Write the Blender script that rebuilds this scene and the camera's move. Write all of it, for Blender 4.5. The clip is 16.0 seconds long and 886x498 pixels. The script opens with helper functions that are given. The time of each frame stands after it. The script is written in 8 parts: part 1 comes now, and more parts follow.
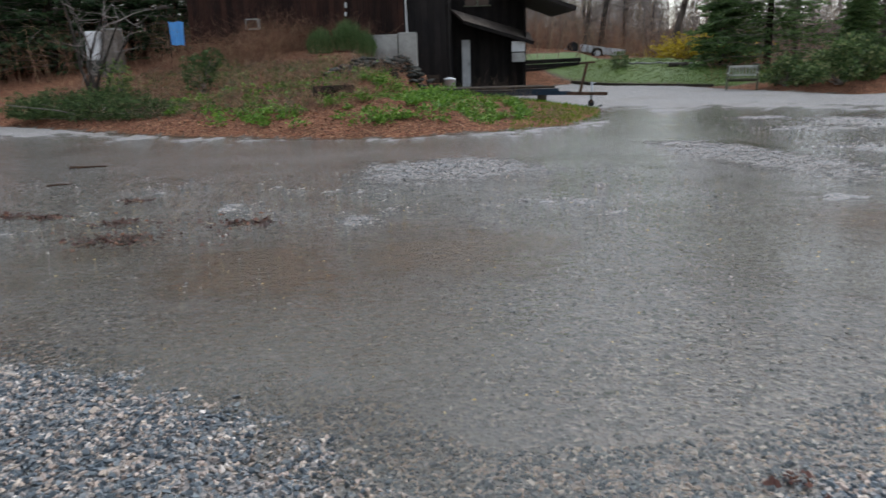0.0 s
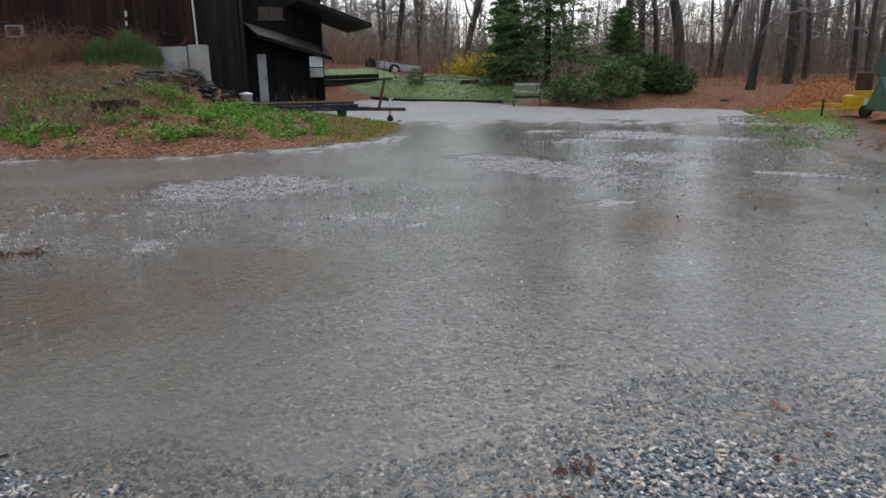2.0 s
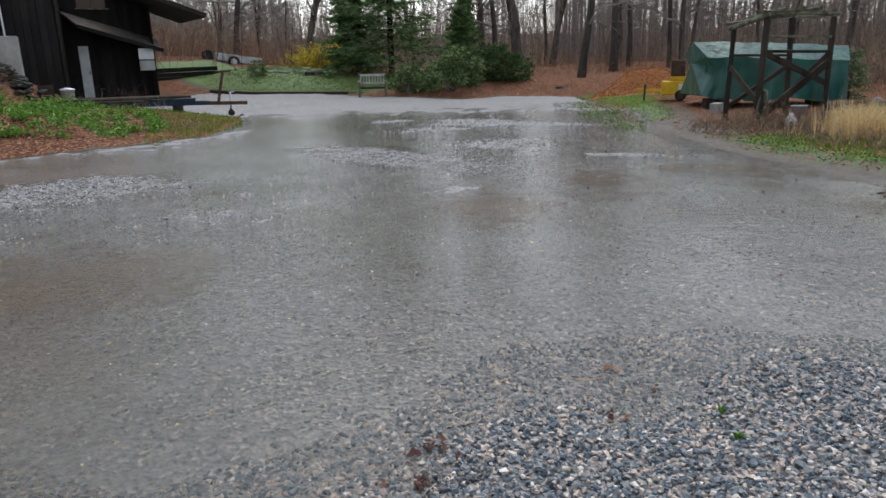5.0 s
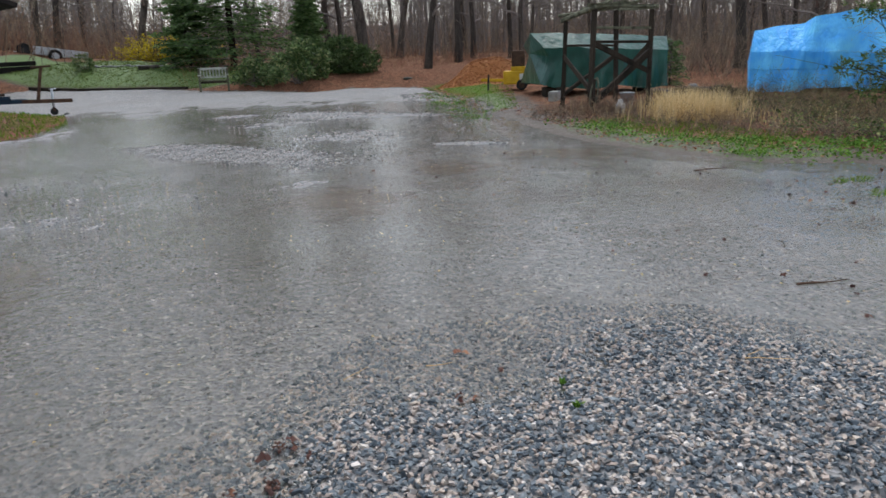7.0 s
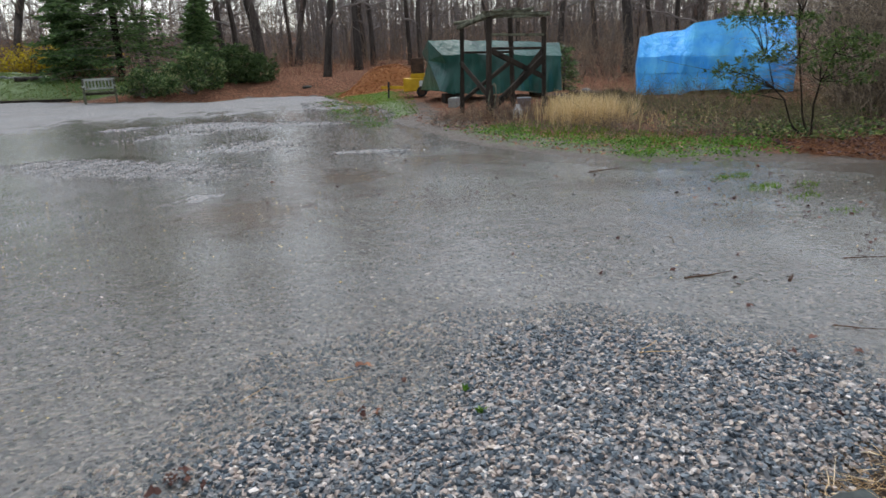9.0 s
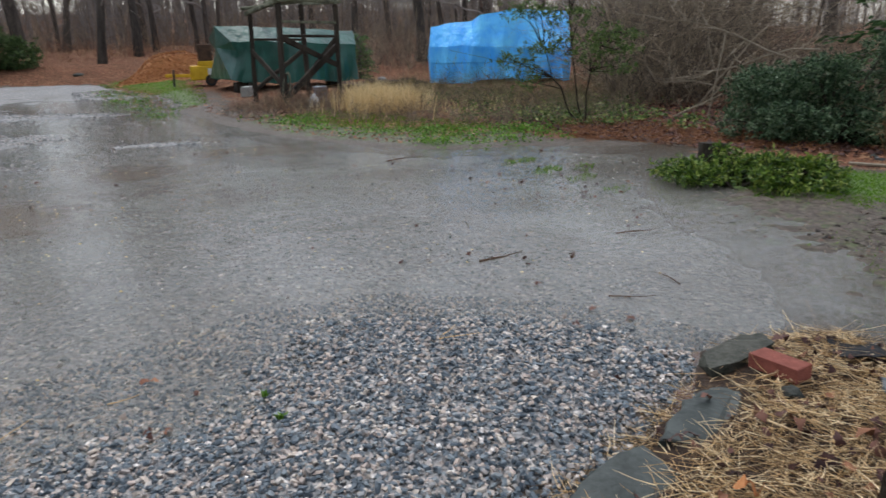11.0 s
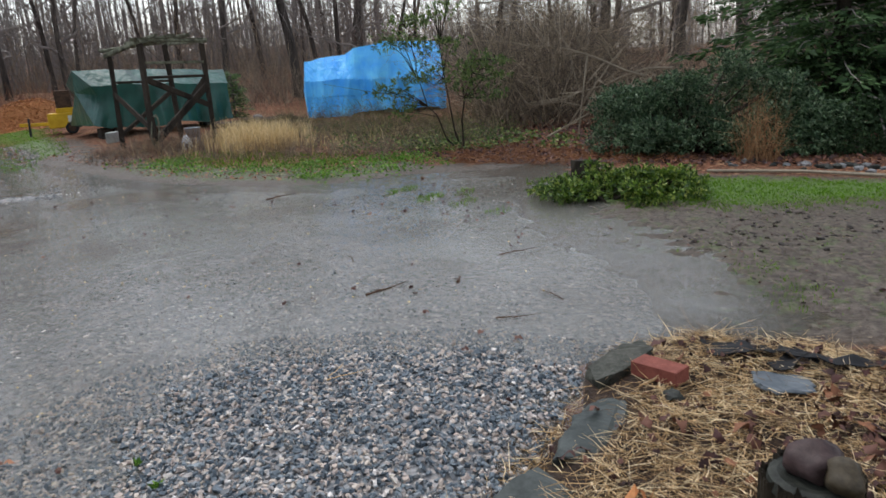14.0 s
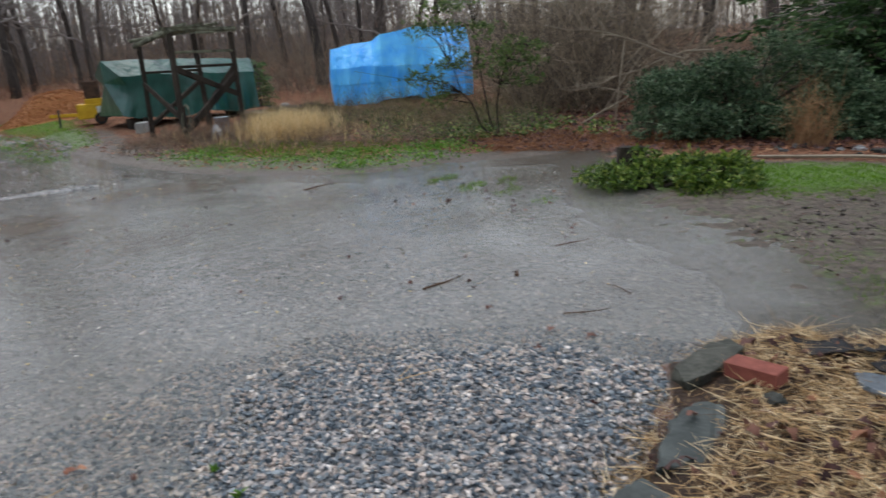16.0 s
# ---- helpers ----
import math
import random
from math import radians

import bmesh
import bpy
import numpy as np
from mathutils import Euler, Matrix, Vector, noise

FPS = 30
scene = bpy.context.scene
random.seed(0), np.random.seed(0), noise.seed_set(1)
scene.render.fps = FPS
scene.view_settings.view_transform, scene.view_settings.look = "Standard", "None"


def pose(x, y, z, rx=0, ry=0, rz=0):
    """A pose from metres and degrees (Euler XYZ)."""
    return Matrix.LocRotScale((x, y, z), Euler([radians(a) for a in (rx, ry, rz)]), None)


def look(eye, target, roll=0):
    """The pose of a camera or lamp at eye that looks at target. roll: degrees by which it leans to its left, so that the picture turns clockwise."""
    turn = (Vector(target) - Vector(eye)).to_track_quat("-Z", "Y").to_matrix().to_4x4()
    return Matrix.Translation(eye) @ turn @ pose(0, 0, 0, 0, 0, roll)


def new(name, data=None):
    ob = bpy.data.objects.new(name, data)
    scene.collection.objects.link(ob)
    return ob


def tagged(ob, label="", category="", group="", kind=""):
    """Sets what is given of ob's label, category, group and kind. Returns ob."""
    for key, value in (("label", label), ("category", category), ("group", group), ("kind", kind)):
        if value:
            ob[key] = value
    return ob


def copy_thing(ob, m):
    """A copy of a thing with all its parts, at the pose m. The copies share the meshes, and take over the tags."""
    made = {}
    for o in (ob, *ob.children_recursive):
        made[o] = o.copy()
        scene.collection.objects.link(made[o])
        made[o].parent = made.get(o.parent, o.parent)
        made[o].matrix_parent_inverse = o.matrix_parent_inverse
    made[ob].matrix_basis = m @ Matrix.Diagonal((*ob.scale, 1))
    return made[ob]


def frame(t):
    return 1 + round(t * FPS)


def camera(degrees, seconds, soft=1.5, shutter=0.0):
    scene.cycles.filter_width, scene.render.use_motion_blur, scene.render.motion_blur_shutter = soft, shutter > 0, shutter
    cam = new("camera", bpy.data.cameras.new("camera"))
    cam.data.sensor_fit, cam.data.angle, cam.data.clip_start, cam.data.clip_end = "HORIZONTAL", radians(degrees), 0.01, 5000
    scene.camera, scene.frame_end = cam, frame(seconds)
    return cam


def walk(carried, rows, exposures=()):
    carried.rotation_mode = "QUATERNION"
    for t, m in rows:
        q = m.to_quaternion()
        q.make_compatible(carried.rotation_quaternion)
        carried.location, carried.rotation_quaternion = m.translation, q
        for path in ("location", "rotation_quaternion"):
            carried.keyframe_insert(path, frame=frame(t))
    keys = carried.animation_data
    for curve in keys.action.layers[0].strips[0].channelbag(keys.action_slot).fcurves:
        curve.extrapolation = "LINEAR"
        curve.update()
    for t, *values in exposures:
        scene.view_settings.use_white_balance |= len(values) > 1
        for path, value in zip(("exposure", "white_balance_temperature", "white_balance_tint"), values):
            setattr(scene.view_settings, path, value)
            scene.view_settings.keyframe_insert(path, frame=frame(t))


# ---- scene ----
cam = camera(64.6, 16.0, shutter=0.4)
PATH = [
    (0, (0.603, 0.329, 1.362), (0.498, 2.258, 0.842), -1.8),
    (0.5, (0.626, 0.31, 1.369), (0.716, 2.24, 0.853), -1.8),
    (1, (0.638, 0.314, 1.378), (0.886, 2.233, 0.872), -2.1),
    (1.5, (0.65, 0.318, 1.38), (1.002, 2.224, 0.886), -1.1),
    (2, (0.653, 0.316, 1.383), (1.085, 2.205, 0.89), -0.9),
    (2.5, (0.662, 0.316, 1.38), (1.171, 2.185, 0.88), -1.1),
    (3, (0.673, 0.315, 1.377), (1.255, 2.16, 0.869), -1.3),
    (3.5, (0.677, 0.31, 1.376), (1.336, 2.129, 0.867), -1.1),
    (6, (0.739, 0.276, 1.368), (1.702, 1.943, 0.825), -2.0),
    (6.5, (0.759, 0.268, 1.366), (1.829, 1.865, 0.815), -2.1),
    (7, (0.772, 0.261, 1.366), (1.92, 1.802, 0.81), -1.8),
    (7.5, (0.777, 0.263, 1.365), (1.989, 1.754, 0.808), -1.1),
    (8, (0.783, 0.261, 1.363), (2.038, 1.716, 0.808), -1.1),
    (10.5, (0.921, 0.248, 1.367), (2.493, 1.346, 0.8), -2.4),
    (11, (0.926, 0.248, 1.365), (2.589, 1.187, 0.774), -1.2),
    (11.5, (0.928, 0.253, 1.366), (2.655, 1.073, 0.778), -0.8),
    (12, (0.93, 0.254, 1.367), (2.702, 0.974, 0.783), -0.2),
    (12.5, (0.932, 0.239, 1.371), (2.741, 0.865, 0.792), -0.4),
    (13, (0.932, 0.23, 1.37), (2.771, 0.773, 0.799), -0.2),
    (13.5, (0.94, 0.242, 1.367), (2.78, 0.787, 0.803), -0.9),
    (13.7, (0.952, 0.235, 1.367), (2.773, 0.845, 0.809), -1.8),
    (14, (1.004, 0.218, 1.356), (2.814, 0.889, 0.834), -3.6),
    (14.2, (1.019, 0.214, 1.352), (2.816, 0.926, 0.841), -2.6),
    (14.5, (1.038, 0.206, 1.342), (2.795, 0.981, 0.783), -3.1),
    (14.7, (1.042, 0.219, 1.351), (2.804, 0.969, 0.776), -4.4),
    (15, (1.041, 0.274, 1.351), (2.856, 0.875, 0.762), -3.7),
    (15.2, (1.039, 0.31, 1.361), (2.858, 0.906, 0.781), -3.8),
    (15.5, (1.043, 0.35, 1.363), (2.868, 0.932, 0.788), -4.1),
    (15.7, (1.052, 0.395, 1.366), (2.867, 1.006, 0.796), -3.9),
    (16, (1.052, 0.486, 1.371), (2.833, 1.207, 0.816), -4.4),
]
walk(cam, [(t, look(eye, target, roll)) for t, eye, target, roll in PATH])


# ---- world, sun and exposure ----
SKY, SUN = 0.15, 0.35
scene.view_settings.exposure = 0.96
world = bpy.data.worlds.new("overcast")
scene.world = world
world.use_nodes = True
wn, wl = world.node_tree.nodes, world.node_tree.links
sky = wn.new("ShaderNodeTexSky")
sky.sky_type, sky.sun_disc = "NISHITA", False
sky.sun_elevation, sky.sun_rotation = radians(62), radians(35)
sky.dust_density, sky.air_density = 1.5, 1.0
haze = wn.new("ShaderNodeHueSaturation")
haze.inputs["Saturation"].default_value = 0.43
wl.new(sky.outputs[0], haze.inputs["Color"])
wl.new(haze.outputs[0], wn["Background"].inputs["Color"])
wn["Background"].inputs["Strength"].default_value = SKY
sun = new("sun", bpy.data.lights.new("sun", "SUN"))
sun.data.energy, sun.data.angle, sun.data.color = SUN, radians(40), (0.95, 1.0, 0.97)
sun.matrix_world = look((0, 0, 30), (-math.sin(radians(35)) * 14, -math.cos(radians(35)) * 14, 3.6))

RNG = np.random.default_rng(7)


# ---- materials ----
def nodes_of(name):
    m = bpy.data.materials.new(name)
    m.use_nodes = True
    return m, m.node_tree.nodes, m.node_tree.links, m.node_tree.nodes["Principled BSDF"]


def ramp(n, l, source, stops, constant=False):
    r = n.new("ShaderNodeValToRGB")
    if constant:
        r.color_ramp.interpolation = "CONSTANT"
    while len(r.color_ramp.elements) < len(stops):
        r.color_ramp.elements.new(0.5)
    for e, (at, c) in zip(r.color_ramp.elements, stops):
        e.position, e.color = at, (*c, 1)
    l.new(source, r.inputs[0])
    return r.outputs[0]


def noise_tex(n, l, scale, detail=4, rough=0.55, where=None):
    t = n.new("ShaderNodeTexNoise")
    t.inputs["Scale"].default_value, t.inputs["Detail"].default_value, t.inputs["Roughness"].default_value = scale, detail, rough
    if where is not None:
        l.new(where, t.inputs["Vector"])
    return t.outputs["Fac"]


def coords(n, l, kind="Object", stretch=(1, 1, 1)):
    c = n.new("ShaderNodeTexCoord")
    m = n.new("ShaderNodeMapping")
    m.inputs["Scale"].default_value = stretch
    l.new(c.outputs[kind], m.inputs["Vector"])
    return m.outputs[0]


def bump(n, l, b, height, strength=0.4, distance=0.02):
    k = n.new("ShaderNodeBump")
    k.inputs["Strength"].default_value, k.inputs["Distance"].default_value = strength, distance
    l.new(height, k.inputs["Height"])
    l.new(k.outputs[0], b.inputs["Normal"])


def mix(n, l, fac, a, b):
    m = n.new("ShaderNodeMix")
    m.data_type = "RGBA"
    for v, i in ((fac, 0), (a, 6), (b, 7)):
        if isinstance(v, (int, float)):
            m.inputs[i].default_value = v
        elif isinstance(v, tuple):
            m.inputs[i].default_value = (*v, 1)
        else:
            l.new(v, m.inputs[i])
    return m.outputs[2]


def times(n, l, a, b, op="MULTIPLY"):
    m = n.new("ShaderNodeMath")
    m.operation = op
    for v, i in ((a, 0), (b, 1)):
        if isinstance(v, (int, float)):
            m.inputs[i].default_value = v
        else:
            l.new(v, m.inputs[i])
    return m.outputs[0]


def away(n, l, where, spot, a, b, lo=0.0, hi=1.0, rag=None):
    """A value that goes from lo to hi between the distances a and b from a spot; rag frays the edge."""
    d = n.new("ShaderNodeVectorMath")
    d.operation = "DISTANCE"
    d.inputs[1].default_value = (*spot, 0)
    l.new(where, d.inputs[0])
    r = n.new("ShaderNodeMapRange")
    r.inputs["From Min"].default_value, r.inputs["From Max"].default_value = a, b
    r.inputs["To Min"].default_value, r.inputs["To Max"].default_value = lo, hi
    l.new(d.outputs["Value"] if rag is None else times(n, l, d.outputs["Value"], times(n, l, times(n, l, rag, 0.5, "SUBTRACT"), 3.5), "ADD"), r.inputs["Value"])
    return r.outputs[0]


def surface(name, dark, light, scale=8, rough=0.7, fine=60, relief=0.3, depth=0.01, stretch=(1, 1, 1), metal=0.0, per="", spread=0.25, sheen=0.2):
    """A worn surface: two colours mixed by broad stains and fine grain; per: 'object' or 'island' shifts the tone piece by piece."""
    m, n, l, b = nodes_of(name)
    where = coords(n, l, "Object", stretch)
    broad, grain = noise_tex(n, l, scale, 5, 0.6, where), noise_tex(n, l, fine, 3, 0.6, where)
    both = times(n, l, times(n, l, broad, 0.65), times(n, l, grain, 0.35), "ADD")
    colour = ramp(n, l, both, [(0.36, dark), (0.64, light)])
    if per:
        src = n.new("ShaderNodeObjectInfo").outputs["Random"] if per == "object" else n.new("ShaderNodeNewGeometry").outputs["Random Per Island"]
        h = n.new("ShaderNodeHueSaturation")
        v = n.new("ShaderNodeMapRange")
        v.inputs["To Min"].default_value, v.inputs["To Max"].default_value = 1 - spread, 1 + spread
        l.new(src, v.inputs["Value"])
        l.new(v.outputs[0], h.inputs["Value"])
        l.new(colour, h.inputs["Color"])
        colour = h.outputs[0]
    l.new(colour, b.inputs["Base Color"])
    b.inputs["Roughness"].default_value, b.inputs["Metallic"].default_value = rough, metal
    b.inputs["Specular IOR Level"].default_value = sheen
    bump(n, l, b, both, relief, depth)
    return m


def by_island(name, stops, rough=0.6, scale=30, sheen=0.3, through_light=0.0):
    """Pieces whose colour is drawn one by one from a palette."""
    m, n, l, b = nodes_of(name)
    g = n.new("ShaderNodeNewGeometry").outputs["Random Per Island"]
    colour = ramp(n, l, g, stops)
    grain = noise_tex(n, l, scale, 3, 0.6, coords(n, l))
    dull = ramp(n, l, grain, [(0.3, (0.72, 0.72, 0.72)), (0.7, (1.15, 1.15, 1.15))])
    mm = n.new("ShaderNodeMix")
    mm.data_type, mm.blend_type = "RGBA", "MULTIPLY"
    mm.inputs[0].default_value = 1.0
    l.new(colour, mm.inputs[6])
    l.new(dull, mm.inputs[7])
    l.new(mm.outputs[2], b.inputs["Base Color"])
    b.inputs["Roughness"].default_value = rough
    b.inputs["Specular IOR Level"].default_value = sheen
    if through_light:
        t = n.new("ShaderNodeBsdfTranslucent")
        l.new(mm.outputs[2], t.inputs["Color"])
        s = n.new("ShaderNodeMixShader")
        s.inputs[0].default_value = through_light
        l.new(b.outputs[0], s.inputs[1])
        l.new(t.outputs[0], s.inputs[2])
        l.new(s.outputs[0], n["Material Output"].inputs["Surface"])
    return m


def tarpaulin(name, dark, light, rough, relief=0.75):
    """Woven plastic sheet with sharp creases that run mostly downhill."""
    m, n, l, b = nodes_of(name)
    broad = noise_tex(n, l, 1.6, 5, 0.6, coords(n, l))
    l.new(ramp(n, l, broad, [(0.35, dark), (0.65, light)]), b.inputs["Base Color"])
    b.inputs["Roughness"].default_value = rough
    b.inputs["Specular IOR Level"].default_value = 0.5
    heights = []
    for scale, stretch in ((1.7, (1, 1, 0.3)), (5.5, (1, 1, 0.22)), (2.0, (0.5, 1, 1))):
        k = noise_tex(n, l, scale, 3, 0.55, coords(n, l, "Object", stretch))
        heights.append(times(n, l, times(n, l, k, 0.5, "SUBTRACT"), 0.0, "ADD"))
        heights[-1].node.operation = "ABSOLUTE"
        l.new(times(n, l, k, 0.5, "SUBTRACT"), heights[-1].node.inputs[0])
    total = times(n, l, times(n, l, heights[0], heights[1], "ADD"), times(n, l, heights[2], 0.12), "ADD")
    bump(n, l, b, total, relief, 0.3)
    return m


GRAVEL_TONES = [(0.0, (0.056, 0.073, 0.088)), (0.28, (0.128, 0.16, 0.186)), (0.5, (0.212, 0.247, 0.264)), (0.66, (0.315, 0.296, 0.28)), (0.82, (0.52, 0.415, 0.35)), (0.93, (0.575, 0.49, 0.4)), (1.0, (0.78, 0.72, 0.67))]


def gravel_material():
    m, n, l, b = nodes_of("wet_gravel")
    where = coords(n, l)
    v = n.new("ShaderNodeTexVoronoi")
    v.inputs["Scale"].default_value, v.inputs["Randomness"].default_value = 46, 1.0
    l.new(where, v.inputs["Vector"])
    sep = n.new("ShaderNodeSeparateColor")
    l.new(v.outputs["Color"], sep.inputs[0])
    tones = ramp(n, l, sep.outputs[0], [(0.0, (0.11, 0.124, 0.134)), (0.5, (0.22, 0.23, 0.236)), (0.85, (0.305, 0.284, 0.266)), (1.0, (0.54, 0.48, 0.43))])
    grit = noise_tex(n, l, 17, 4, 0.75, where)
    tones = mix(n, l, ramp(n, l, grit, [(0.4, (0, 0, 0)), (0.66, (0.7, 0.7, 0.7))]), tones, (0.36, 0.345, 0.335))
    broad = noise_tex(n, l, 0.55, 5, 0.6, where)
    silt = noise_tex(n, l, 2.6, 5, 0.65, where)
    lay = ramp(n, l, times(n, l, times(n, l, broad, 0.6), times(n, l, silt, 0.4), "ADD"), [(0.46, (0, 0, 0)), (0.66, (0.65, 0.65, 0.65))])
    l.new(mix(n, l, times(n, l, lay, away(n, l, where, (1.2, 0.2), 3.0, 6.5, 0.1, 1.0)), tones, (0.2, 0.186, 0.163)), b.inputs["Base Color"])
    b.inputs["Roughness"].default_value = 0.65
    b.inputs["Specular IOR Level"].default_value = 0.3
    bump(n, l, b, v.outputs["Distance"], 0.9, 0.02)
    return m


def ground_material():
    """Bare damp earth, with grass, leaf litter and straw mixed in where the plan says so."""
    m, n, l, b = nodes_of("earth_and_litter")
    where = coords(n, l)
    a = n.new("ShaderNodeAttribute")
    a.attribute_name = "zones"
    sep = n.new("ShaderNodeSeparateColor")
    l.new(a.outputs["Color"], sep.inputs[0])
    rag, fine, small = noise_tex(n, l, 1.7, 6, 0.7, where), noise_tex(n, l, 22, 5, 0.7, where), noise_tex(n, l, 6, 6, 0.75, where)

    def cover(zone, soft=0.12):
        edge = times(n, l, times(n, l, zone, 1.0), times(n, l, times(n, l, small, 0.5, "SUBTRACT"), 0.9), "ADD")
        r = n.new("ShaderNodeMapRange")
        r.inputs["From Min"].default_value, r.inputs["From Max"].default_value = 0.5 - soft, 0.5 + soft
        l.new(edge, r.inputs["Value"])
        return r.outputs[0]

    earth = ramp(n, l, fine, [(0.32, (0.028, 0.02, 0.015)), (0.5, (0.088, 0.068, 0.052)), (0.72, (0.18, 0.147, 0.118))])
    grass = ramp(n, l, fine, [(0.3, (0.05, 0.085, 0.018)), (0.6, (0.11, 0.19, 0.04)), (0.8, (0.17, 0.25, 0.06))])
    v = n.new("ShaderNodeTexVoronoi")
    v.inputs["Scale"].default_value = 32
    l.new(where, v.inputs["Vector"])
    vs = n.new("ShaderNodeSeparateColor")
    l.new(v.outputs["Color"], vs.inputs[0])
    litter = ramp(n, l, vs.outputs[0], [(0.0, (0.05, 0.026, 0.018)), (0.4, (0.155, 0.07, 0.043)), (0.75, (0.27, 0.122, 0.073)), (1.0, (0.39, 0.24, 0.14))])
    litter = mix(n, l, ramp(n, l, rag, [(0.35, (0, 0, 0)), (0.75, (0.6, 0.6, 0.6))]), litter, (0.06, 0.035, 0.022))
    straw = ramp(n, l, fine, [(0.3, (0.012, 0.007, 0.005)), (0.55, (0.042, 0.025, 0.016)), (0.8, (0.14, 0.09, 0.045))])
    colour = mix(n, l, cover(sep.outputs[1]), earth, litter)
    colour = mix(n, l, cover(sep.outputs[2]), colour, straw)
    colour = mix(n, l, cover(sep.outputs[0]), colour, grass)
    l.new(colour, b.inputs["Base Color"])
    b.inputs["Roughness"].default_value = 0.9
    l.new(mix(n, l, sep.outputs[1], (0.25, 0.25, 0.25), (0.04, 0.04, 0.04)), b.inputs["Specular IOR Level"])
    l.new(mix(n, l, sep.outputs[1], (0.55, 0.55, 0.55), (0.95, 0.95, 0.95)), b.inputs["Roughness"])
    bump(n, l, b, times(n, l, fine, small, "ADD"), 0.7, 0.03)
    return m


def water_material():
    """Shallow muddy flood water: part clear, part silt with some reflections tinted in, and a rippled mirror on top."""
    m, n, l, b = nodes_of("muddy_water")
    n.remove(b)
    where = coords(n, l)
    broad = noise_tex(n, l, 0.5, 4, 0.6, where)
    clear, silt, gloss = n.new("ShaderNodeBsdfTransparent"), n.new("ShaderNodeBsdfDiffuse"), n.new("ShaderNodeBsdfGlossy")
    clear.inputs[0].default_value = (0.94, 0.93, 0.90, 1)
    gloss.inputs["Roughness"].default_value = 0.05
    murk = n.new("ShaderNodeMapRange")
    murk.inputs["From Min"].default_value, murk.inputs["From Max"].default_value = 0.4, 0.62
    murk.inputs["To Min"].default_value, murk.inputs["To Max"].default_value = 0.2, 0.66
    patches = noise_tex(n, l, 0.9, 5, 0.65, coords(n, l, "Object", (0.75, 0.75, 1)))
    l.new(times(n, l, times(n, l, broad, 0.4), times(n, l, patches, 0.6), "ADD"), murk.inputs["Value"])
    muddy = ramp(n, l, patches, [(0.38, (0.215, 0.217, 0.198)), (0.5, (0.158, 0.15, 0.122)), (0.64, (0.098, 0.08, 0.054))])
    # Sky mirrored in the calm water by the mud, put into the diffuse colour.
    sky_sheen = away(n, l, where, (5.9, 0.7), 1.0, 2.8, 0.46, 0.0, patches)
    deeper = away(n, l, where, (1.2, 0.2), 2.5, 5.8, 0.08, 1.1)
    for spot, size, most in (((-0.3, 3.9), 1.7, 0.62), ((3.2, 5.2), 2.2, 0.62), ((5.6, 4.6), 1.6, 0.5)):
        cloud = away(n, l, where, spot, size * 0.4, size * 1.2, most, 0.0, patches)
        clouds = cloud if spot[1] == 3.9 else times(n, l, clouds, cloud, "MAXIMUM")
    muddy = mix(n, l, clouds, muddy, (0.128, 0.113, 0.088))
    deeper = times(n, l, deeper, away(n, l, where, (1.2, 0.2), 7.0, 11.0, 1.0, 0.4))
    # Brown patches: mud, and dark tree reflections put into the colour as well.
    brown_patches = None
    for spot, size in (((0.2, 5.4), 1.3), ((-1.0, 5.0), 1.2), ((4.0, 6.3), 1.0), ((5.5, 6.7), 0.9), ((7.4, 6.4), 0.9)):
        brown_patch = away(n, l, where, spot, size * 0.3, size * 1.15, 0.92, 0.0, patches)
        brown_patches = brown_patch if brown_patches is None else times(n, l, brown_patches, brown_patch, "MAXIMUM")
    muddy = mix(n, l, brown_patches, muddy, (0.088, 0.06, 0.033))
    l.new(mix(n, l, sky_sheen, muddy, (0.39, 0.385, 0.362)), silt.inputs[0])
    body, top = n.new("ShaderNodeMixShader"), n.new("ShaderNodeMixShader")
    l.new(times(n, l, times(n, l, times(n, l, times(n, l, murk.outputs[0], deeper), clouds, "MAXIMUM"), sky_sheen, "MAXIMUM"), brown_patches, "MAXIMUM"), body.inputs[0])
    l.new(clear.outputs[0], body.inputs[1])
    l.new(silt.outputs[0], body.inputs[2])
    fres = n.new("ShaderNodeFresnel")
    fres.inputs["IOR"].default_value = 1.33
    k = n.new("ShaderNodeBump")
    ripple = times(n, l, noise_tex(n, l, 9, 3, 0.6, coords(n, l, "Object", (1, 1.9, 1))), times(n, l, noise_tex(n, l, 34, 2, 0.5, where), 0.35), "ADD")
    l.new(ripple, k.inputs["Height"])
    wind = times(n, l, away(n, l, where, (-4.5, 8.0), 3.0, 9.5, 0.9, 0.27), times(n, l, noise_tex(n, l, 0.35, 3, 0.5, where), 2.0), "MULTIPLY")
    l.new(wind, k.inputs["Strength"])
    k.inputs["Distance"].default_value = 0.03
    l.new(k.outputs[0], gloss.inputs["Normal"])
    l.new(k.outputs[0], fres.inputs["Normal"])
    l.new(fres.outputs[0], top.inputs[0])
    l.new(body.outputs[0], top.inputs[1])
    l.new(gloss.outputs[0], top.inputs[2])
    l.new(top.outputs[0], n["Material Output"].inputs["Surface"])
    return m


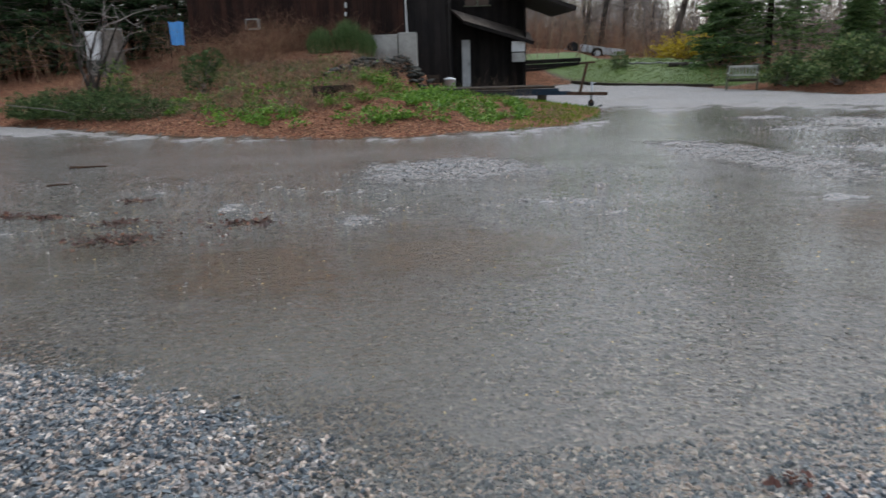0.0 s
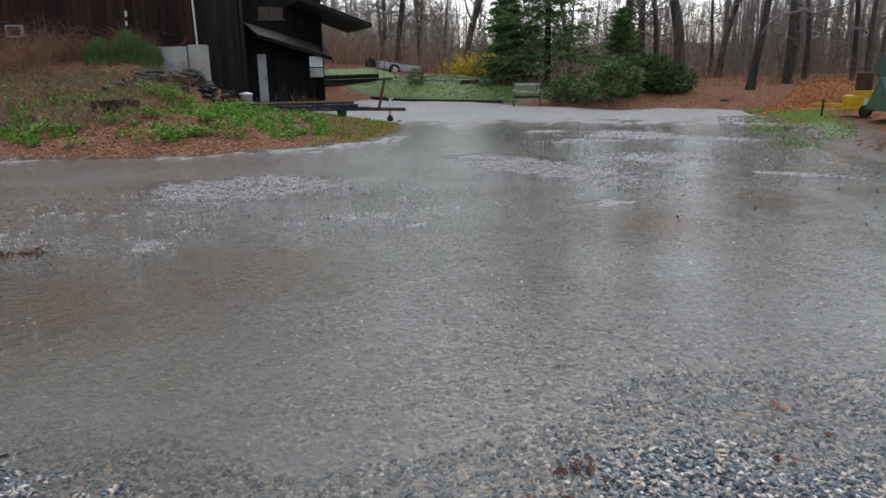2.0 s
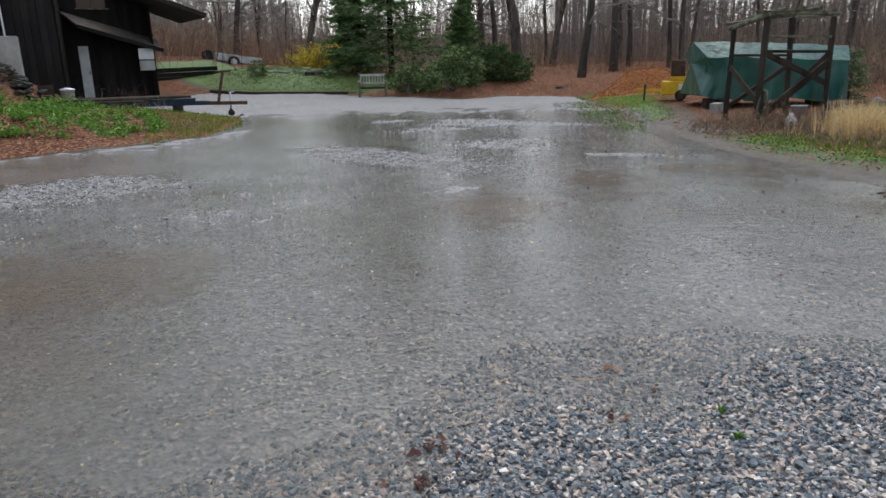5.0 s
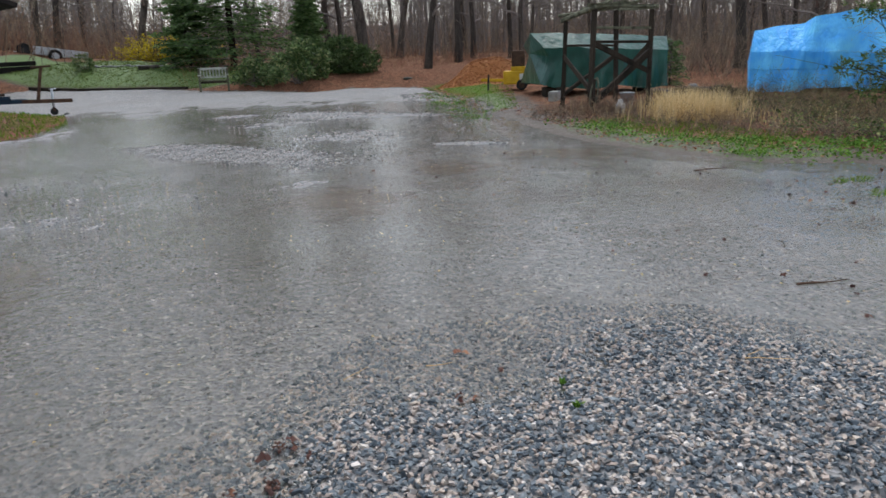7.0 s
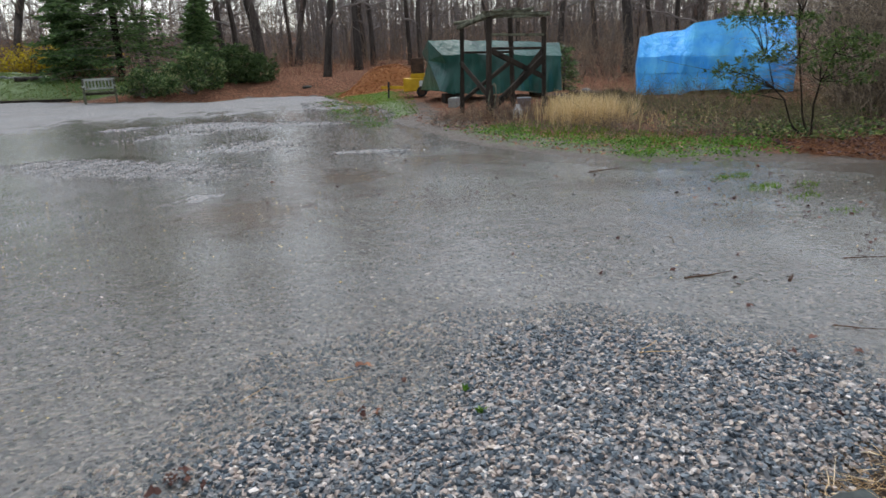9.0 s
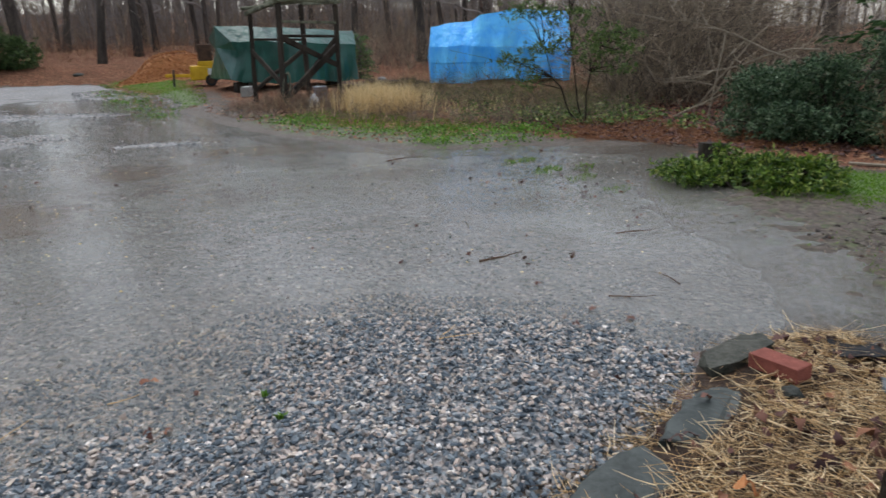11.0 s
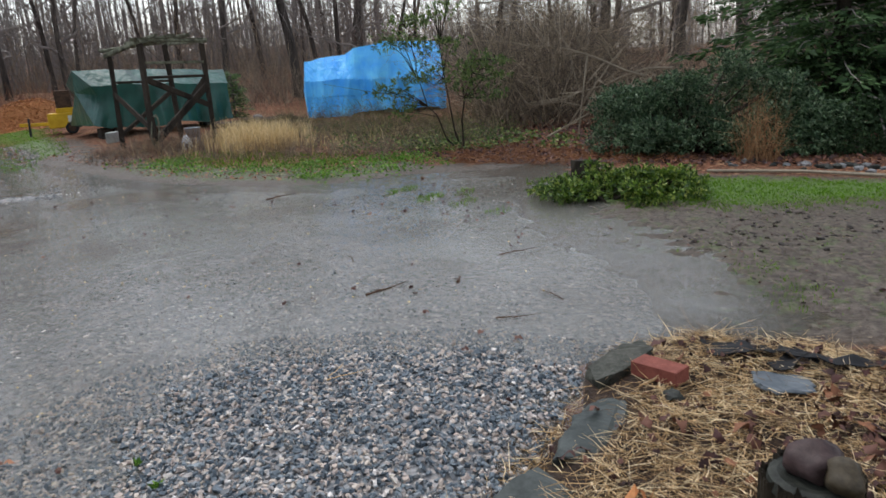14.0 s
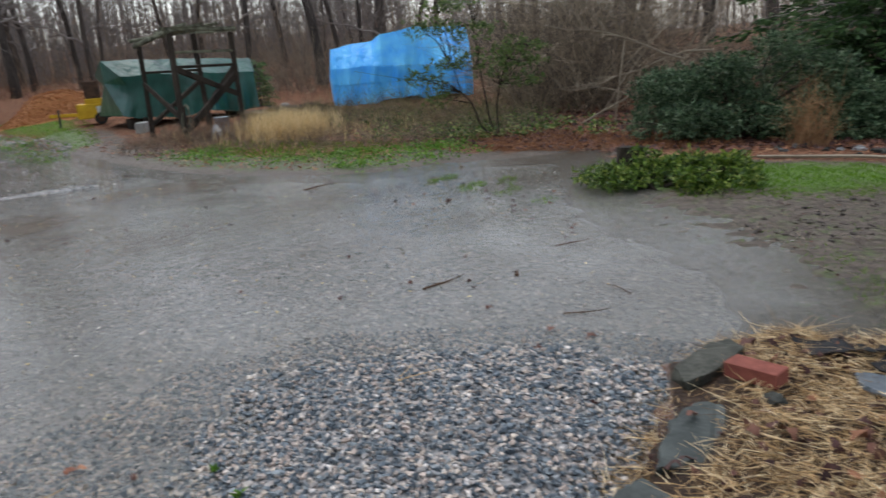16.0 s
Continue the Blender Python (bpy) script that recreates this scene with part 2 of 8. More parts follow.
GRAVEL, EARTH, WATER = gravel_material(), ground_material(), water_material()
STONES = by_island("gravel_stone", GRAVEL_TONES, 0.5, 60, 0.35)
PALE_BRANCH = by_island("bleached_branch", [(0, (0.17, 0.14, 0.1)), (0.6, (0.28, 0.235, 0.17)), (1, (0.4, 0.34, 0.25))], 0.75)
# Gravel palette lightened: brightness against the water is put into the colour.
SHOAL = by_island("lightened_stone", [(0, (0.12, 0.135, 0.143)), (0.4, (0.235, 0.24, 0.238)), (0.75, (0.41, 0.36, 0.325)), (1, (0.72, 0.66, 0.6))], 0.5, 60, 0.3)
BARK = surface("grey_brown_bark", (0.02, 0.017, 0.0145), (0.105, 0.088, 0.074), 5, 0.85, 40, 0.8, 0.03, (1, 1, 0.25), per="object", spread=0.35)
TWIG = surface("bare_twig", (0.11, 0.096, 0.088), (0.27, 0.238, 0.216), 6, 0.85, 50, 0.2)
RED_TWIG = by_island("bramble_stem", [(0, (0.09, 0.04, 0.025)), (0.5, (0.27, 0.13, 0.078)), (0.85, (0.4, 0.24, 0.14)), (1, (0.5, 0.38, 0.22))], 0.75)
BRUSH = by_island("dead_brush_stem", [(0, (0.06, 0.047, 0.037)), (0.5, (0.175, 0.132, 0.096)), (0.88, (0.3, 0.225, 0.15)), (1, (0.45, 0.36, 0.24))], 0.8)
OLIVE = by_island("olive_weed_stem", [(0, (0.05, 0.045, 0.02)), (0.5, (0.14, 0.12, 0.05)), (1, (0.3, 0.25, 0.12))], 0.8)
BRIAR = by_island("dry_briar_stem", [(0, (0.052, 0.04, 0.029)), (0.5, (0.16, 0.121, 0.084)), (0.85, (0.29, 0.225, 0.15)), (1, (0.52, 0.43, 0.31))], 0.8)
NEEDLE = by_island("hemlock_needle", [(0, (0.04, 0.08, 0.028)), (0.5, (0.11, 0.19, 0.066)), (1, (0.21, 0.32, 0.115))], 0.6, 30, 0.3, 0.45)
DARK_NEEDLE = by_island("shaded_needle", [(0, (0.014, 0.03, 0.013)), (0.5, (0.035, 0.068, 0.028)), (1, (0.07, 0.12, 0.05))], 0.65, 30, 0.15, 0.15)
# The next two are darker copies: shade among the trees put into the colour.
SHADE_NEEDLE = by_island("shade_toned_hemlock", [(0, (0.02, 0.045, 0.016)), (0.5, (0.05, 0.1, 0.033)), (1, (0.1, 0.175, 0.06))], 0.6, 30, 0.2, 0.25)
SHADE_LEAF = by_island("shade_toned_leaf", [(0, (0.009, 0.019, 0.008)), (0.5, (0.022, 0.042, 0.017)), (1, (0.05, 0.085, 0.034))], 0.65, 30, 0.12, 0.15)
JUNIPER = by_island("juniper_needle", [(0, (0.025, 0.05, 0.018)), (0.5, (0.07, 0.12, 0.04)), (1, (0.14, 0.2, 0.07))], 0.6, 30, 0.2, 0.2)
RHODO = by_island("leathery_leaf", [(0, (0.026, 0.055, 0.018)), (0.4, (0.08, 0.145, 0.045)), (0.8, (0.19, 0.275, 0.095)), (1, (0.36, 0.36, 0.17))], 0.5, 30, 0.3, 0.2)
HOLLY = by_island("dark_holly_leaf", [(0, (0.012, 0.03, 0.014)), (0.45, (0.045, 0.09, 0.04)), (0.8, (0.12, 0.19, 0.095)), (1, (0.25, 0.31, 0.19))], 0.5, 30, 0.22, 0.15)
SAPLING_LEAF = by_island("sapling_leaf", [(0, (0.03, 0.06, 0.015)), (0.5, (0.085, 0.15, 0.035)), (1, (0.2, 0.27, 0.075))], 0.5, 30, 0.3, 0.3)
FRESH = by_island("fresh_green_leaf", [(0, (0.05, 0.125, 0.014)), (0.5, (0.12, 0.26, 0.03)), (1, (0.22, 0.38, 0.06))], 0.5, 30, 0.25, 0.25)
GROUND_COVER = by_island("groundcover_leaf", [(0, (0.03, 0.065, 0.016)), (0.5, (0.10, 0.18, 0.042)), (0.82, (0.23, 0.31, 0.085)), (1, (0.42, 0.43, 0.16))], 0.45, 30, 0.25, 0.3)
LAUREL = by_island("glossy_bush_leaf", [(0, (0.022, 0.052, 0.008)), (0.45, (0.07, 0.135, 0.018)), (0.8, (0.17, 0.26, 0.035)), (1, (0.36, 0.4, 0.1))], 0.45, 30, 0.3, 0.25)
CLOD = by_island("wet_clod", [(0, (0.016, 0.012, 0.009)), (0.7, (0.045, 0.035, 0.028)), (1, (0.1, 0.08, 0.062))], 0.7, 40)
GRASS = by_island("lawn_blade", [(0, (0.05, 0.12, 0.006)), (0.5, (0.105, 0.235, 0.012)), (1, (0.2, 0.34, 0.03))], 0.7, 30, 0.05, 0.35)
LAWN_FAR = by_island("pale_lawn_blade", [(0, (0.065, 0.1, 0.025)), (0.5, (0.135, 0.185, 0.05)), (1, (0.25, 0.28, 0.11))], 0.7, 30, 0.05, 0.3)
MOUND_GRASS = by_island("mound_grass_blade", [(0, (0.06, 0.12, 0.04)), (0.5, (0.13, 0.22, 0.075)), (1, (0.22, 0.32, 0.13))], 0.6, 30, 0.2, 0.25)
DRY_GRASS = by_island("dry_grass_blade", [(0, (0.48, 0.34, 0.15)), (0.5, (0.70, 0.53, 0.27)), (1, (0.82, 0.68, 0.42))], 0.7, 30, 0.1, 0.45)
STRAW = by_island("wet_straw", [(0, (0.045, 0.022, 0.011)), (0.3, (0.24, 0.14, 0.06)), (0.6, (0.64, 0.41, 0.18)), (1, (0.98, 0.8, 0.5))], 0.55, 30, 0.4)
DEAD_LEAF = by_island("wet_dead_leaf", [(0, (0.03, 0.015, 0.014)), (0.5, (0.085, 0.04, 0.034)), (0.9, (0.17, 0.08, 0.055)), (1, (0.25, 0.11, 0.055))], 0.6, 30, 0.15)
BANK_LEAF = by_island("fallen_bank_leaf", [(0, (0.07, 0.032, 0.022)), (0.5, (0.25, 0.1, 0.06)), (0.85, (0.41, 0.185, 0.105)), (1, (0.55, 0.37, 0.21))], 0.6, 30, 0.3)
PINE_STRAW = by_island("fallen_needle", [(0, (0.13, 0.05, 0.022)), (0.6, (0.27, 0.11, 0.045)), (1, (0.38, 0.19, 0.08))], 0.7)
YELLOW = by_island("forsythia_flower", [(0, (0.38, 0.27, 0.01)), (0.6, (0.62, 0.48, 0.02)), (1, (0.75, 0.62, 0.06))], 0.6, 30, 0.2, 0.2)
CHIP = by_island("wood_chip", [(0, (0.24, 0.09, 0.032)), (0.6, (0.46, 0.195, 0.07)), (1, (0.6, 0.32, 0.14))], 0.75)
BARN = surface("dark_stained_board", (0.009, 0.005, 0.004), (0.044, 0.018, 0.0115), 3, 0.8, 30, 0.4, 0.01, (1, 1, 0.2), per="object", spread=0.5)
BARN_DARK = surface("black_brown_board", (0.008, 0.007, 0.007), (0.022, 0.018, 0.016), 3, 0.8, 30, 0.3, 0.01, (1, 1, 0.2), per="object", spread=0.3)
ROOFING = surface("weathered_roofing", (0.09, 0.078, 0.066), (0.22, 0.19, 0.16), 4, 0.8, 50, 0.4)
TIMBER = surface("weathered_timber", (0.013, 0.0105, 0.008), (0.055, 0.043, 0.031), 3, 0.85, 40, 0.6, 0.015, (1, 1, 0.3), per="object", spread=0.2)
LICHEN = surface("lichened_beam", (0.03, 0.028, 0.02), (0.2, 0.205, 0.14), 9, 0.9, 60, 0.6, 0.015)
PALE_WOOD = surface("bleached_pale_wood", (0.22, 0.23, 0.19), (0.46, 0.47, 0.41), 4, 0.75, 50, 0.3)
CONCRETE = surface("stained_concrete", (0.17, 0.172, 0.155), (0.42, 0.42, 0.39), 1.8, 0.85, 60, 0.3)
WHITE = surface("weathered_white_paint", (0.50, 0.51, 0.50), (0.74, 0.75, 0.74), 2.5, 0.5, 40, 0.1)
ALUMINIUM = surface("dull_aluminium", (0.5, 0.53, 0.56), (0.7, 0.73, 0.76), 3, 0.45, 50, 0.1, metal=0.25)
GALVANISED = surface("galvanised_steel", (0.30, 0.33, 0.36), (0.48, 0.51, 0.54), 6, 0.42, 50, 0.1, metal=0.6)
RUBBER = surface("black_rubber", (0.012, 0.012, 0.012), (0.03, 0.03, 0.03), 8, 0.75, 60, 0.2)
BLACK_STEEL = surface("dark_painted_steel", (0.012, 0.013, 0.016), (0.04, 0.042, 0.048), 6, 0.5, 60, 0.2)
RUST = surface("rusty_steel", (0.03, 0.02, 0.016), (0.11, 0.06, 0.035), 9, 0.8, 60, 0.4)
BLUE_STEEL = surface("dark_blue_paint", (0.006, 0.015, 0.03), (0.016, 0.04, 0.07), 5, 0.45, 50, 0.1)
CHIPPER_YELLOW = surface("worn_yellow_paint", (0.50, 0.28, 0.012), (0.70, 0.43, 0.03), 4, 0.45, 50, 0.15)
GREEN_TARP = tarpaulin("green_tarpaulin", (0.007, 0.05, 0.038), (0.017, 0.1, 0.076), 0.28, 0.16)
BLUE_TARP = tarpaulin("blue_tarpaulin", (0.045, 0.41, 1.0), (0.14, 0.62, 1.0), 0.45, 0.5)
# Slate lightened where it mirrors sky; the wet sheen is put into the colour.
SHEEN_SLATE = surface("wet_sheen_slate", (0.07, 0.083, 0.094), (0.15, 0.17, 0.185), 7, 0.35, 50, 0.3, 0.005)
SLATE = surface("wet_slate", (0.026, 0.032, 0.029), (0.072, 0.082, 0.075), 6, 0.45, 50, 0.35, 0.006)
FIELDSTONE = surface("mossy_fieldstone", (0.02, 0.023, 0.016), (0.10, 0.098, 0.08), 9, 0.6, 60, 0.7, 0.012)
DARK_STONE = surface("dark_wall_stone", (0.016, 0.018, 0.015), (0.062, 0.064, 0.055), 6, 0.7, 40, 0.6, 0.02, per="object", spread=0.4)
PALE_STONE = surface("pale_rubble_stone", (0.09, 0.09, 0.09), (0.31, 0.31, 0.30), 6, 0.7, 40, 0.5, 0.02, per="object", spread=0.35)
PURPLE_STONE = surface("purple_cobble", (0.025, 0.015, 0.014), (0.075, 0.048, 0.045), 12, 0.5, 60, 0.4)
OLIVE_STONE = surface("olive_cobble", (0.03, 0.024, 0.015), (0.09, 0.07, 0.045), 12, 0.5, 60, 0.4)
BRICK = surface("red_brick", (0.16, 0.045, 0.033), (0.26, 0.085, 0.06), 18, 0.75, 140, 0.4, 0.004)
STUMP_BARK = surface("rotting_stump_bark", (0.006, 0.005, 0.0035), (0.04, 0.031, 0.02), 14, 0.85, 70, 0.9, 0.02, (1, 1, 0.35))
STUMP_TOP = surface("wet_cut_wood", (0.009, 0.01, 0.008), (0.04, 0.042, 0.034), 16, 0.6, 90, 0.5, 0.008)
PLASTIC = surface("black_plastic_sheet", (0.006, 0.006, 0.007), (0.014, 0.014, 0.015), 6, 0.62, 60, 0.3)
CLOTH = surface("blue_plastic_cloth", (0.06, 0.25, 0.60), (0.12, 0.38, 0.75), 4, 0.5, 60, 0.1)


# ---- mesh tools ----
class Shape:
    """Gathers pieces of geometry for one mesh."""

    def __init__(self):
        self.v, self.f, self.n = [], [], 0

    def add(self, verts, faces):
        self.v.append(np.asarray(verts, float).reshape(-1, 3))
        self.f += [[i + self.n for i in f] for f in faces]
        self.n += len(self.v[-1])
        return self

    def mesh(self, name):
        me = bpy.data.meshes.new(name)
        me.from_pydata(np.concatenate(self.v).tolist(), [], self.f)
        me.update()
        return me


def fast_mesh(name, verts, faces, faceted=False):
    """A mesh from arrays whose faces all have the same number of corners; faceted keeps its edges crisp."""
    verts, faces = np.asarray(verts, np.float32), np.asarray(faces, np.int32)
    me = bpy.data.meshes.new(name)
    me.vertices.add(len(verts))
    me.vertices.foreach_set("co", verts.ravel())
    me.loops.add(faces.size)
    me.loops.foreach_set("vertex_index", faces.ravel())
    me.polygons.add(len(faces))
    me.polygons.foreach_set("loop_start", np.arange(0, faces.size, faces.shape[1], dtype=np.int32))
    me.update(calc_edges=True)
    me.validate()
    if faceted:
        me.shade_flat()
    return me


def thing(name, label, category, group="", at=None, kind=""):
    ob = new(name)
    ob.empty_display_size = 0.1
    if at is not None:
        ob.matrix_world = at if isinstance(at, Matrix) else Matrix.Translation(at)
    return tagged(ob, label, category, group, kind)


def part(name, shape, material, parent=None, label="", smooth=False, m=None):
    """Links a shape as ONE mesh object, under a thing or a part where a parent is given."""
    if isinstance(shape, bmesh.types.BMesh):
        me = bpy.data.meshes.new(name)
        shape.to_mesh(me)
        shape.free()
    else:
        me = shape.mesh(name) if isinstance(shape, Shape) else shape
    if not me.materials:
        me.materials.append(material)
    if smooth:
        me.polygons.foreach_set("use_smooth", np.ones(len(me.polygons), bool))
    ob = new(name, me)
    ob.parent = parent
    if m is not None:
        ob.matrix_basis = m
    return tagged(ob, label)


def box(sx, sy, sz, at=(0, 0, 0), turn=(0, 0, 0), bevel=0.0, wobble=0.0, shape=None):
    """A bevelled block, centred on x and y, standing on z; wobble makes it uneven."""
    bm = bmesh.new()
    bmesh.ops.create_cube(bm, size=1.0)
    bmesh.ops.scale(bm, vec=(sx, sy, sz), verts=bm.verts)
    bmesh.ops.translate(bm, vec=(0, 0, sz / 2), verts=bm.verts)
    if bevel:
        bmesh.ops.bevel(bm, geom=bm.edges[:], offset=bevel, segments=2, profile=0.5, affect="EDGES")
    if wobble:
        for v in bm.verts:
            v.co += Vector(RNG.normal(0, wobble, 3))
    bmesh.ops.transform(bm, matrix=pose(*at, *turn), verts=bm.verts)
    if shape is None:
        return bm
    bm.verts.index_update()
    shape.add([v.co[:] for v in bm.verts], [[v.index for v in f.verts] for f in bm.faces])
    bm.free()
    return shape


def bar(a, b, w, h, bevel=0.006, wobble=0.0, shape=None):
    """A squared bar from a to b."""
    a, b = Vector(a), Vector(b)
    bm = bmesh.new()
    bmesh.ops.create_cube(bm, size=1.0)
    bmesh.ops.scale(bm, vec=(w, h, (b - a).length), verts=bm.verts)
    if bevel:
        bmesh.ops.bevel(bm, geom=bm.edges[:], offset=bevel, segments=1, affect="EDGES")
    if wobble:
        for v in bm.verts:
            v.co += Vector(RNG.normal(0, wobble, 3))
    q = (b - a).to_track_quat("Z", "Y").to_matrix().to_4x4()
    bmesh.ops.transform(bm, matrix=Matrix.Translation((a + b) / 2) @ q, verts=bm.verts)
    if shape is None:
        return bm
    bm.verts.index_update()
    shape.add([v.co[:] for v in bm.verts], [[v.index for v in f.verts] for f in bm.faces])
    bm.free()
    return shape


def tube(shape, points, radii, n=8, caps=True, ragged=0.0):
    """A round tapered tube along points."""
    p = np.asarray(points, float)
    r = np.broadcast_to(np.asarray(radii, float), (len(p),))
    d = np.gradient(p, axis=0)
    d /= np.linalg.norm(d, axis=1, keepdims=True) + 1e-9
    side = np.cross(d, (0.31, 0.17, 0.93) if abs(d[0][2]) < 0.9 else (1.0, 0.1, 0.0))
    side /= np.linalg.norm(side, axis=1, keepdims=True) + 1e-9
    up = np.cross(d, side)
    a = np.linspace(0, 2 * np.pi, n, endpoint=False)
    rr = r[:, None] * (1 + ragged * RNG.normal(0, 1, (len(p), n)))
    v = p[:, None] + (np.cos(a)[None, :, None] * side[:, None] + np.sin(a)[None, :, None] * up[:, None]) * rr[:, :, None]
    f = [[k * n + i, k * n + (i + 1) % n, (k + 1) * n + (i + 1) % n, (k + 1) * n + i] for k in range(len(p) - 1) for i in range(n)]
    if caps:
        f += [list(range(n))[::-1], [(len(p) - 1) * n + i for i in range(n)]]
    return shape.add(v, f)


def lathe(shape, profile, n=20, at=(0, 0, 0), turn=(0, 0, 0)):
    """A turned body from (radius, height) pairs."""
    a = np.linspace(0, 2 * np.pi, n, endpoint=False)
    v = np.array([[r * np.cos(t), r * np.sin(t), z] for r, z in profile for t in a])
    m = np.array(pose(*at, *turn))
    v = v @ m[:3, :3].T + m[:3, 3]
    k = len(profile)
    f = [[j * n + i, j * n + (i + 1) % n, (j + 1) * n + (i + 1) % n, (j + 1) * n + i] for j in range(k - 1) for i in range(n)]
    return shape.add(v, f + [list(range(n))[::-1], [(k - 1) * n + i for i in range(n)]])


def unit(v):
    return v / (np.linalg.norm(v, axis=-1, keepdims=True) + 1e-9)


def stems(base, way, length, radius, bend=0.3, knots=4, sides=3, droop=0.0):
    """Many thin tapered stems at once: arrays of verts and quads."""
    n = len(base)
    way = unit(np.asarray(way, float))
    length, radius = np.broadcast_to(length, (n,)), np.broadcast_to(radius, (n,))
    curl = RNG.normal(0, 1, (n, 3)) * bend
    t = np.linspace(0, 1, knots)
    mid = base[:, None] + way[:, None] * (t[None, :, None] * length[:, None, None]) + curl[:, None] * ((t**2)[None, :, None] * length[:, None, None] * 0.5)
    mid[:, :, 2] -= droop * (t**2)[None] * length[:, None]
    side = unit(np.cross(way, RNG.normal(0, 1, (n, 3))))
    up = np.cross(way, side)
    a = np.linspace(0, 2 * np.pi, sides, endpoint=False)
    ring = np.cos(a)[None, :, None] * side[:, None] + np.sin(a)[None, :, None] * up[:, None]
    r = radius[:, None] * (1 - 0.75 * t)[None]
    v = mid[:, :, None] + ring[:, None] * r[:, :, None, None]
    i = np.arange(sides)
    one = np.concatenate([np.stack([k * sides + i, k * sides + (i + 1) % sides, (k + 1) * sides + (i + 1) % sides, (k + 1) * sides + i], 1) for k in range(knots - 1)])
    f = one[None] + (np.arange(n) * knots * sides)[:, None, None]
    return v.reshape(-1, 3), f.reshape(-1, 4)


def leaves(at, way, size, wide=0.45, fold=0.25, face=None):
    """Many small folded leaves: four corners and two triangles each."""
    n = len(at)
    way = unit(np.asarray(way, float))
    size = np.broadcast_to(size, (n,))[:, None]
    side = unit(np.cross(way, (0, 0, 1) + RNG.normal(0, 0.8, (n, 3)) if face is None else face))
    up = np.cross(side, way)
    mid = at + way * size * 0.45
    v = np.stack([at, mid + side * size * wide * 0.5 + up * size * fold * 0.5, at + way * size - up * size * fold * 0.3, mid - side * size * wide * 0.5 + up * size * fold * 0.5], 1)
    k = (np.arange(n) * 4)[:, None]
    f = np.concatenate([k + [[0, 1, 2]], k + [[0, 2, 3]]], 1).reshape(-1, 3)
    return v.reshape(-1, 3), f


def broad_leaves(at, way, size, curl=0.3):
    """Curled fallen leaves with a notched outline: ten corners each."""
    n = len(at)
    way = unit(np.asarray(way, float))
    size = np.broadcast_to(size, (n,))[:, None]
    side = unit(np.cross(way, (0, 0, 1) + RNG.normal(0, 0.35, (n, 3))))
    up = np.cross(side, way)
    pts = [at]
    for t, w in ((0.22, 0.26), (0.42, 0.16), (0.58, 0.30), (0.8, 0.18)):
        for s in (-1, 1):
            wide = w * RNG.uniform(0.7, 1.3, (n, 1))
            pts.append(at + way * size * t + side * s * size * wide + up * size * (curl * wide * RNG.uniform(-0.3, 1.6, (n, 1)) + 0.15 * np.sin(t * 5)))
    pts.append(at + way * size + up * size * RNG.normal(0, curl * 0.4, (n, 1)))
    v = np.stack(pts, 1)
    tri = np.array([[0, 2, 1], [1, 2, 4], [1, 4, 3], [3, 4, 6], [3, 6, 5], [5, 6, 8], [5, 8, 7], [7, 8, 9]])
    return v.reshape(-1, 3), (tri[None] + (np.arange(n) * 10)[:, None, None]).reshape(-1, 3)


def blades(base, height, width, lean=0.4):
    """Many bent grass blades."""
    n = len(base)
    height = np.broadcast_to(height, (n,))[:, None]
    a = RNG.uniform(0, 2 * np.pi, n)
    side = np.stack([np.cos(a), np.sin(a), 0 * a], 1) * width
    tip = np.stack([RNG.normal(0, lean, n), RNG.normal(0, lean, n), 0 * a], 1) * height
    up = np.array([[0, 0, 1.0]]) * height
    mid = base + up * 0.55 + tip * 0.3
    end = base + up * (1 - 0.25 * (np.linalg.norm(tip, axis=1, keepdims=True) / height)) + tip
    v = np.stack([base - side, base + side, mid + side * 0.7, mid - side * 0.7, end], 1)
    k = (np.arange(n) * 5)[:, None]
    f = np.concatenate([k + [[0, 1, 2]], k + [[0, 2, 3]], k + [[3, 2, 4]]], 1).reshape(-1, 3)
    return v.reshape(-1, 3), f


def joined(*pairs):
    vs, fs, n = [], [], 0
    for v, f in pairs:
        vs.append(v)
        fs.append(f + n)
        n += len(v)
    return np.concatenate(vs), np.concatenate(fs)


CHIP_V = np.array([(x, y, z) for z in (-1, 1) for x, y in ((-1, -1), (1, -1), (1, 1), (-1, 1))]) * [0.8, 0.8, 1.0]
CHIP_F = np.array([(0, 3, 2), (0, 2, 1), (4, 5, 6), (4, 6, 7), (0, 1, 5), (0, 5, 4), (1, 2, 6), (1, 6, 5), (2, 3, 7), (2, 7, 6), (3, 0, 4), (3, 4, 7)])


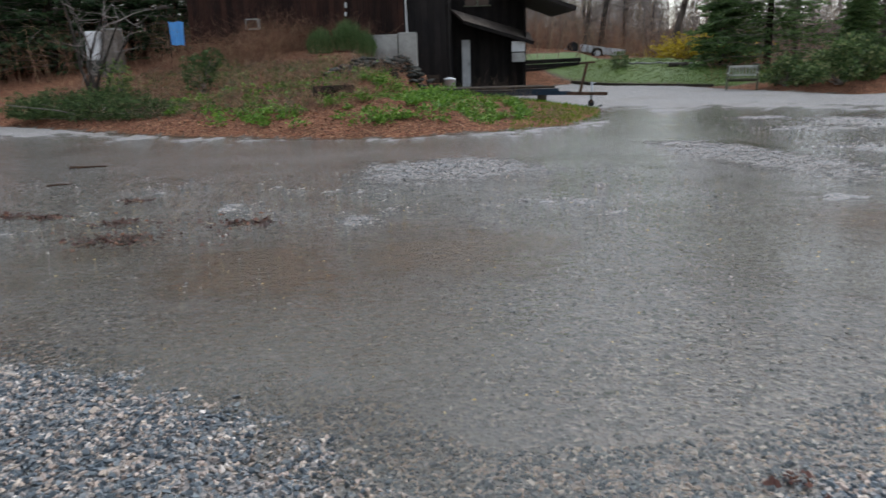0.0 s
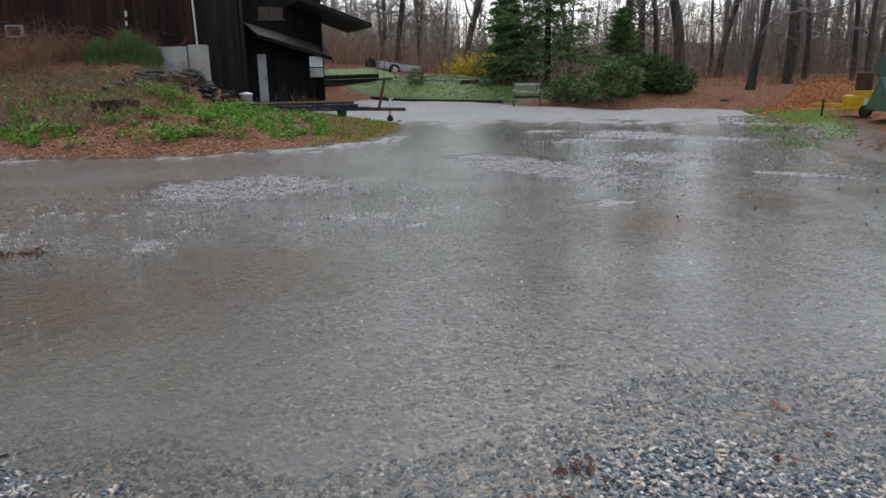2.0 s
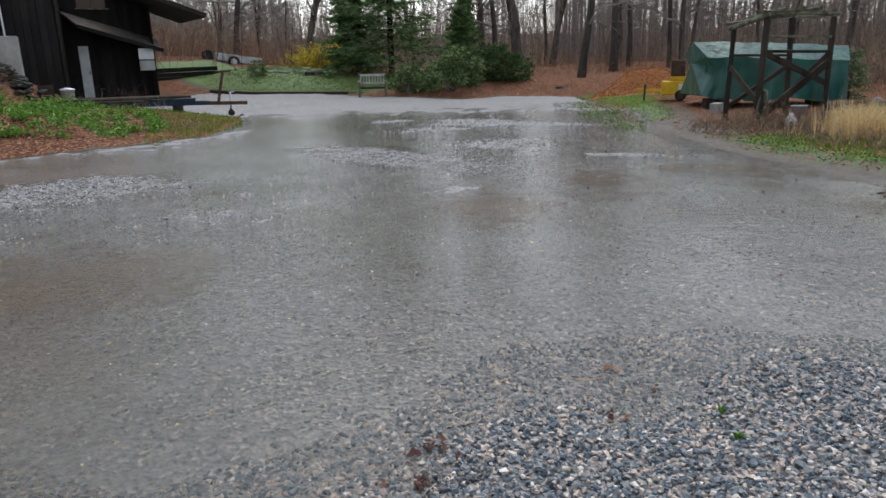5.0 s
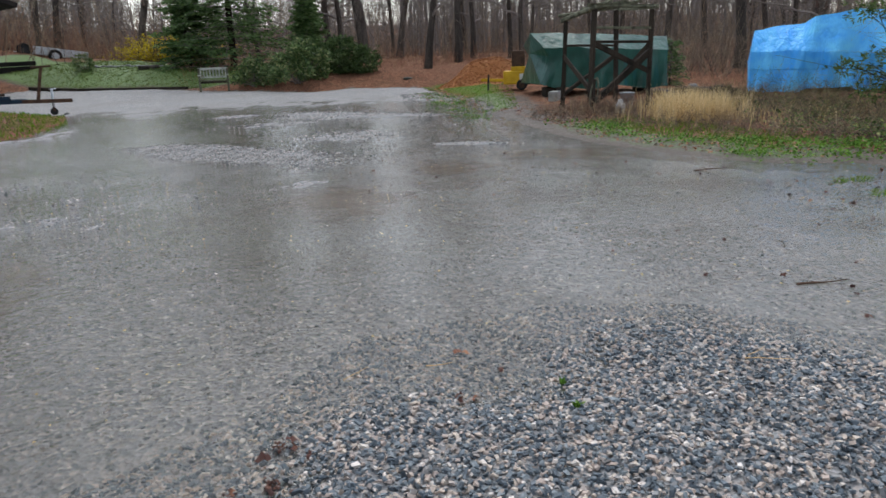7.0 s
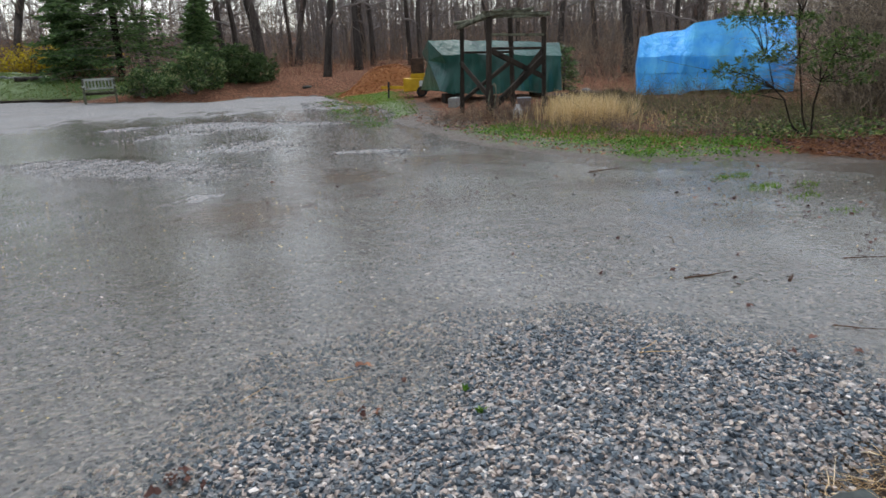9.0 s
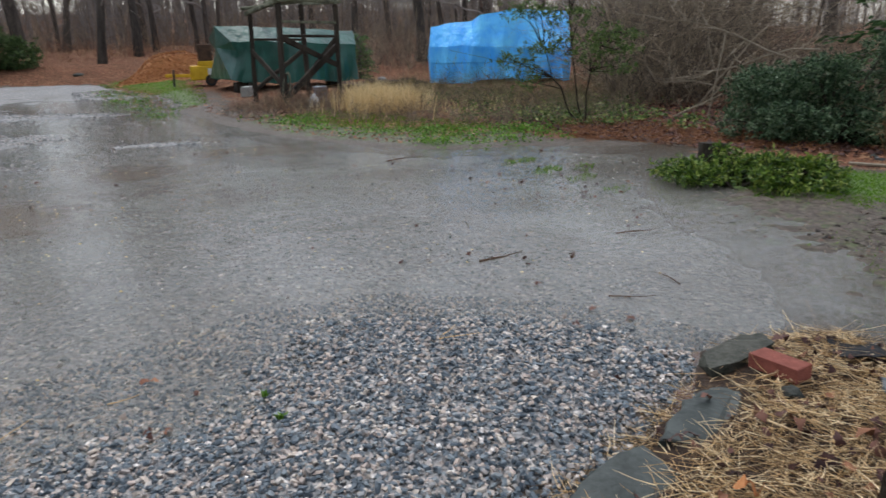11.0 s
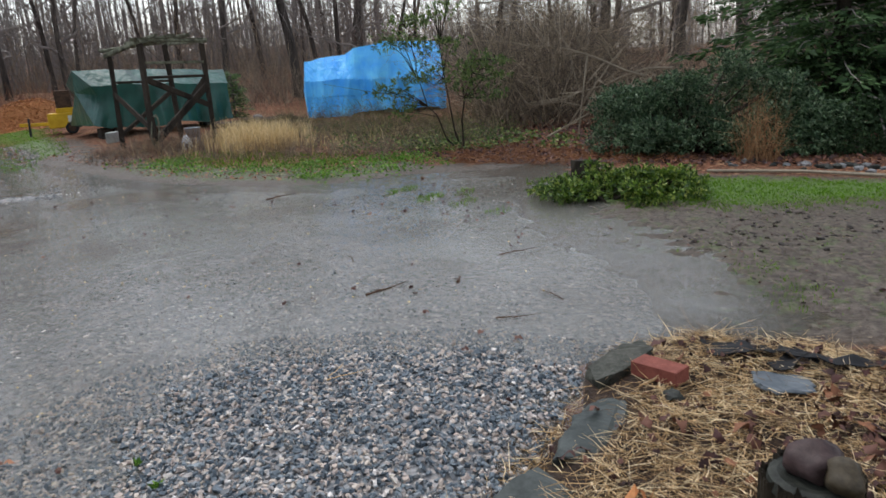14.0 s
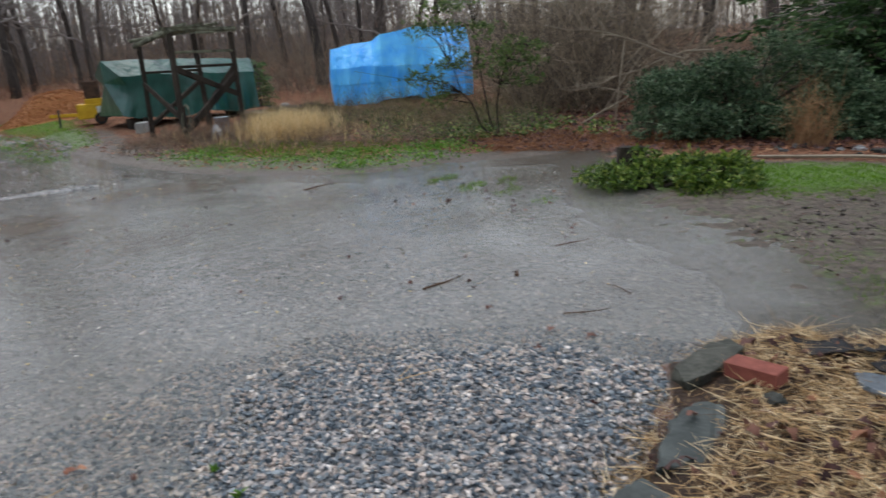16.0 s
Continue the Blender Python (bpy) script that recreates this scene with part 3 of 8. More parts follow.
def pebbles(at, size, flat=0.45):
    """Many angular stone chips: twelve triangles each, all different."""
    n = len(at)
    size = np.broadcast_to(size, (n,))
    v = CHIP_V[None] + RNG.normal(0, 0.3, (n, 8, 3)) * [1, 1, 0.8]
    v[:, 4:, :2] *= RNG.uniform(0.45, 0.95, (n, 1, 1))
    v = v * (np.stack([RNG.uniform(0.85, 1.5, n), RNG.uniform(0.6, 1.0, n), RNG.uniform(flat * 0.6, flat * 1.1, n)], 1) * size[:, None] / 2)[:, None]
    q = RNG.normal(0, 1, (n, 4)) * [1, 0.21, 0.21, 1]
    q /= np.linalg.norm(q, axis=1, keepdims=True)
    w, x, y, z = q.T
    rot = np.stack([1 - 2 * (y * y + z * z), 2 * (x * y - w * z), 2 * (x * z + w * y), 2 * (x * y + w * z), 1 - 2 * (x * x + z * z), 2 * (y * z - w * x), 2 * (x * z - w * y), 2 * (y * z + w * x), 1 - 2 * (x * x + y * y)], 1).reshape(n, 3, 3)
    v = np.einsum("nij,nkj->nki", rot, v) + at[:, None]
    f = CHIP_F[None] + (np.arange(n) * 8)[:, None, None]
    return v.reshape(-1, 3), f.reshape(-1, 3)


def rock(sx, sy, sz, rough=0.12, steps=2, squash=0.0):
    """One uneven stone standing on z = 0."""
    bm = bmesh.new()
    bmesh.ops.create_icosphere(bm, subdivisions=steps, radius=1.0)
    off = Vector(RNG.uniform(-50, 50, 3))
    for v in bm.verts:
        k = 1 + rough * noise.noise(v.co * 1.3 + off) * 2 + rough * noise.noise(v.co * 3.5 + off)
        c = v.co * k
        v.co = Vector((c.x * sx / 2, c.y * sy / 2, max(c.z, -0.8 + squash) * sz / 2 + sz * 0.4))
    return bm


# ---- plan of the ground ----
def outline(text):
    return np.array([[float(a) for a in p.split(",")] for p in text.split()])


DRIVE = outline("-30,-4 -30,26 -18,22 -12.1,18.7 -8.7,16.7 -5.9,15 -2.5,13.6 -.9,13.4 2.4,14.9 3.6,17.6 3.9,19.2 2.6,22 -.6,28 -.6,33 5,35.5 9.2,31.5 10,27.5 12,22.3 14,23 15.3,20.3 13.7,17.6 12.2,14.2 10.2,11.3 8.4,7.6 8.1,6 8.1,4.3 8.8,3.6 9.3,2.2 7.6,1.7 6.46,1.3 5.95,.9 5.5,.53 4.6,.15 4.4,.2 4.05,.5 3.9,.65 3.5,.6 3,.73 2.7,.82 2,.95 1,-1 0,-4")
MOUND = outline("-5,5 -3,4 -1.86,3.54 -1.18,3.39 -.52,3.08 -.1,2.82 .31,2.34 .9,2.12 1.4,2.27 1.7,2.52 2.1,2.54 2.42,2.32 2.66,2.26 2.88,2.44 3.15,2.56 3.46,2.42 3.8,2.12 4,1.6 4.1,1.29 4.04,.81 3.9,.5 2.7,.5 1.5,.2 1,-2 -5,-2")
BED = outline("3.9,.65 3.5,.6 3.26,.65 3,.73 2.7,.82 2,.95 1.2,0 1.5,-3 4,-3 4.1,-.7 4.3,-.3 4.25,.03 4.35,.2 4.1,.48")
DRY = [(7.6, 2.78, 0.3, 0.16, 0, 0.026), (8.06, 3.2, 0.25, 0.14, 20, 0.024), (7.8, 3.28, 0.2, 0.1, 0, 0.024), (0.25, 9.4, 1.15, 0.85, 15, 0.05), (4.35, 9.9, 0.7, 1.9, 22, 0.042), (6.5, 10.4, 0.7, 0.9, 40, 0.038), (8.0, 14.1, 0.9, 1.1, 30, 0.045), (6.6, 15.6, 0.7, 0.35, 0, 0.035),
       (4.0, 7.0, 0.35, 0.22, 0, 0.035), (6.4, 13.2, 1.0, 0.35, -15, 0.036), (9.2, 12.6, 0.9, 0.4, -50, 0.036), (7.2, 8.2, 0.6, 0.2, -40, 0.032)]


def inside_by(p, poly):
    """Signed distance of points to an outline: positive inside."""
    best, wind = np.full(len(p), 1e9), np.zeros(len(p), bool)
    for a, b in zip(poly, np.roll(poly, -1, axis=0)):
        e, w = b - a, p - a
        t = np.clip((w @ e) / (e @ e), 0, 1)
        best = np.minimum(best, ((w - t[:, None] * e) ** 2).sum(1))
        cross = (a[1] > p[:, 1]) != (b[1] > p[:, 1])
        wind ^= cross & (p[:, 0] < e[0] * (p[:, 1] - a[1]) / (e[1] if abs(e[1]) > 1e-9 else 1e-9) + a[0])
    return np.where(wind, 1, -1) * np.sqrt(best)


def smooth(a, b, x):
    t = np.clip((x - a) / (b - a), 0, 1)
    return t * t * (3 - 2 * t)


def waves(p, size, seed=0):
    """Cheap smooth uneven field, about -1 to 1."""
    r = np.random.default_rng(seed)
    out = np.zeros(len(p))
    for k in range(9):
        a, s = r.uniform(0, 6.283), r.uniform(0.6, 2.4) / size
        out += np.sin((p[:, 0] * np.cos(a) + p[:, 1] * np.sin(a)) * s * 6.283 + r.uniform(0, 6.283))
    return out / 4


def height(p):
    """Ground height, and how far inside the driveway, the gravel mound and the straw bed each point lies."""
    p = np.asarray(p, float)
    x, y = p[:, 0], p[:, 1]
    d, g, s = inside_by(p, DRIVE), inside_by(p, MOUND), inside_by(p, BED)
    far = np.hypot(x - 0.7, y - 0.3)
    d = d + (0.08 * waves(p, 1.0, 12) + 0.04 * waves(p, 0.3, 13)) * smooth(-3, 0, d)
    jag = 0.07 * waves(p, 0.5, 3) + 0.05 * waves(p, 0.2, 4)
    z = -0.026 + 0.008 * waves(p, 3.0, 1) + 0.006 * waves(p, 0.7, 2) + 0.004 * waves(p, 0.22, 5)
    z += 0.058 * smooth(-0.3, 0.95, g + jag) * (1 - smooth(3, 6, -x))
    for cx, cy, rx, ry, turn, h in DRY:
        c, q = math.cos(radians(turn)), math.sin(radians(turn))
        u, v = ((x - cx) * c + (y - cy) * q) / rx, (-(x - cx) * q + (y - cy) * c) / ry
        z += h * np.exp(-((u * u + v * v) ** 1.5)) * (1 + 0.5 * waves(p, 0.6, 6) + 0.45 * waves(p, 0.25, 16))
    z += (0.003 + 0.011 * np.clip(waves(p, 1.2, 21) + 0.5 * waves(p, 0.35, 22), -0.6, 1.3)) * smooth(-5.5, -3.5, x) * smooth(3.2, 1.6, x) * smooth(5.2, 6.2, y) * smooth(9.5, 8.2, y)
    z += (0.019 + 0.014 * waves(p, 0.9, 25)) * smooth(2.0, 0.5, d + 0.6 * waves(p, 1.6, 26)) * smooth(12.0, 13.5, y) * smooth(4.5, 2.5, x)
    z += (0.006 * waves(p, 0.5, 23) + 0.005 * waves(p, 0.18, 24)) * smooth(5.5, 8.0, far)
    z += 0.04 * smooth(17.5, 21, far + 1.2 * waves(p, 2.5, 8) + 0.9 * waves(p, 0.7, 18))
    out = np.maximum(-d, 0)
    east = smooth(4.0, 5.0, x) * smooth(11.5, 9.5, y)
    rise = -0.022 + (0.055 - 0.018 * east) * smooth(0, 0.3 + 1.0 * smooth(3.0, 1.2, y) * (x > 4.2), out) + 0.025 * (1 - 0.8 * east) * smooth(0.2, 0.9, out) + 0.012 * np.minimum(out, 50) * (1 - 0.85 * smooth(7, 9, x) * smooth(15, 12, y) * smooth(30, 24, far)) + 0.03 * (1 - 0.7 * east) * waves(p, 1.1, 9) * smooth(0, 1.5, out) + 0.10 * waves(p, 9, 10) * smooth(3, 12, out)
    rise = rise + (0.012 * waves(p, 0.45, 31) + 0.008 * waves(p, 0.16, 32)) * east * smooth(2.0, 1.0, y) * smooth(0.0, 0.1, out) * smooth(2.2, 0.6, out)
    rise = rise + 0.05 * np.clip(far - 90, 0, 200) * smooth(75, 60, np.degrees(np.arctan2(x - 0.7, y - 0.3)))
    rise = rise + 0.045 * np.clip(y - 14, 0, 9) * smooth(-3.2, -1.6, x) * smooth(0, 2.5, out) * (y < 40)
    bank = 0.145 * np.clip(y - np.interp(x, [-30, -12, -8.7, -5.9, -2.5, 0.6], [27, 18.7, 16.7, 15, 13.6, 13.6]), 0, 14.5) * smooth(0.35, -0.45, x - np.interp(y, [13, 15.5, 17, 20, 23, 26, 30], [1.2, 0.3, -2.1, -1.6, -1.4, -1.1, -0.6])) * smooth(8, 12, y)
    bank = np.minimum(bank, np.interp(x, [-4.4, -2.8, -1.4], [2.1, 1.05, 0.5]))
    hill = 0.08 * np.clip(y - 33.0 + 0.5 * (x - 7), 0, 14) * smooth(16, 9, x) * smooth(0, 3.5, x) + 0.5 * smooth(8.2, 6.4, x) * smooth(42, 45, y)
    rise = np.where(s > 0, 0.012 + 0.06 * smooth(0, 0.25, s) + 0.012 * waves(p, 0.35, 11), rise + bank + hill)
    z = np.where(d > 0, z, rise)
    return z, d, g, s


def ground_z(x, y):
    return float(height(np.array([[x, y]]))[0][0])


def on_ground(xy, lift=0.0):
    xy = np.asarray(xy, float)
    return np.column_stack([xy, height(xy)[0] + lift])


def scatter(poly, count, seed=0):
    """Points strewn inside an outline."""
    poly = outline(poly) if isinstance(poly, str) else poly
    r = np.random.default_rng(seed)
    lo, hi = poly.min(0), poly.max(0)
    got = np.zeros((0, 2))
    while len(got) < count:
        p = r.uniform(lo, hi, (count * 2, 2))
        got = np.concatenate([got, p[inside_by(p, poly) > 0]])
    return got[:count]


# ---- ground, driveway and flood water ----
def ground_sheet():
    a = np.radians(np.concatenate([np.arange(-42, 112, 0.5), np.arange(112, 318, 4.0)]))
    r = np.concatenate([[0.001, 0.1, 0.2], 0.3 * 1.012 ** np.arange(0, 451), 65 * 1.22 ** np.arange(1, 22)])
    n, k = len(a), len(r)
    p = np.stack([0.7 + r[:, None] * np.sin(a)[None], 0.3 + r[:, None] * np.cos(a)[None]], -1).reshape(-1, 2)
    z, d, g, s = height(p)
    x, y = p[:, 0], p[:, 1]
    # lawn, leaf litter and straw by place
    lawn_east = smooth(0.5, -0.4, inside_by(p, outline("7.3,1.1 7.15,-.2 7.4,-1.3 7.4,-6 8.2,-6 8.4,-1.6 8.8,.3 8.9,1.4"))* -1)
    lawn_north = smooth(-0.6, 0.8, inside_by(p, outline("4,37 6.5,34 9.2,31.8 10.2,28 11.8,27 14,31 11,41 7.6,46 3,46")))
    verge = smooth(-0.4, 0.6, inside_by(p, outline("15.2,20.6 13.6,17.4 12.1,14 10,11.2 11.5,11.5 13.5,14 15.5,16.5 18,20")))
    island = smooth(-0.3, 0.4, inside_by(p, outline("9.6,9.3 8.5,7.4 8.2,6 8.2,4.4 8.9,3.7 10.2,4 9.8,6.5 10.4,8.6")))
    grass = np.maximum.reduce([0.62 * lawn_east, 0.72 * lawn_north, 0.58 * verge, 0.46 * island])
    muddy = smooth(-0.3, 0.3, inside_by(p, outline("4.4,.3 5.5,.6 6.5,1.4 7.3,1.9 9.3,2.3 9.2,1.4 7.5,1.1 7.45,-.5 7.6,-6 4,-6 4.2,-1")))
    grass = np.maximum(grass, 0.36 * muddy)
    litter = np.where(d < 0, 1.0, 0.0) * (1 - np.minimum(1, np.maximum.reduce([lawn_north, lawn_east, muddy])))
    straw = np.where(s > 0, 0.75, 0.0) + 0.35 * island
    litter = np.where((x > 7) & (y < 15) & (x - y < 6), litter * smooth(0.3, 2.2, -d + 0.5 * waves(p, 0.8, 15)), litter)
    litter = np.where((x > 7) & (y < 12), litter * smooth(0.2, 1.3, -d + 0.5 * waves(p, 0.8, 15)), litter)
    litter = np.where(s > 0, 0.3, litter)
    zones = np.stack([grass * (d < 0.3), litter, straw, np.ones(len(p))], 1)
    i, j = np.meshgrid(np.arange(k - 1), np.arange(n), indexing="ij")
    quads = np.stack([i * n + j, (i + 1) * n + j, (i + 1) * n + (j + 1) % n, i * n + (j + 1) % n], -1).reshape(-1, 4)
    low = np.where(d > 0, z - 0.10 * smooth(0.12, 0.4, d), z)
    v = np.column_stack([p, low])
    v = np.concatenate([v, [[0.7, 0.3, low[:n].mean()]]])
    me = fast_mesh("ground", np.delete(v, -1, 0), quads)
    at = me.color_attributes.new("zones", "FLOAT_COLOR", "POINT")
    at.data.foreach_set("color", zones.astype(np.float32).ravel())
    tagged(part("ground", me, EARTH, smooth=True), "damp earth with leaf litter, moss and patchy grass", "ground", kind="structure")
    touch = (d[quads] > 0).any(1)
    used, q = np.unique(quads[touch], return_inverse=True)
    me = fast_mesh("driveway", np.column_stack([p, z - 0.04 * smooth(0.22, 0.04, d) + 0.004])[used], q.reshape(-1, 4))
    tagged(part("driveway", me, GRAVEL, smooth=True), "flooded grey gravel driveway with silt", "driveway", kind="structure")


ground_sheet()
# Unseen wall and roof, added to keep skylight off the gravel on the left.
wall = part("wall_south", box(9.0, 0.3, 6.2, (-4.9, -0.2, -0.1), bevel=0.01), BARN_DARK)
tagged(wall, "unseen dark wall added to shade the near gravel", "wall", kind="structure")
roof = part("eave_south", box(8.4, 2.0, 0.16, (-5.3, 0.55, 2.9), bevel=0.01), BARN_DARK)
tagged(roof, "unseen roof slab added to shade the near gravel", "eave", kind="structure")
flood = bmesh.new()
flood_edge = [flood.verts.new((x, y, 0.0)) for x, y in ((-34, -6), (16, -6), (16, 27), (-34, 27))]
flood.faces.new(flood_edge)
tagged(part("water", flood, WATER), "shallow muddy rainwater rippled by wind over gravel", "water", kind="structure")


# ---- gravel stones ----
def gravel_stones():
    sets, shoals = [], []
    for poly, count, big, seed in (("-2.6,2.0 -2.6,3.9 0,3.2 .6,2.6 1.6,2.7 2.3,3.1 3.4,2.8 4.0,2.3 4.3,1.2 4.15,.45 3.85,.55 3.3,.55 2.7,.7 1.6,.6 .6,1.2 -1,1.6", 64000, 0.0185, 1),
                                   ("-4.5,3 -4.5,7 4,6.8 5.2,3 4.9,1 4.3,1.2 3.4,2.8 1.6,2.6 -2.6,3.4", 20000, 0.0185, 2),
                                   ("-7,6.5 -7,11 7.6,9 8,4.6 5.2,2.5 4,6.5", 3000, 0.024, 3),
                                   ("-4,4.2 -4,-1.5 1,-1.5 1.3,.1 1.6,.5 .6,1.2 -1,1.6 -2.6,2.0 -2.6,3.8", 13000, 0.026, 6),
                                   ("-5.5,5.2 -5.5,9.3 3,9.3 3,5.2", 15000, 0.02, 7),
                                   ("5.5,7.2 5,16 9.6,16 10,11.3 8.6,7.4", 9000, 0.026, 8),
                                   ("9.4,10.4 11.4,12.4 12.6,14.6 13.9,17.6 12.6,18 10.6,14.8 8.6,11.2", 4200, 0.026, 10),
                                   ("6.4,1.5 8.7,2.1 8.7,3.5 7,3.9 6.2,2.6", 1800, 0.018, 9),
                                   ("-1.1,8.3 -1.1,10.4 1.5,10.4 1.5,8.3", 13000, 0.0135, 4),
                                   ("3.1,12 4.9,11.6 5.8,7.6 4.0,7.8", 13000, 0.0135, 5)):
        xy = scatter(poly, count, seed)
        size = big * np.random.default_rng(seed + 20).uniform(0.55, 1.45, len(xy))
        z, d, g, s = height(xy)
        ok = (d > (-0.5 if seed == 10 else 0.0)) & (z > -0.04)
        lift = size * 0.10 + 0.012 * np.random.default_rng(seed + 60).random(len(xy)) ** 3 + smooth(-0.15, 0.5, g) * (0.003 + 0.007 * np.random.default_rng(seed + 40).random(len(xy)))
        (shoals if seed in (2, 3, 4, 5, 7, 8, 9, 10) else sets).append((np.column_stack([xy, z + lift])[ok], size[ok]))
    at, size = np.concatenate([s[0] for s in sets]), np.concatenate([s[1] for s in sets])
    near = (np.abs(at[:, 0] - 2.6) < 0.19) & (np.abs(at[:, 1] - 1.35) < 0.17)
    pick = np.flatnonzero(near)[:290]
    rest = np.setdiff1d(np.arange(len(at)), pick)
    v, f = pebbles(at[rest], size[rest])
    tagged(part("gravel", fast_mesh("gravel", v, f, True), STONES), "loose crushed stone in grey, blue and pink", "gravel", kind="stuff")
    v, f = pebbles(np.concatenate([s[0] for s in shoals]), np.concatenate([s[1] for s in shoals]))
    tagged(part("shoal_stones", fast_mesh("shoal_stones", v, f, True), SHOAL), "gravel stones standing in shallow water, in lightened gravel colours", "gravel", kind="stuff")
    patch = thing("gravel_patch", "loose wet crushed gravel in grey, blue and pink", "gravel", at=(0, 0, 0))
    kinds = []
    for k in range(12):
        kv, kf = pebbles(np.zeros((1, 3)), np.array([0.034]))
        me = fast_mesh("stone", kv, kf, True)
        me.materials.append(STONE_ONE)
        kinds.append(me)
    for k, i in enumerate(pick):
        ob = part("stone", kinds[k % 12], STONE_ONE, patch, m=pose(*at[i], 0, 0, k * 47.0) @ Matrix.Scale(size[i] / 0.034, 4))


# ---- trees ----
def limb_path(start, way, length, knots, wander, lift=0.0):
    p, d, out = np.array(start, float), unit(np.array(way, float)), []
    for k in range(knots):
        out.append(p.copy())
        d = unit(d + RNG.normal(0, wander, 3) + [0, 0, lift])
        p = p + d * length / (knots - 1)
    return np.array(out)


def bare_tree(tall, thick, limbs, low, fork=False):
    """Trunk and leafless crown meshes of a broadleaf tree."""
    trunk, crown = Shape(), Shape()
    n = 13
    path = limb_path((0, 0, -0.3), (RNG.normal(0, 0.05), RNG.normal(0, 0.05), 1), tall, n, 0.06, 0.05)
    t = np.linspace(0, 1, n)
    radii = thick * (1 - 0.8 * t) * (1 + 0.45 * np.exp(-t * 34))
    tube(trunk, path, radii, 9, ragged=0.06)
    stems_of = [(path, thick)]
    if fork:
        for k, lean in ((3, 0.35), (5, 0.3)):
            second = limb_path(path[k], (RNG.normal(0, lean), RNG.normal(0, lean), 1), tall * 0.62, 8, 0.08, 0.09)
            tube(trunk, second, thick * 0.6 * (1 - 0.85 * np.linspace(0, 1, 8)), 8, ragged=0.05)
            stems_of.append((second, thick * 0.6))
    bases, ways, lens, rads = [], [], [], []
    for i in range(limbs):
        spine, girth = stems_of[i % len(stems_of)]
        m = len(spine) - 1
        k = RNG.uniform(low, 0.97)
        at = spine[int(k * m)] * (1 - k * m % 1) + spine[min(m, int(k * m) + 1)] * (k * m % 1)
        a = i * 2.4 + RNG.normal(0, 0.4)
        length = tall * RNG.uniform(0.14, 0.36) * (1.15 - 0.7 * k)
        lp = limb_path(at, (math.cos(a), math.sin(a), RNG.uniform(-0.05, 0.9)), length, 7, 0.22, 0.06)
        tube(crown, lp, girth * 0.3 * (1.1 - k) * np.linspace(1, 0.22, 7) + 0.008, 4, False)
        for j in range(7):
            b = lp[RNG.integers(1, 7)]
            w = unit(lp[-1] - lp[0] + RNG.normal(0, 0.65, 3) * length)
            tp = limb_path(b, w, length * RNG.uniform(0.25, 0.6), 4, 0.24, 0.04)
            tube(crown, tp, [0.017, 0.012, 0.009, 0.005], 3, False)
            for q in range(4):
                bases.append(tp[RNG.integers(0, 4)])
                ways.append(w + RNG.normal(0, 0.7, 3))
                lens.append(length * RNG.uniform(0.1, 0.3))
                rads.append(0.0055)
    v, f = stems(np.array(bases), np.array(ways), np.array(lens), np.array(rads), 0.4, 3)
    crown.add(v, f.tolist())
    return trunk, crown


def make_tree(label, tall, thick, limbs, low, fork=False):
    tree = thing("bare_tree", label, "tree", "bare trees of the wood")
    trunk, crown = bare_tree(tall, thick, limbs, low, fork)
    part("trunk", trunk, BARK, tree, smooth=True)
    part("crown", crown, TWIG, tree)
    return tree


def stand(tree, x, y, turn, size=1.0, width=1.0, lean=(0, 0)):
    tree.matrix_world = pose(x, y, ground_z(x, y) - 0.05, lean[0], lean[1], turn) @ Matrix.Diagonal((size * width, size * width, size, 1))
    return tree


def by_bearing(b, far):
    return 0.7 + far * math.sin(radians(b)), 0.3 + far * math.cos(radians(b))


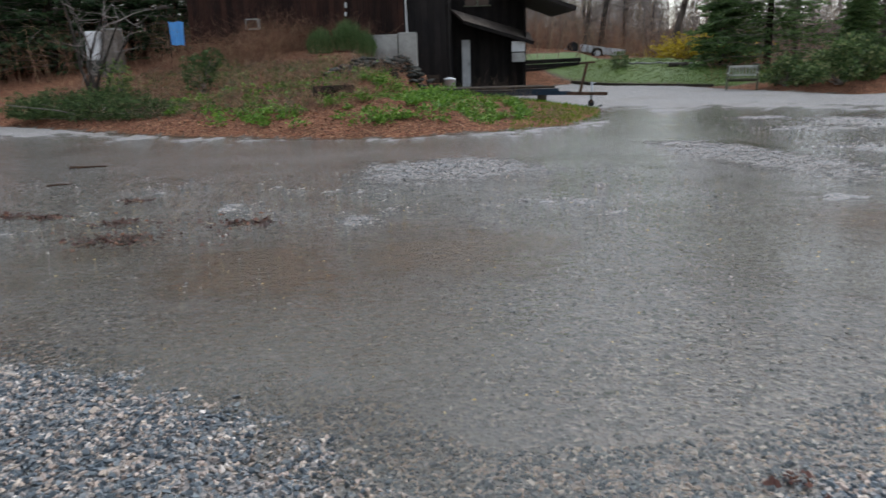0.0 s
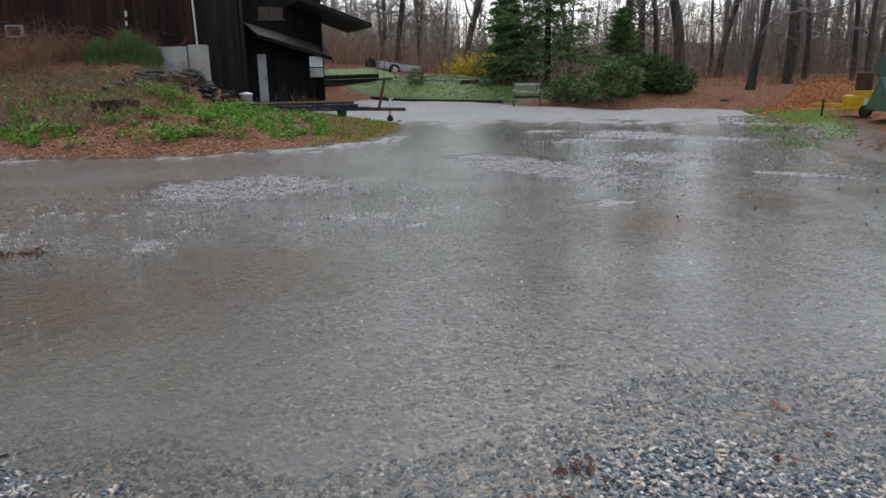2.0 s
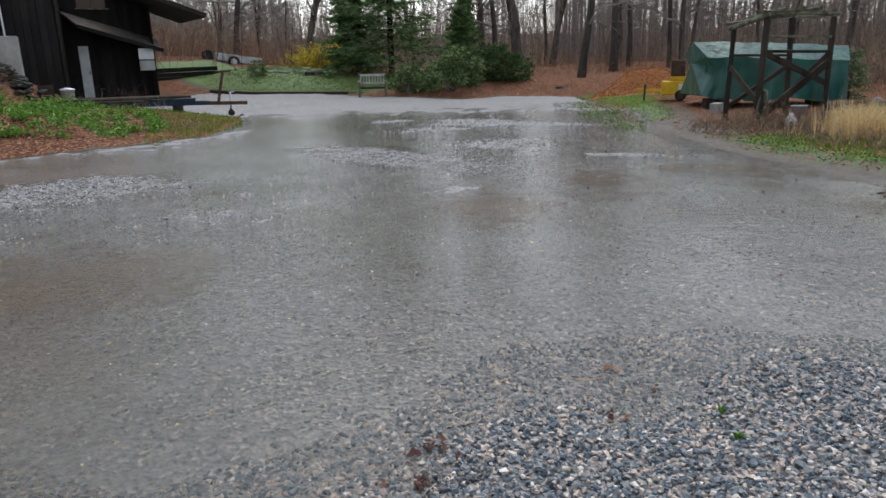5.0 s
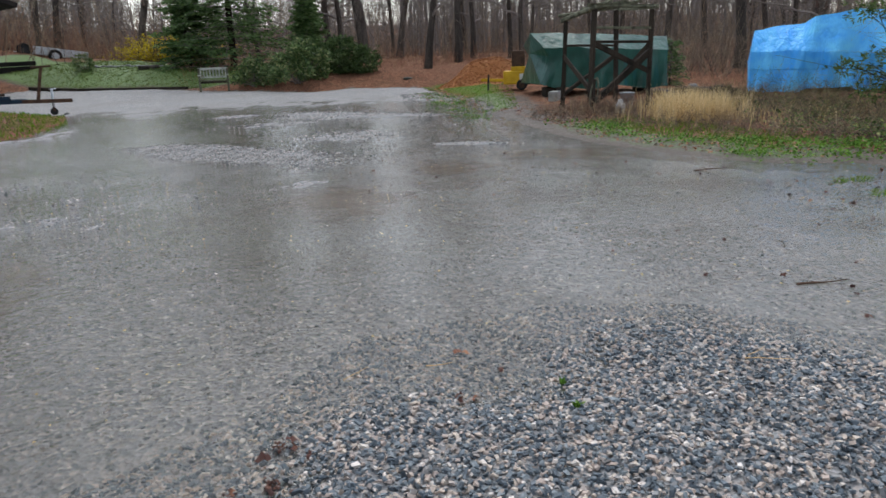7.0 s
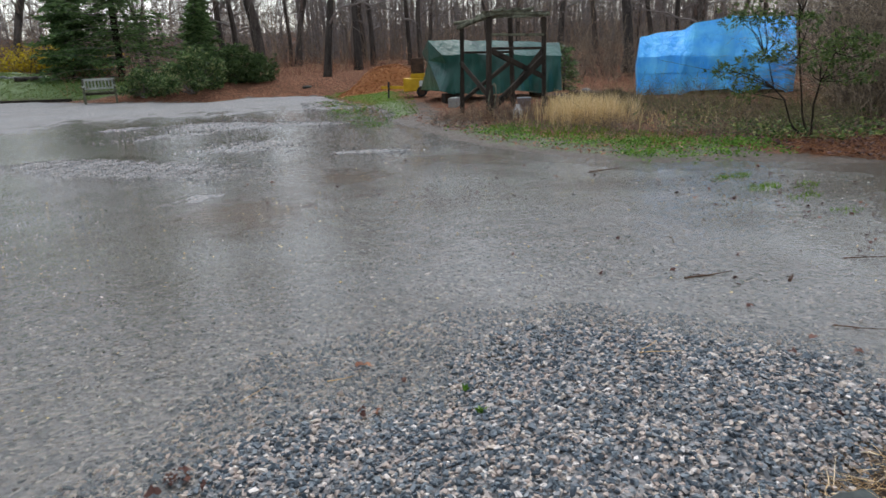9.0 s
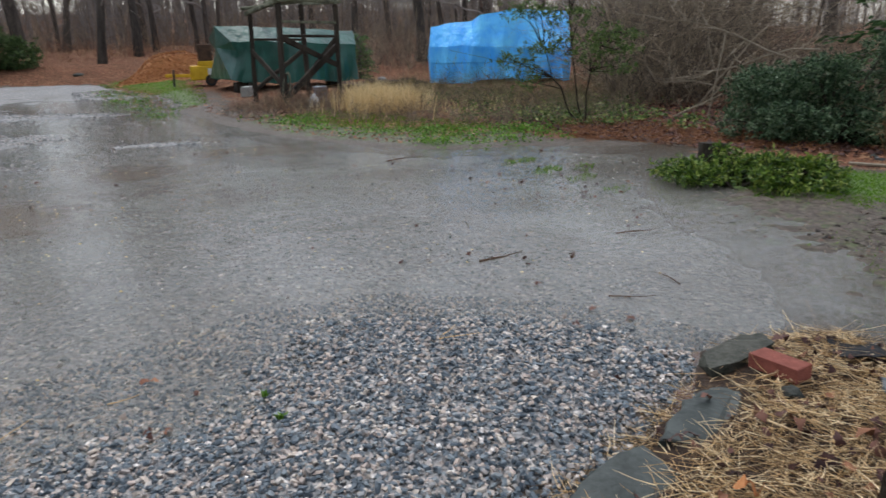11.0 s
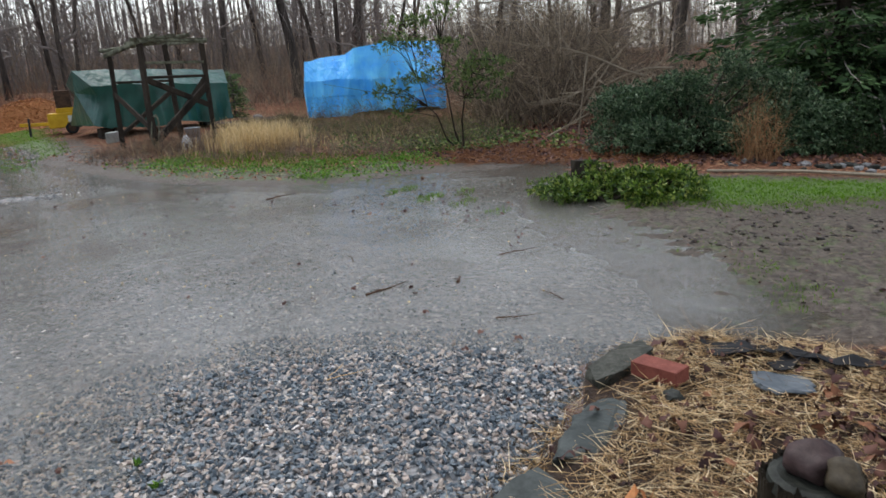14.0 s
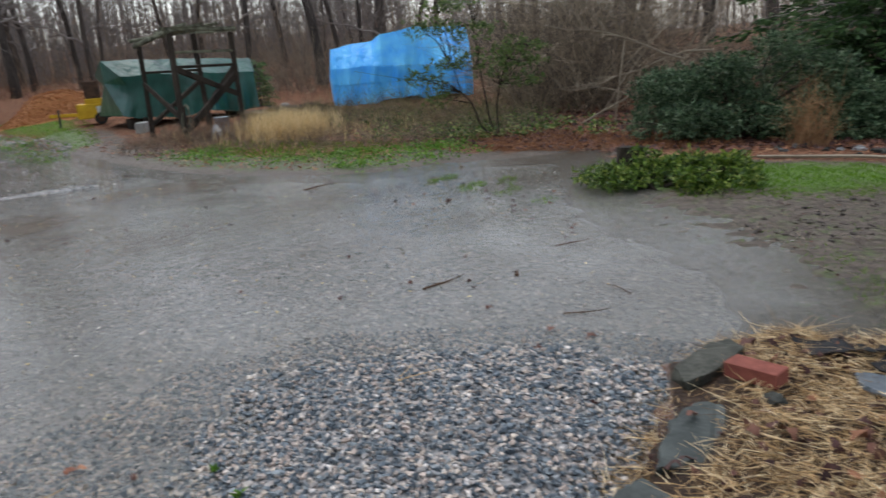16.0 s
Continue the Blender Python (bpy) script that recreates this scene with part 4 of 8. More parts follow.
def the_wood():
    kinds = [make_tree("tall bare tree with dark furrowed trunk", 17, 0.26, 26, 0.2), make_tree("tall bare tree with dark furrowed trunk", 15, 0.21, 28, 0.14),
             make_tree("bare forked tree with grey trunk", 16, 0.24, 30, 0.16, True), make_tree("slim bare tree with high branches", 14, 0.14, 22, 0.16),
             make_tree("slim bare young tree with low branches", 11, 0.10, 28, 0.08)]
    # bearing, distance, kind, girth of the trees that stand out
    marked = [(8.2, 52, 1, 1.2), (9.4, 50, 0, 1.3), (11.2, 58, 3, 1.2), (13.0, 62, 4, 1.2), (14.7, 47, 2, 1.7), (27.0, 41, 0, 1.3), (28.5, 43, 0, 1.15), (29.4, 41, 1, 1.35), (31.0, 37, 0, 1.7),
              (33.8, 46, 2, 1.35), (36.1, 29, 1, 1.05), (38.5, 36, 0, 1.1), (39.7, 44, 1, 1.3), (42.6, 38, 3, 1.3), (43.5, 35, 1, 1.0), (54.3, 34, 1, 1.2), (59.5, 29, 0, 1.15),
              (63.0, 36, 1, 1.0), (51.0, 47, 1, 1.2), (57.0, 45, 2, 1.1), (75, 44, 0, 1.1), (79.5, 36, 3, 1.2), (83.7, 30, 1, 1.0), (88.3, 27, 2, 1.1)]
    used = [False] * 5
    spots = []
    for b, far, k, girth in marked:
        x, y = by_bearing(b, far)
        tree = kinds[k] if not used[k] else copy_thing(kinds[k], Matrix())
        used[k] = True
        stand(tree, x, y, b * 37, 1.0, girth * 0.64, (RNG.normal(0, 2.2), RNG.normal(0, 2.2)))
        spots.append((x, y))
    count = 0
    while count < 60:
        b = RNG.uniform(3, 112) if count < 48 else RNG.uniform(-42, 3)
        far = RNG.uniform(42, 85) if b > 3 else RNG.uniform(48, 80)
        if b > 62 and RNG.random() < 0.5:
            far = RNG.uniform(30, 60)
        x, y = by_bearing(b, far)
        if min((x - u) ** 2 + (y - w) ** 2 for u, w in spots) < 4.5:
            continue
        spots.append((x, y))
        k = int(RNG.choice([0, 1, 2, 3, 4], p=[0.08, 0.14, 0.1, 0.3, 0.38]))
        stand(copy_thing(kinds[k], Matrix()), x, y, RNG.uniform(0, 360), RNG.uniform(0.8, 1.15), RNG.uniform(0.8, 1.2), (RNG.normal(0, 1.5), RNG.normal(0, 1.5)))
        count += 1
    # behind the camera
    for b in range(125, 310, 24):
        x, y = by_bearing(b + RNG.normal(0, 3), RNG.uniform(28, 40))
        stand(copy_thing(kinds[int(RNG.integers(0, 5))], Matrix()), x, y, RNG.uniform(0, 360))


def far_wood():
    """The woodland that goes on behind: stems and boughs that nobody could count."""
    b = np.concatenate([RNG.uniform(-42, 112, 1750), RNG.uniform(-3, 14, 300), RNG.uniform(112, 318, 120)])
    far = 70 + 190 * RNG.random(len(b)) ** 0.8
    xy = np.stack([0.7 + far * np.sin(np.radians(b)), 0.3 + far * np.cos(np.radians(b))], 1)
    base = on_ground(xy, -0.2)
    up = np.column_stack([RNG.normal(0, 0.05, (len(b), 2)), np.ones(len(b))])
    tall = RNG.uniform(9, 17, len(b))
    pieces = [stems(base, up, tall, 0.04 + 0.13 * RNG.random(len(b)) ** 2, 0.05, 3, 4)]
    for k in range(12):
        t = RNG.uniform(0.02, 0.7, len(b))[:, None]
        way = np.column_stack([RNG.normal(0, 1, (len(b), 2)), RNG.uniform(0.2, 1.4, len(b))])
        pieces.append(stems(base + unit(up) * tall[:, None] * t, way, RNG.uniform(1.6, 4.8, len(b)), RNG.uniform(0.03, 0.08, len(b)), 0.5, 2))
    b = RNG.uniform(34, 66, 300)
    far = RNG.uniform(52, 100, len(b))
    base = on_ground(np.stack([0.7 + far * np.sin(np.radians(b)), 0.3 + far * np.cos(np.radians(b))], 1), -0.2)
    for k in range(9):
        t = RNG.uniform(2.0, 11.0, (len(b), 1))
        way = np.column_stack([RNG.normal(0, 1, (len(b), 2)), RNG.uniform(0.2, 1.2, len(b))])
        pieces.append(stems(base + [0, 0, 1] * t + RNG.normal(0, 0.5, base.shape), way, RNG.uniform(1.5, 4.0, len(b)), RNG.uniform(0.012, 0.035, len(b)), 0.5, 2))
    pieces.append(stems(base, np.tile([0.0, 0.0, 1.0], (len(b), 1)), 13.0, 0.09, 0.05, 3, 4))
    b = RNG.uniform(-42, 75, 6500)
    far = RNG.uniform(60, 200, len(b))
    xy = np.stack([0.7 + far * np.sin(np.radians(b)), 0.3 + far * np.cos(np.radians(b))], 1)
    pieces.append(stems(on_ground(xy, -0.2), np.column_stack([RNG.normal(0, 0.18, (len(b), 2)), np.ones(len(b))]), RNG.uniform(3, 9, len(b)), RNG.uniform(0.02, 0.06, len(b)), 0.2, 2))
    v, f = joined(*pieces)
    tagged(part("far_woodland", fast_mesh("far_woodland", v, f), TWIG), "bare grey woodland trees far behind", "woodland", kind="stuff")


def thicket(name, label, poly, count, tall, radius, material, seed, spread=0.45, twigs=2, droop=0.15):
    xy = scatter(poly, count, seed)
    base = on_ground(xy, -0.05)
    n = len(base)
    way = np.column_stack([RNG.normal(0, spread, (n, 2)), np.ones(n)])
    length = RNG.uniform(0.4, 1.1, n) * tall * np.clip(0.85 + 0.3 * waves(xy, 4.0, seed + 3) + 0.15 * waves(xy, 1.3, seed + 4), 0.35, 1.5)
    pieces = [stems(base, way, length, RNG.uniform(0.6, 1.4, n) * radius, 0.35, 3, 3, droop)]
    for k in range(twigs):
        t = RNG.uniform(0.3, 0.95, n)[:, None]
        pieces.append(stems(base + unit(way) * length[:, None] * t * 0.9, way + RNG.normal(0, 0.8, (n, 3)), length * RNG.uniform(0.2, 0.5, n), radius * 0.55, 0.5, 2, 3, droop))
    v, f = joined(*pieces)
    return tagged(part(name, fast_mesh(name, v, f), material), label, "brush", kind="stuff")


def understory():
    ring = lambda b0, b1, r0, r1: np.array([by_bearing(b, r0) for b in np.linspace(b0, b1, 12)] + [by_bearing(b, r1) for b in np.linspace(b1, b0, 12)])
    thicket("woodland_understory", "grey-brown leafless undergrowth below the trees", ring(-3, 66, 46, 90), 4200, 3.4, 0.014, BRUSH, 31)
    thicket("woodland_undergrowth", "low reddish-brown brush over the wood's floor", ring(17, 66, 31, 52), 3000, 1.1, 0.009, RED_TWIG, 39, 0.5, 3, 0.2)
    thicket("woodland_saplings", "thin leafless saplings between the trunks", ring(0, 112, 38, 75), 1150, 7.5, 0.02, BRUSH, 32, 0.24, 5, 0.02)
    thicket("tangled_brush", "tangled brown briars and vines at the wood's edge", ring(74, 82, 13.2, 24), 2100, 3.8, 0.007, BRIAR, 33, 0.55, 6, 0.3)
    thicket("tangled_brush", "tangled brown briars and vines at the wood's edge", ring(79, 97, 13.4, 26), 1900, 2.3, 0.007, BRIAR, 34, 0.7, 5, 0.35)
    thicket("tangled_brush", "dark brown tangled brush in the shade", ring(97, 112, 12.5, 24), 2600, 2.6, 0.008, BRUSH, 38, 0.7, 5, 0.3)
    thicket("tangled_brush", "tangled brown briars and vines at the wood's edge", ring(44, 74, 24, 36), 2000, 2.2, 0.009, BRUSH, 35, 0.4, 3)
    thicket("hillside_brush", "reddish-brown leafless brush on a slope", ring(-3, 17, 46, 62), 2200, 3.0, 0.012, RED_TWIG, 36, 0.25, 3)
    thicket("hillside_brush", "reddish-brown leafless brush behind the house", ring(-40, -18, 30, 50), 900, 2.6, 0.012, RED_TWIG, 37, 0.3, 3)


# ---- evergreens and shrubs ----
def conifer(label, x, y, tall, spread, trunk_r, layers=26, per=9, sprays=34, low=0.06, turn=0.0, needle=0.06, material=None):
    tree = thing("hemlock_tree", label, "tree", "evergreen trees", at=pose(x, y, ground_z(x, y) - 0.1, 0, 0, turn))
    trunk, limbs = Shape(), Shape()
    tube(trunk, limb_path((0, 0, -0.2), (0, 0, 1), tall, 7, 0.02, 0.05), trunk_r * np.linspace(1, 0.1, 7), 8, ragged=0.06)
    at, way = [], []
    for k in range(layers):
        reach = spread * (1 - (k / layers)) ** 0.75 + 0.2
        for i in range(per):
            a = RNG.uniform(0, 6.283)
            h = tall * (low + (0.97 - low) * ((k + RNG.uniform(-0.7, 0.7)) / layers if k else 0.0) ** 0.9)
            ln = reach * RNG.uniform(0.4, 1.2)
            p = limb_path((0, 0, h), (math.cos(a), math.sin(a), 0.12), ln, 5, 0.08, -0.06)
            tube(limbs, p, np.linspace(0.02, 0.004, 5), 3, False)
            s = RNG.uniform(0.15, 1.0, sprays)
            q = np.array([np.interp(s, np.linspace(0, 1, 5), p[:, c]) for c in range(3)]).T
            out = unit(p[-1] - p[0])
            w = out + np.column_stack([RNG.normal(0, 0.75, (sprays, 2)), RNG.normal(-0.25, 0.2, sprays)])
            side = np.array([-out[1], out[0], 0.0])
            off = RNG.normal(0, 1, sprays) * (0.05 + 0.2 * ln * (1.05 - s))
            q = q + side[None] * off[:, None] - np.array([[0, 0, 0.3]]) * np.abs(off)[:, None]
            at.append(q + RNG.normal(0, 0.03, q.shape))
            way.append(w + side[None] * np.sign(off)[:, None] * 0.7)
    at, way = np.concatenate(at), np.concatenate(way)
    v, f = leaves(at, way, RNG.uniform(0.7, 1.5, len(at)) * needle * 2.2, 0.3, 0.1, RNG.normal(0, 1, (len(at), 3)) + [0, 0, 0.3])
    part("trunk", trunk, STUMP_BARK, tree, smooth=True)
    tagged(part("branchwork", limbs, TWIG, tree), kind="stuff")
    part("crown", fast_mesh("crown", v, f), material or NEEDLE, tree)
    return tree


def shrub(name, label, x, y, lobes, leaf, count, material, category="shrub", group="", wide=0.42, stem=TWIG, rosette=7, hollow=0.72, fan=3):
    """A leafy shrub: stems that fan from the base into several lobes of leaf rosettes. lobes: (x, y, z, rx, ry, rz)."""
    ob = thing(name, label, category, group, at=(x, y, ground_z(x, y)))
    wood = Shape()
    at, way = [], []
    share = np.array([l[3] * l[4] + l[4] * l[5] + l[3] * l[5] for l in lobes])
    share = (share / share.sum() * count / rosette).astype(int) + 1
    for (lx, ly, lz, rx, ry, rz), n in zip(lobes, share):
        for k in range(fan):
            end = np.array([lx, ly, lz]) + RNG.normal(0, 0.35, 3) * [rx, ry, rz]
            p = np.array([[RNG.normal(0, 0.08), RNG.normal(0, 0.08), -0.05], [end[0] * 0.4, end[1] * 0.4, end[2] * 0.5], end])
            tube(wood, p, [0.022, 0.014, 0.006], 4, False)
        d = unit(RNG.normal(0, 1, (n, 3)))
        r = hollow + (1.12 - hollow) * RNG.random(n) ** 0.6
        bumpy = 1 + 0.3 * np.sin(d[:, 0] * 7 + lx * 3) * np.sin(d[:, 1] * 6 + ly * 5) * np.cos(d[:, 2] * 5) + RNG.normal(0, 0.09, n)
        c = np.array([lx, ly, lz]) + d * (r * bumpy)[:, None] * [rx, ry, rz]
        c[:, 2] = np.maximum(c[:, 2], 0.03 + 0.05 * RNG.random(n))
        for k in range(rosette):
            at.append(c + RNG.normal(0, leaf * 0.25, c.shape))
            way.append(d * 0.55 + RNG.normal(0, 0.65, (n, 3)) + [0, 0, 0.15])
    at, way = np.concatenate(at), np.concatenate(way)
    v, f = leaves(at, way, RNG.uniform(0.65, 1.25, len(at)) * leaf, wide, 0.22)
    if fan:
        tagged(part("branchwork", wood, stem, ob), kind="stuff")
    part("foliage", fast_mesh("foliage", v, f), material, ob)
    return ob


# ---- barn ----
def board_wall(house, label, a, b, z0, z1, step=0.22, depth=0.04, skip=(), material=None):
    """A wall of vertical boards side by side from a to b, each a piece with its own edges; skip: stretches (from, to, z0, z1) left open."""
    a, b = np.array(a, float), np.array(b, float)
    length = np.linalg.norm(b - a)
    way = (b - a) / length
    turn = math.degrees(math.atan2(way[1], way[0]))
    off = np.array([-way[1], way[0]]) * 0.03
    batten = Shape()
    for z in ((z0 + z1) / 2,):
        bar((*(a + off), z), (*(b + off), z), 0.03, 0.08, 0.0, shape=batten)
    wall = part("wall", batten, BARN_DARK, house, label)
    for i in range(int(length / step)):
        m = (i + 0.5) * step
        p = a + way * m
        spans = [(z0, z1)]
        for f, t, lo, hi in skip:
            if f < m < t:
                spans = [s for z in spans for s in ((z[0], min(z[1], lo)), (max(z[0], hi), z[1])) if s[1] - s[0] > 0.02]
        for lo, hi in spans:
            part("board", box(step - 0.014, depth * RNG.uniform(0.8, 1.4), hi - lo, (p[0], p[1], lo), (0, 0, turn)), material, wall)


def slab(corners, thick):
    """A flat sheet of some thickness on four corners."""
    c = np.array(corners, float)
    s = Shape()
    return s.add(np.concatenate([c, c - [0, 0, thick]]), [[3, 2, 1, 0], [4, 5, 6, 7], [0, 1, 5, 4], [1, 2, 6, 5], [2, 3, 7, 6], [3, 0, 4, 7]])


def barn():
    house = thing("barn", "dark brown board-clad barn with overhanging eaves", "barn", at=(0, 0, 0))
    back = Shape()
    box(9.9, 11, 6.4, (-5.5, 33.9, 0.6), shape=back)
    box(3.3, 7.0, 5.6, (1.05, 35.9, 0.0), shape=back)
    part("core", back, BARN_DARK, house)
    board_wall(house, "brown-stained vertical boards", (-10.5, 28.35), (-1.95, 28.35), 1.6, 7.0, material=BARN)
    board_wall(house, "black-brown boards at the corner", (-1.95, 28.3), (-0.5, 28.3), 0.3, 7.0, 0.24, material=BARN_DARK)
    board_wall(house, "black-brown boards beside the porch", (-0.48, 32.3), (-0.48, 28.3), 0.2, 6.5, 0.24, material=BARN_DARK)
    board_wall(house, "shaded boards round the doorway", (-0.45, 32.33), (2.7, 32.33), 0.1, 5.4, 0.2, skip=((0.42, 0.8, 0.1, 2.2), (0.55, 1.7, 3.6, 4.12)), material=BARN_DARK)
    board_wall(house, "side boards of the porch", (2.66, 32.3), (2.66, 31.0), 0.1, 5.0, 0.2, material=BARN_DARK)
    roof = slab([(-0.5, 32.3, 3.5), (2.9, 32.3, 2.42), (2.98, 30.8, 2.0), (0.1, 30.8, 2.92)], 0.09)
    part("porch_roof", roof, ROOFING, house, "weathered sloping porch roof")
    fascia = Shape()
    bar((0.08, 30.77, 2.86), (3.0, 30.77, 1.94), 0.05, 0.15, shape=fascia)
    part("fascia", fascia, BARN_DARK, house)
    roof = Shape()
    bar((1.5, 31.25, 4.17), (4.3, 31.6, 3.17), 4.2, 0.16, shape=roof)
    part("roof", roof, BARN_DARK, house, "dark overhanging eave")
    roof = Shape()
    box(11.2, 12.5, 0.25, (-5.5, 33.8, 7.0), shape=roof)
    part("roof", roof, ROOFING, house)
    door = part("door", box(0.36, 0.05, 1.98, (0.15, 32.3, 0.2), bevel=0.008), WHITE, house, "white narrow door")
    part("door_handle", box(0.03, 0.05, 0.12, (0.28, 32.26, 1.1), bevel=0.005), BLACK_STEEL, door)
    part("panel", box(0.55, 0.06, 0.42, (2.36, 31.0, 1.62), bevel=0.01), WHITE, house, "white board panel")
    part("panel", box(0.55, 0.06, 0.38, (2.36, 31.0, 1.20), bevel=0.01), CONCRETE, house, "grey board panel")
    pane = part("window", box(1.1, 0.03, 0.56, (0.68, 32.38, 3.58)), GLASS, house, "upper window reflecting the wood")
    part("window_frame", bar((0.68, 32.3, 3.58), (0.68, 32.3, 4.14), 0.06, 0.04), LICHEN, pane)
    part("window_sill", box(1.2, 0.1, 0.05, (0.68, 32.3, 3.55), bevel=0.008), LICHEN, pane)
    s = Shape()
    tube(s, [(-2.02, 28.2, 2.1), (-2.05, 28.2, 4.0), (-2.06, 28.2, 6.8)], 0.03, 8)
    part("downpipe", s, WHITE, house, "thin white downpipe")
    s = Shape()
    box(0.52, 0.25, 0.40, (-7.95, 28.2, 2.72), bevel=0.02, shape=s)
    unit_box = part("window_unit", s, CONCRETE, house, "pale louvred window air unit")
    part("grille", box(0.42, 0.02, 0.30, (-7.95, 28.06, 2.77)), RUST, unit_box, "dark grille")
    for x, z0, z1 in ((-4.35, 3.1, 3.25), (-4.33, 3.4, 3.6)):
        part("hanging", box(0.07, 0.03, z1 - z0, (x, 28.25, z0), bevel=0.01), WHITE, house, "pale scrap hanging on the wall")
    wall = thing("retaining_wall", "grey concrete retaining wall with a square end pier", "wall", at=(0, 0, 0))
    part("pier", box(0.62, 0.6, 1.6, (-1.82, 26.25, 0.75), bevel=0.03), CONCRETE, wall, "pale concrete pier")
    part("wall", box(1.3, 0.3, 1.4, (-2.8, 26.2, 0.9), (0, 0, -6), bevel=0.02), CONCRETE, wall, "stained concrete wall")
    dark = thing("timber_retaining_wall", "dark stacked timber retaining wall beside the barn", "wall", at=(0, 0, 0))
    for i in range(5):
        part("log", bar((2.8, 37.2, 0.25 + 0.22 * i), (6.0, 38.6, 0.3 + 0.22 * i), 0.2, 0.21, 0.02, 0.01), BARN_DARK, dark)


def barn_things():
    s = Shape()
    lathe(s, [(0.15, 0), (0.17, 0.02), (0.19, 0.38), (0.2, 0.4)], 18)
    can = thing("metal_can", "galvanised metal can with a pale blue-grey lid", "can", at=(-0.3, 24.3, ground_z(-0.3, 24.3)))
    part("body", s, GALVANISED, can, smooth=True)
    s = Shape()
    lathe(s, [(0.215, 0.39), (0.21, 0.43), (0.1, 0.46), (0.03, 0.475)], 18)
    part("lid", s, ALUMINIUM, can, "pale blue-grey lid", smooth=True)
    crate = thing("wooden_crate", "small weathered wooden crate beside the can", "crate", at=pose(-0.85, 24.25, ground_z(-0.85, 24.25), 0, 0, 8))
    for i in range(3):
        for y in (-0.14, 0.14):
            part("slat", box(0.38, 0.02, 0.12, (0, y, 0.02 + 0.15 * i)), TIMBER, crate)
        for x in (-0.19, 0.19):
            part("slat", box(0.02, 0.26, 0.12, (x, 0, 0.02 + 0.15 * i)), TIMBER, crate)
    for x in (-0.17, 0.17):
        for y in (-0.12, 0.12):
            part("post", box(0.03, 0.03, 0.47, (x, y, 0)), TIMBER, crate)
    # timber edging of the bank
    for a, b, z in (((-3.2, 16.85), (-2.3, 17.1), 0.86), ((-2.75, 19.9), (-1.6, 20.3), 1.12)):
        log = thing("landscape_timber", "weathered railway sleeper edging the bank", "timber", "bank timbers")
        part("beam", bar((*a, z - 0.12), (*b, z - 0.09), 0.22, 0.24, 0.02, 0.008), TIMBER, log)
        part("beam", bar((a[0] + 0.05, a[1] + 0.02, z - 0.36), (b[0] - 0.1, b[1] - 0.02, z - 0.33), 0.22, 0.22, 0.02, 0.008), TIMBER, log)
    # dry stone heap beside the wall
    heap = thing("stone_heap", "heap of dark stacked fieldstones below the pier", "stones", at=(0, 0, 0))
    for i in range(190):
        k = RNG.random()
        along = RNG.random()
        x = np.interp(along, [0, 0.5, 1], [-3.4, -2.1, -1.15]) + RNG.normal(0, 0.15)
        y = np.interp(along, [0, 0.5, 1], [20.2, 21.4, 22.8]) + RNG.normal(0, 0.25)
        z = ground_z(x, y) - 0.05 + np.interp(along, [0, 0.6, 1], [0.12, 0.38, 0.45]) * k
        part("stone", rock(RNG.uniform(0.16, 0.4), RNG.uniform(0.15, 0.34), RNG.uniform(0.07, 0.16), 0.24, 1), DARK_STONE, heap, m=pose(x, y, z, RNG.normal(0, 12), RNG.normal(0, 12), RNG.uniform(0, 360)))
    sheet = thing("blue_cloth", "bright blue plastic cloth hung on a post", "cloth", at=(-9.8, 25.4, ground_z(-9.8, 25.4) + 0.02))
    bm = bmesh.new()
    bmesh.ops.create_grid(bm, x_segments=8, y_segments=8, size=0.5)
    for v in bm.verts:
        u, w = v.co.x, v.co.y
        v.co = Vector((u * (0.52 - 0.08 * (0.5 - w)), 0.03 * math.sin(u * 14) * (0.6 - w), 1.2 + w * 0.78 + 0.02 * math.sin(u * 9)))
    part("cloth", bm, CLOTH, sheet)
    s = Shape()
    tube(s, [(-0.3, 0.02, -0.3), (-0.3, 0.02, 1.62)], 0.025, 6)
    tube(s, [(-0.3, 0.02, 1.58), (0.28, 0.02, 1.59)], 0.015, 6)
    part("post", s, TIMBER, sheet)
    tank = thing("oil_tank", "white boxy oil tank on a stone plinth", "tank", at=(-13.55, 26.8, ground_z(-13.55, 26.8)))
    part("body", box(0.52, 0.4, 1.05, (0, 0, 0.55), bevel=0.08), WHITE, tank)
    part("plinth", box(0.6, 0.5, 0.6, (0, 0, -0.05), bevel=0.02), DARK_STONE, tank)
    cabinet = thing("outdoor_cabinet", "tall brown outdoor cabinet with a pale top", "cabinet", at=(-12.95, 27.0, ground_z(-12.95, 27.0)))
    part("body", box(0.56, 0.5, 1.56, bevel=0.02), ROOFING, cabinet)
    part("top", box(0.54, 0.54, 0.05, (0, 0, 1.56), bevel=0.01), CONCRETE, cabinet)


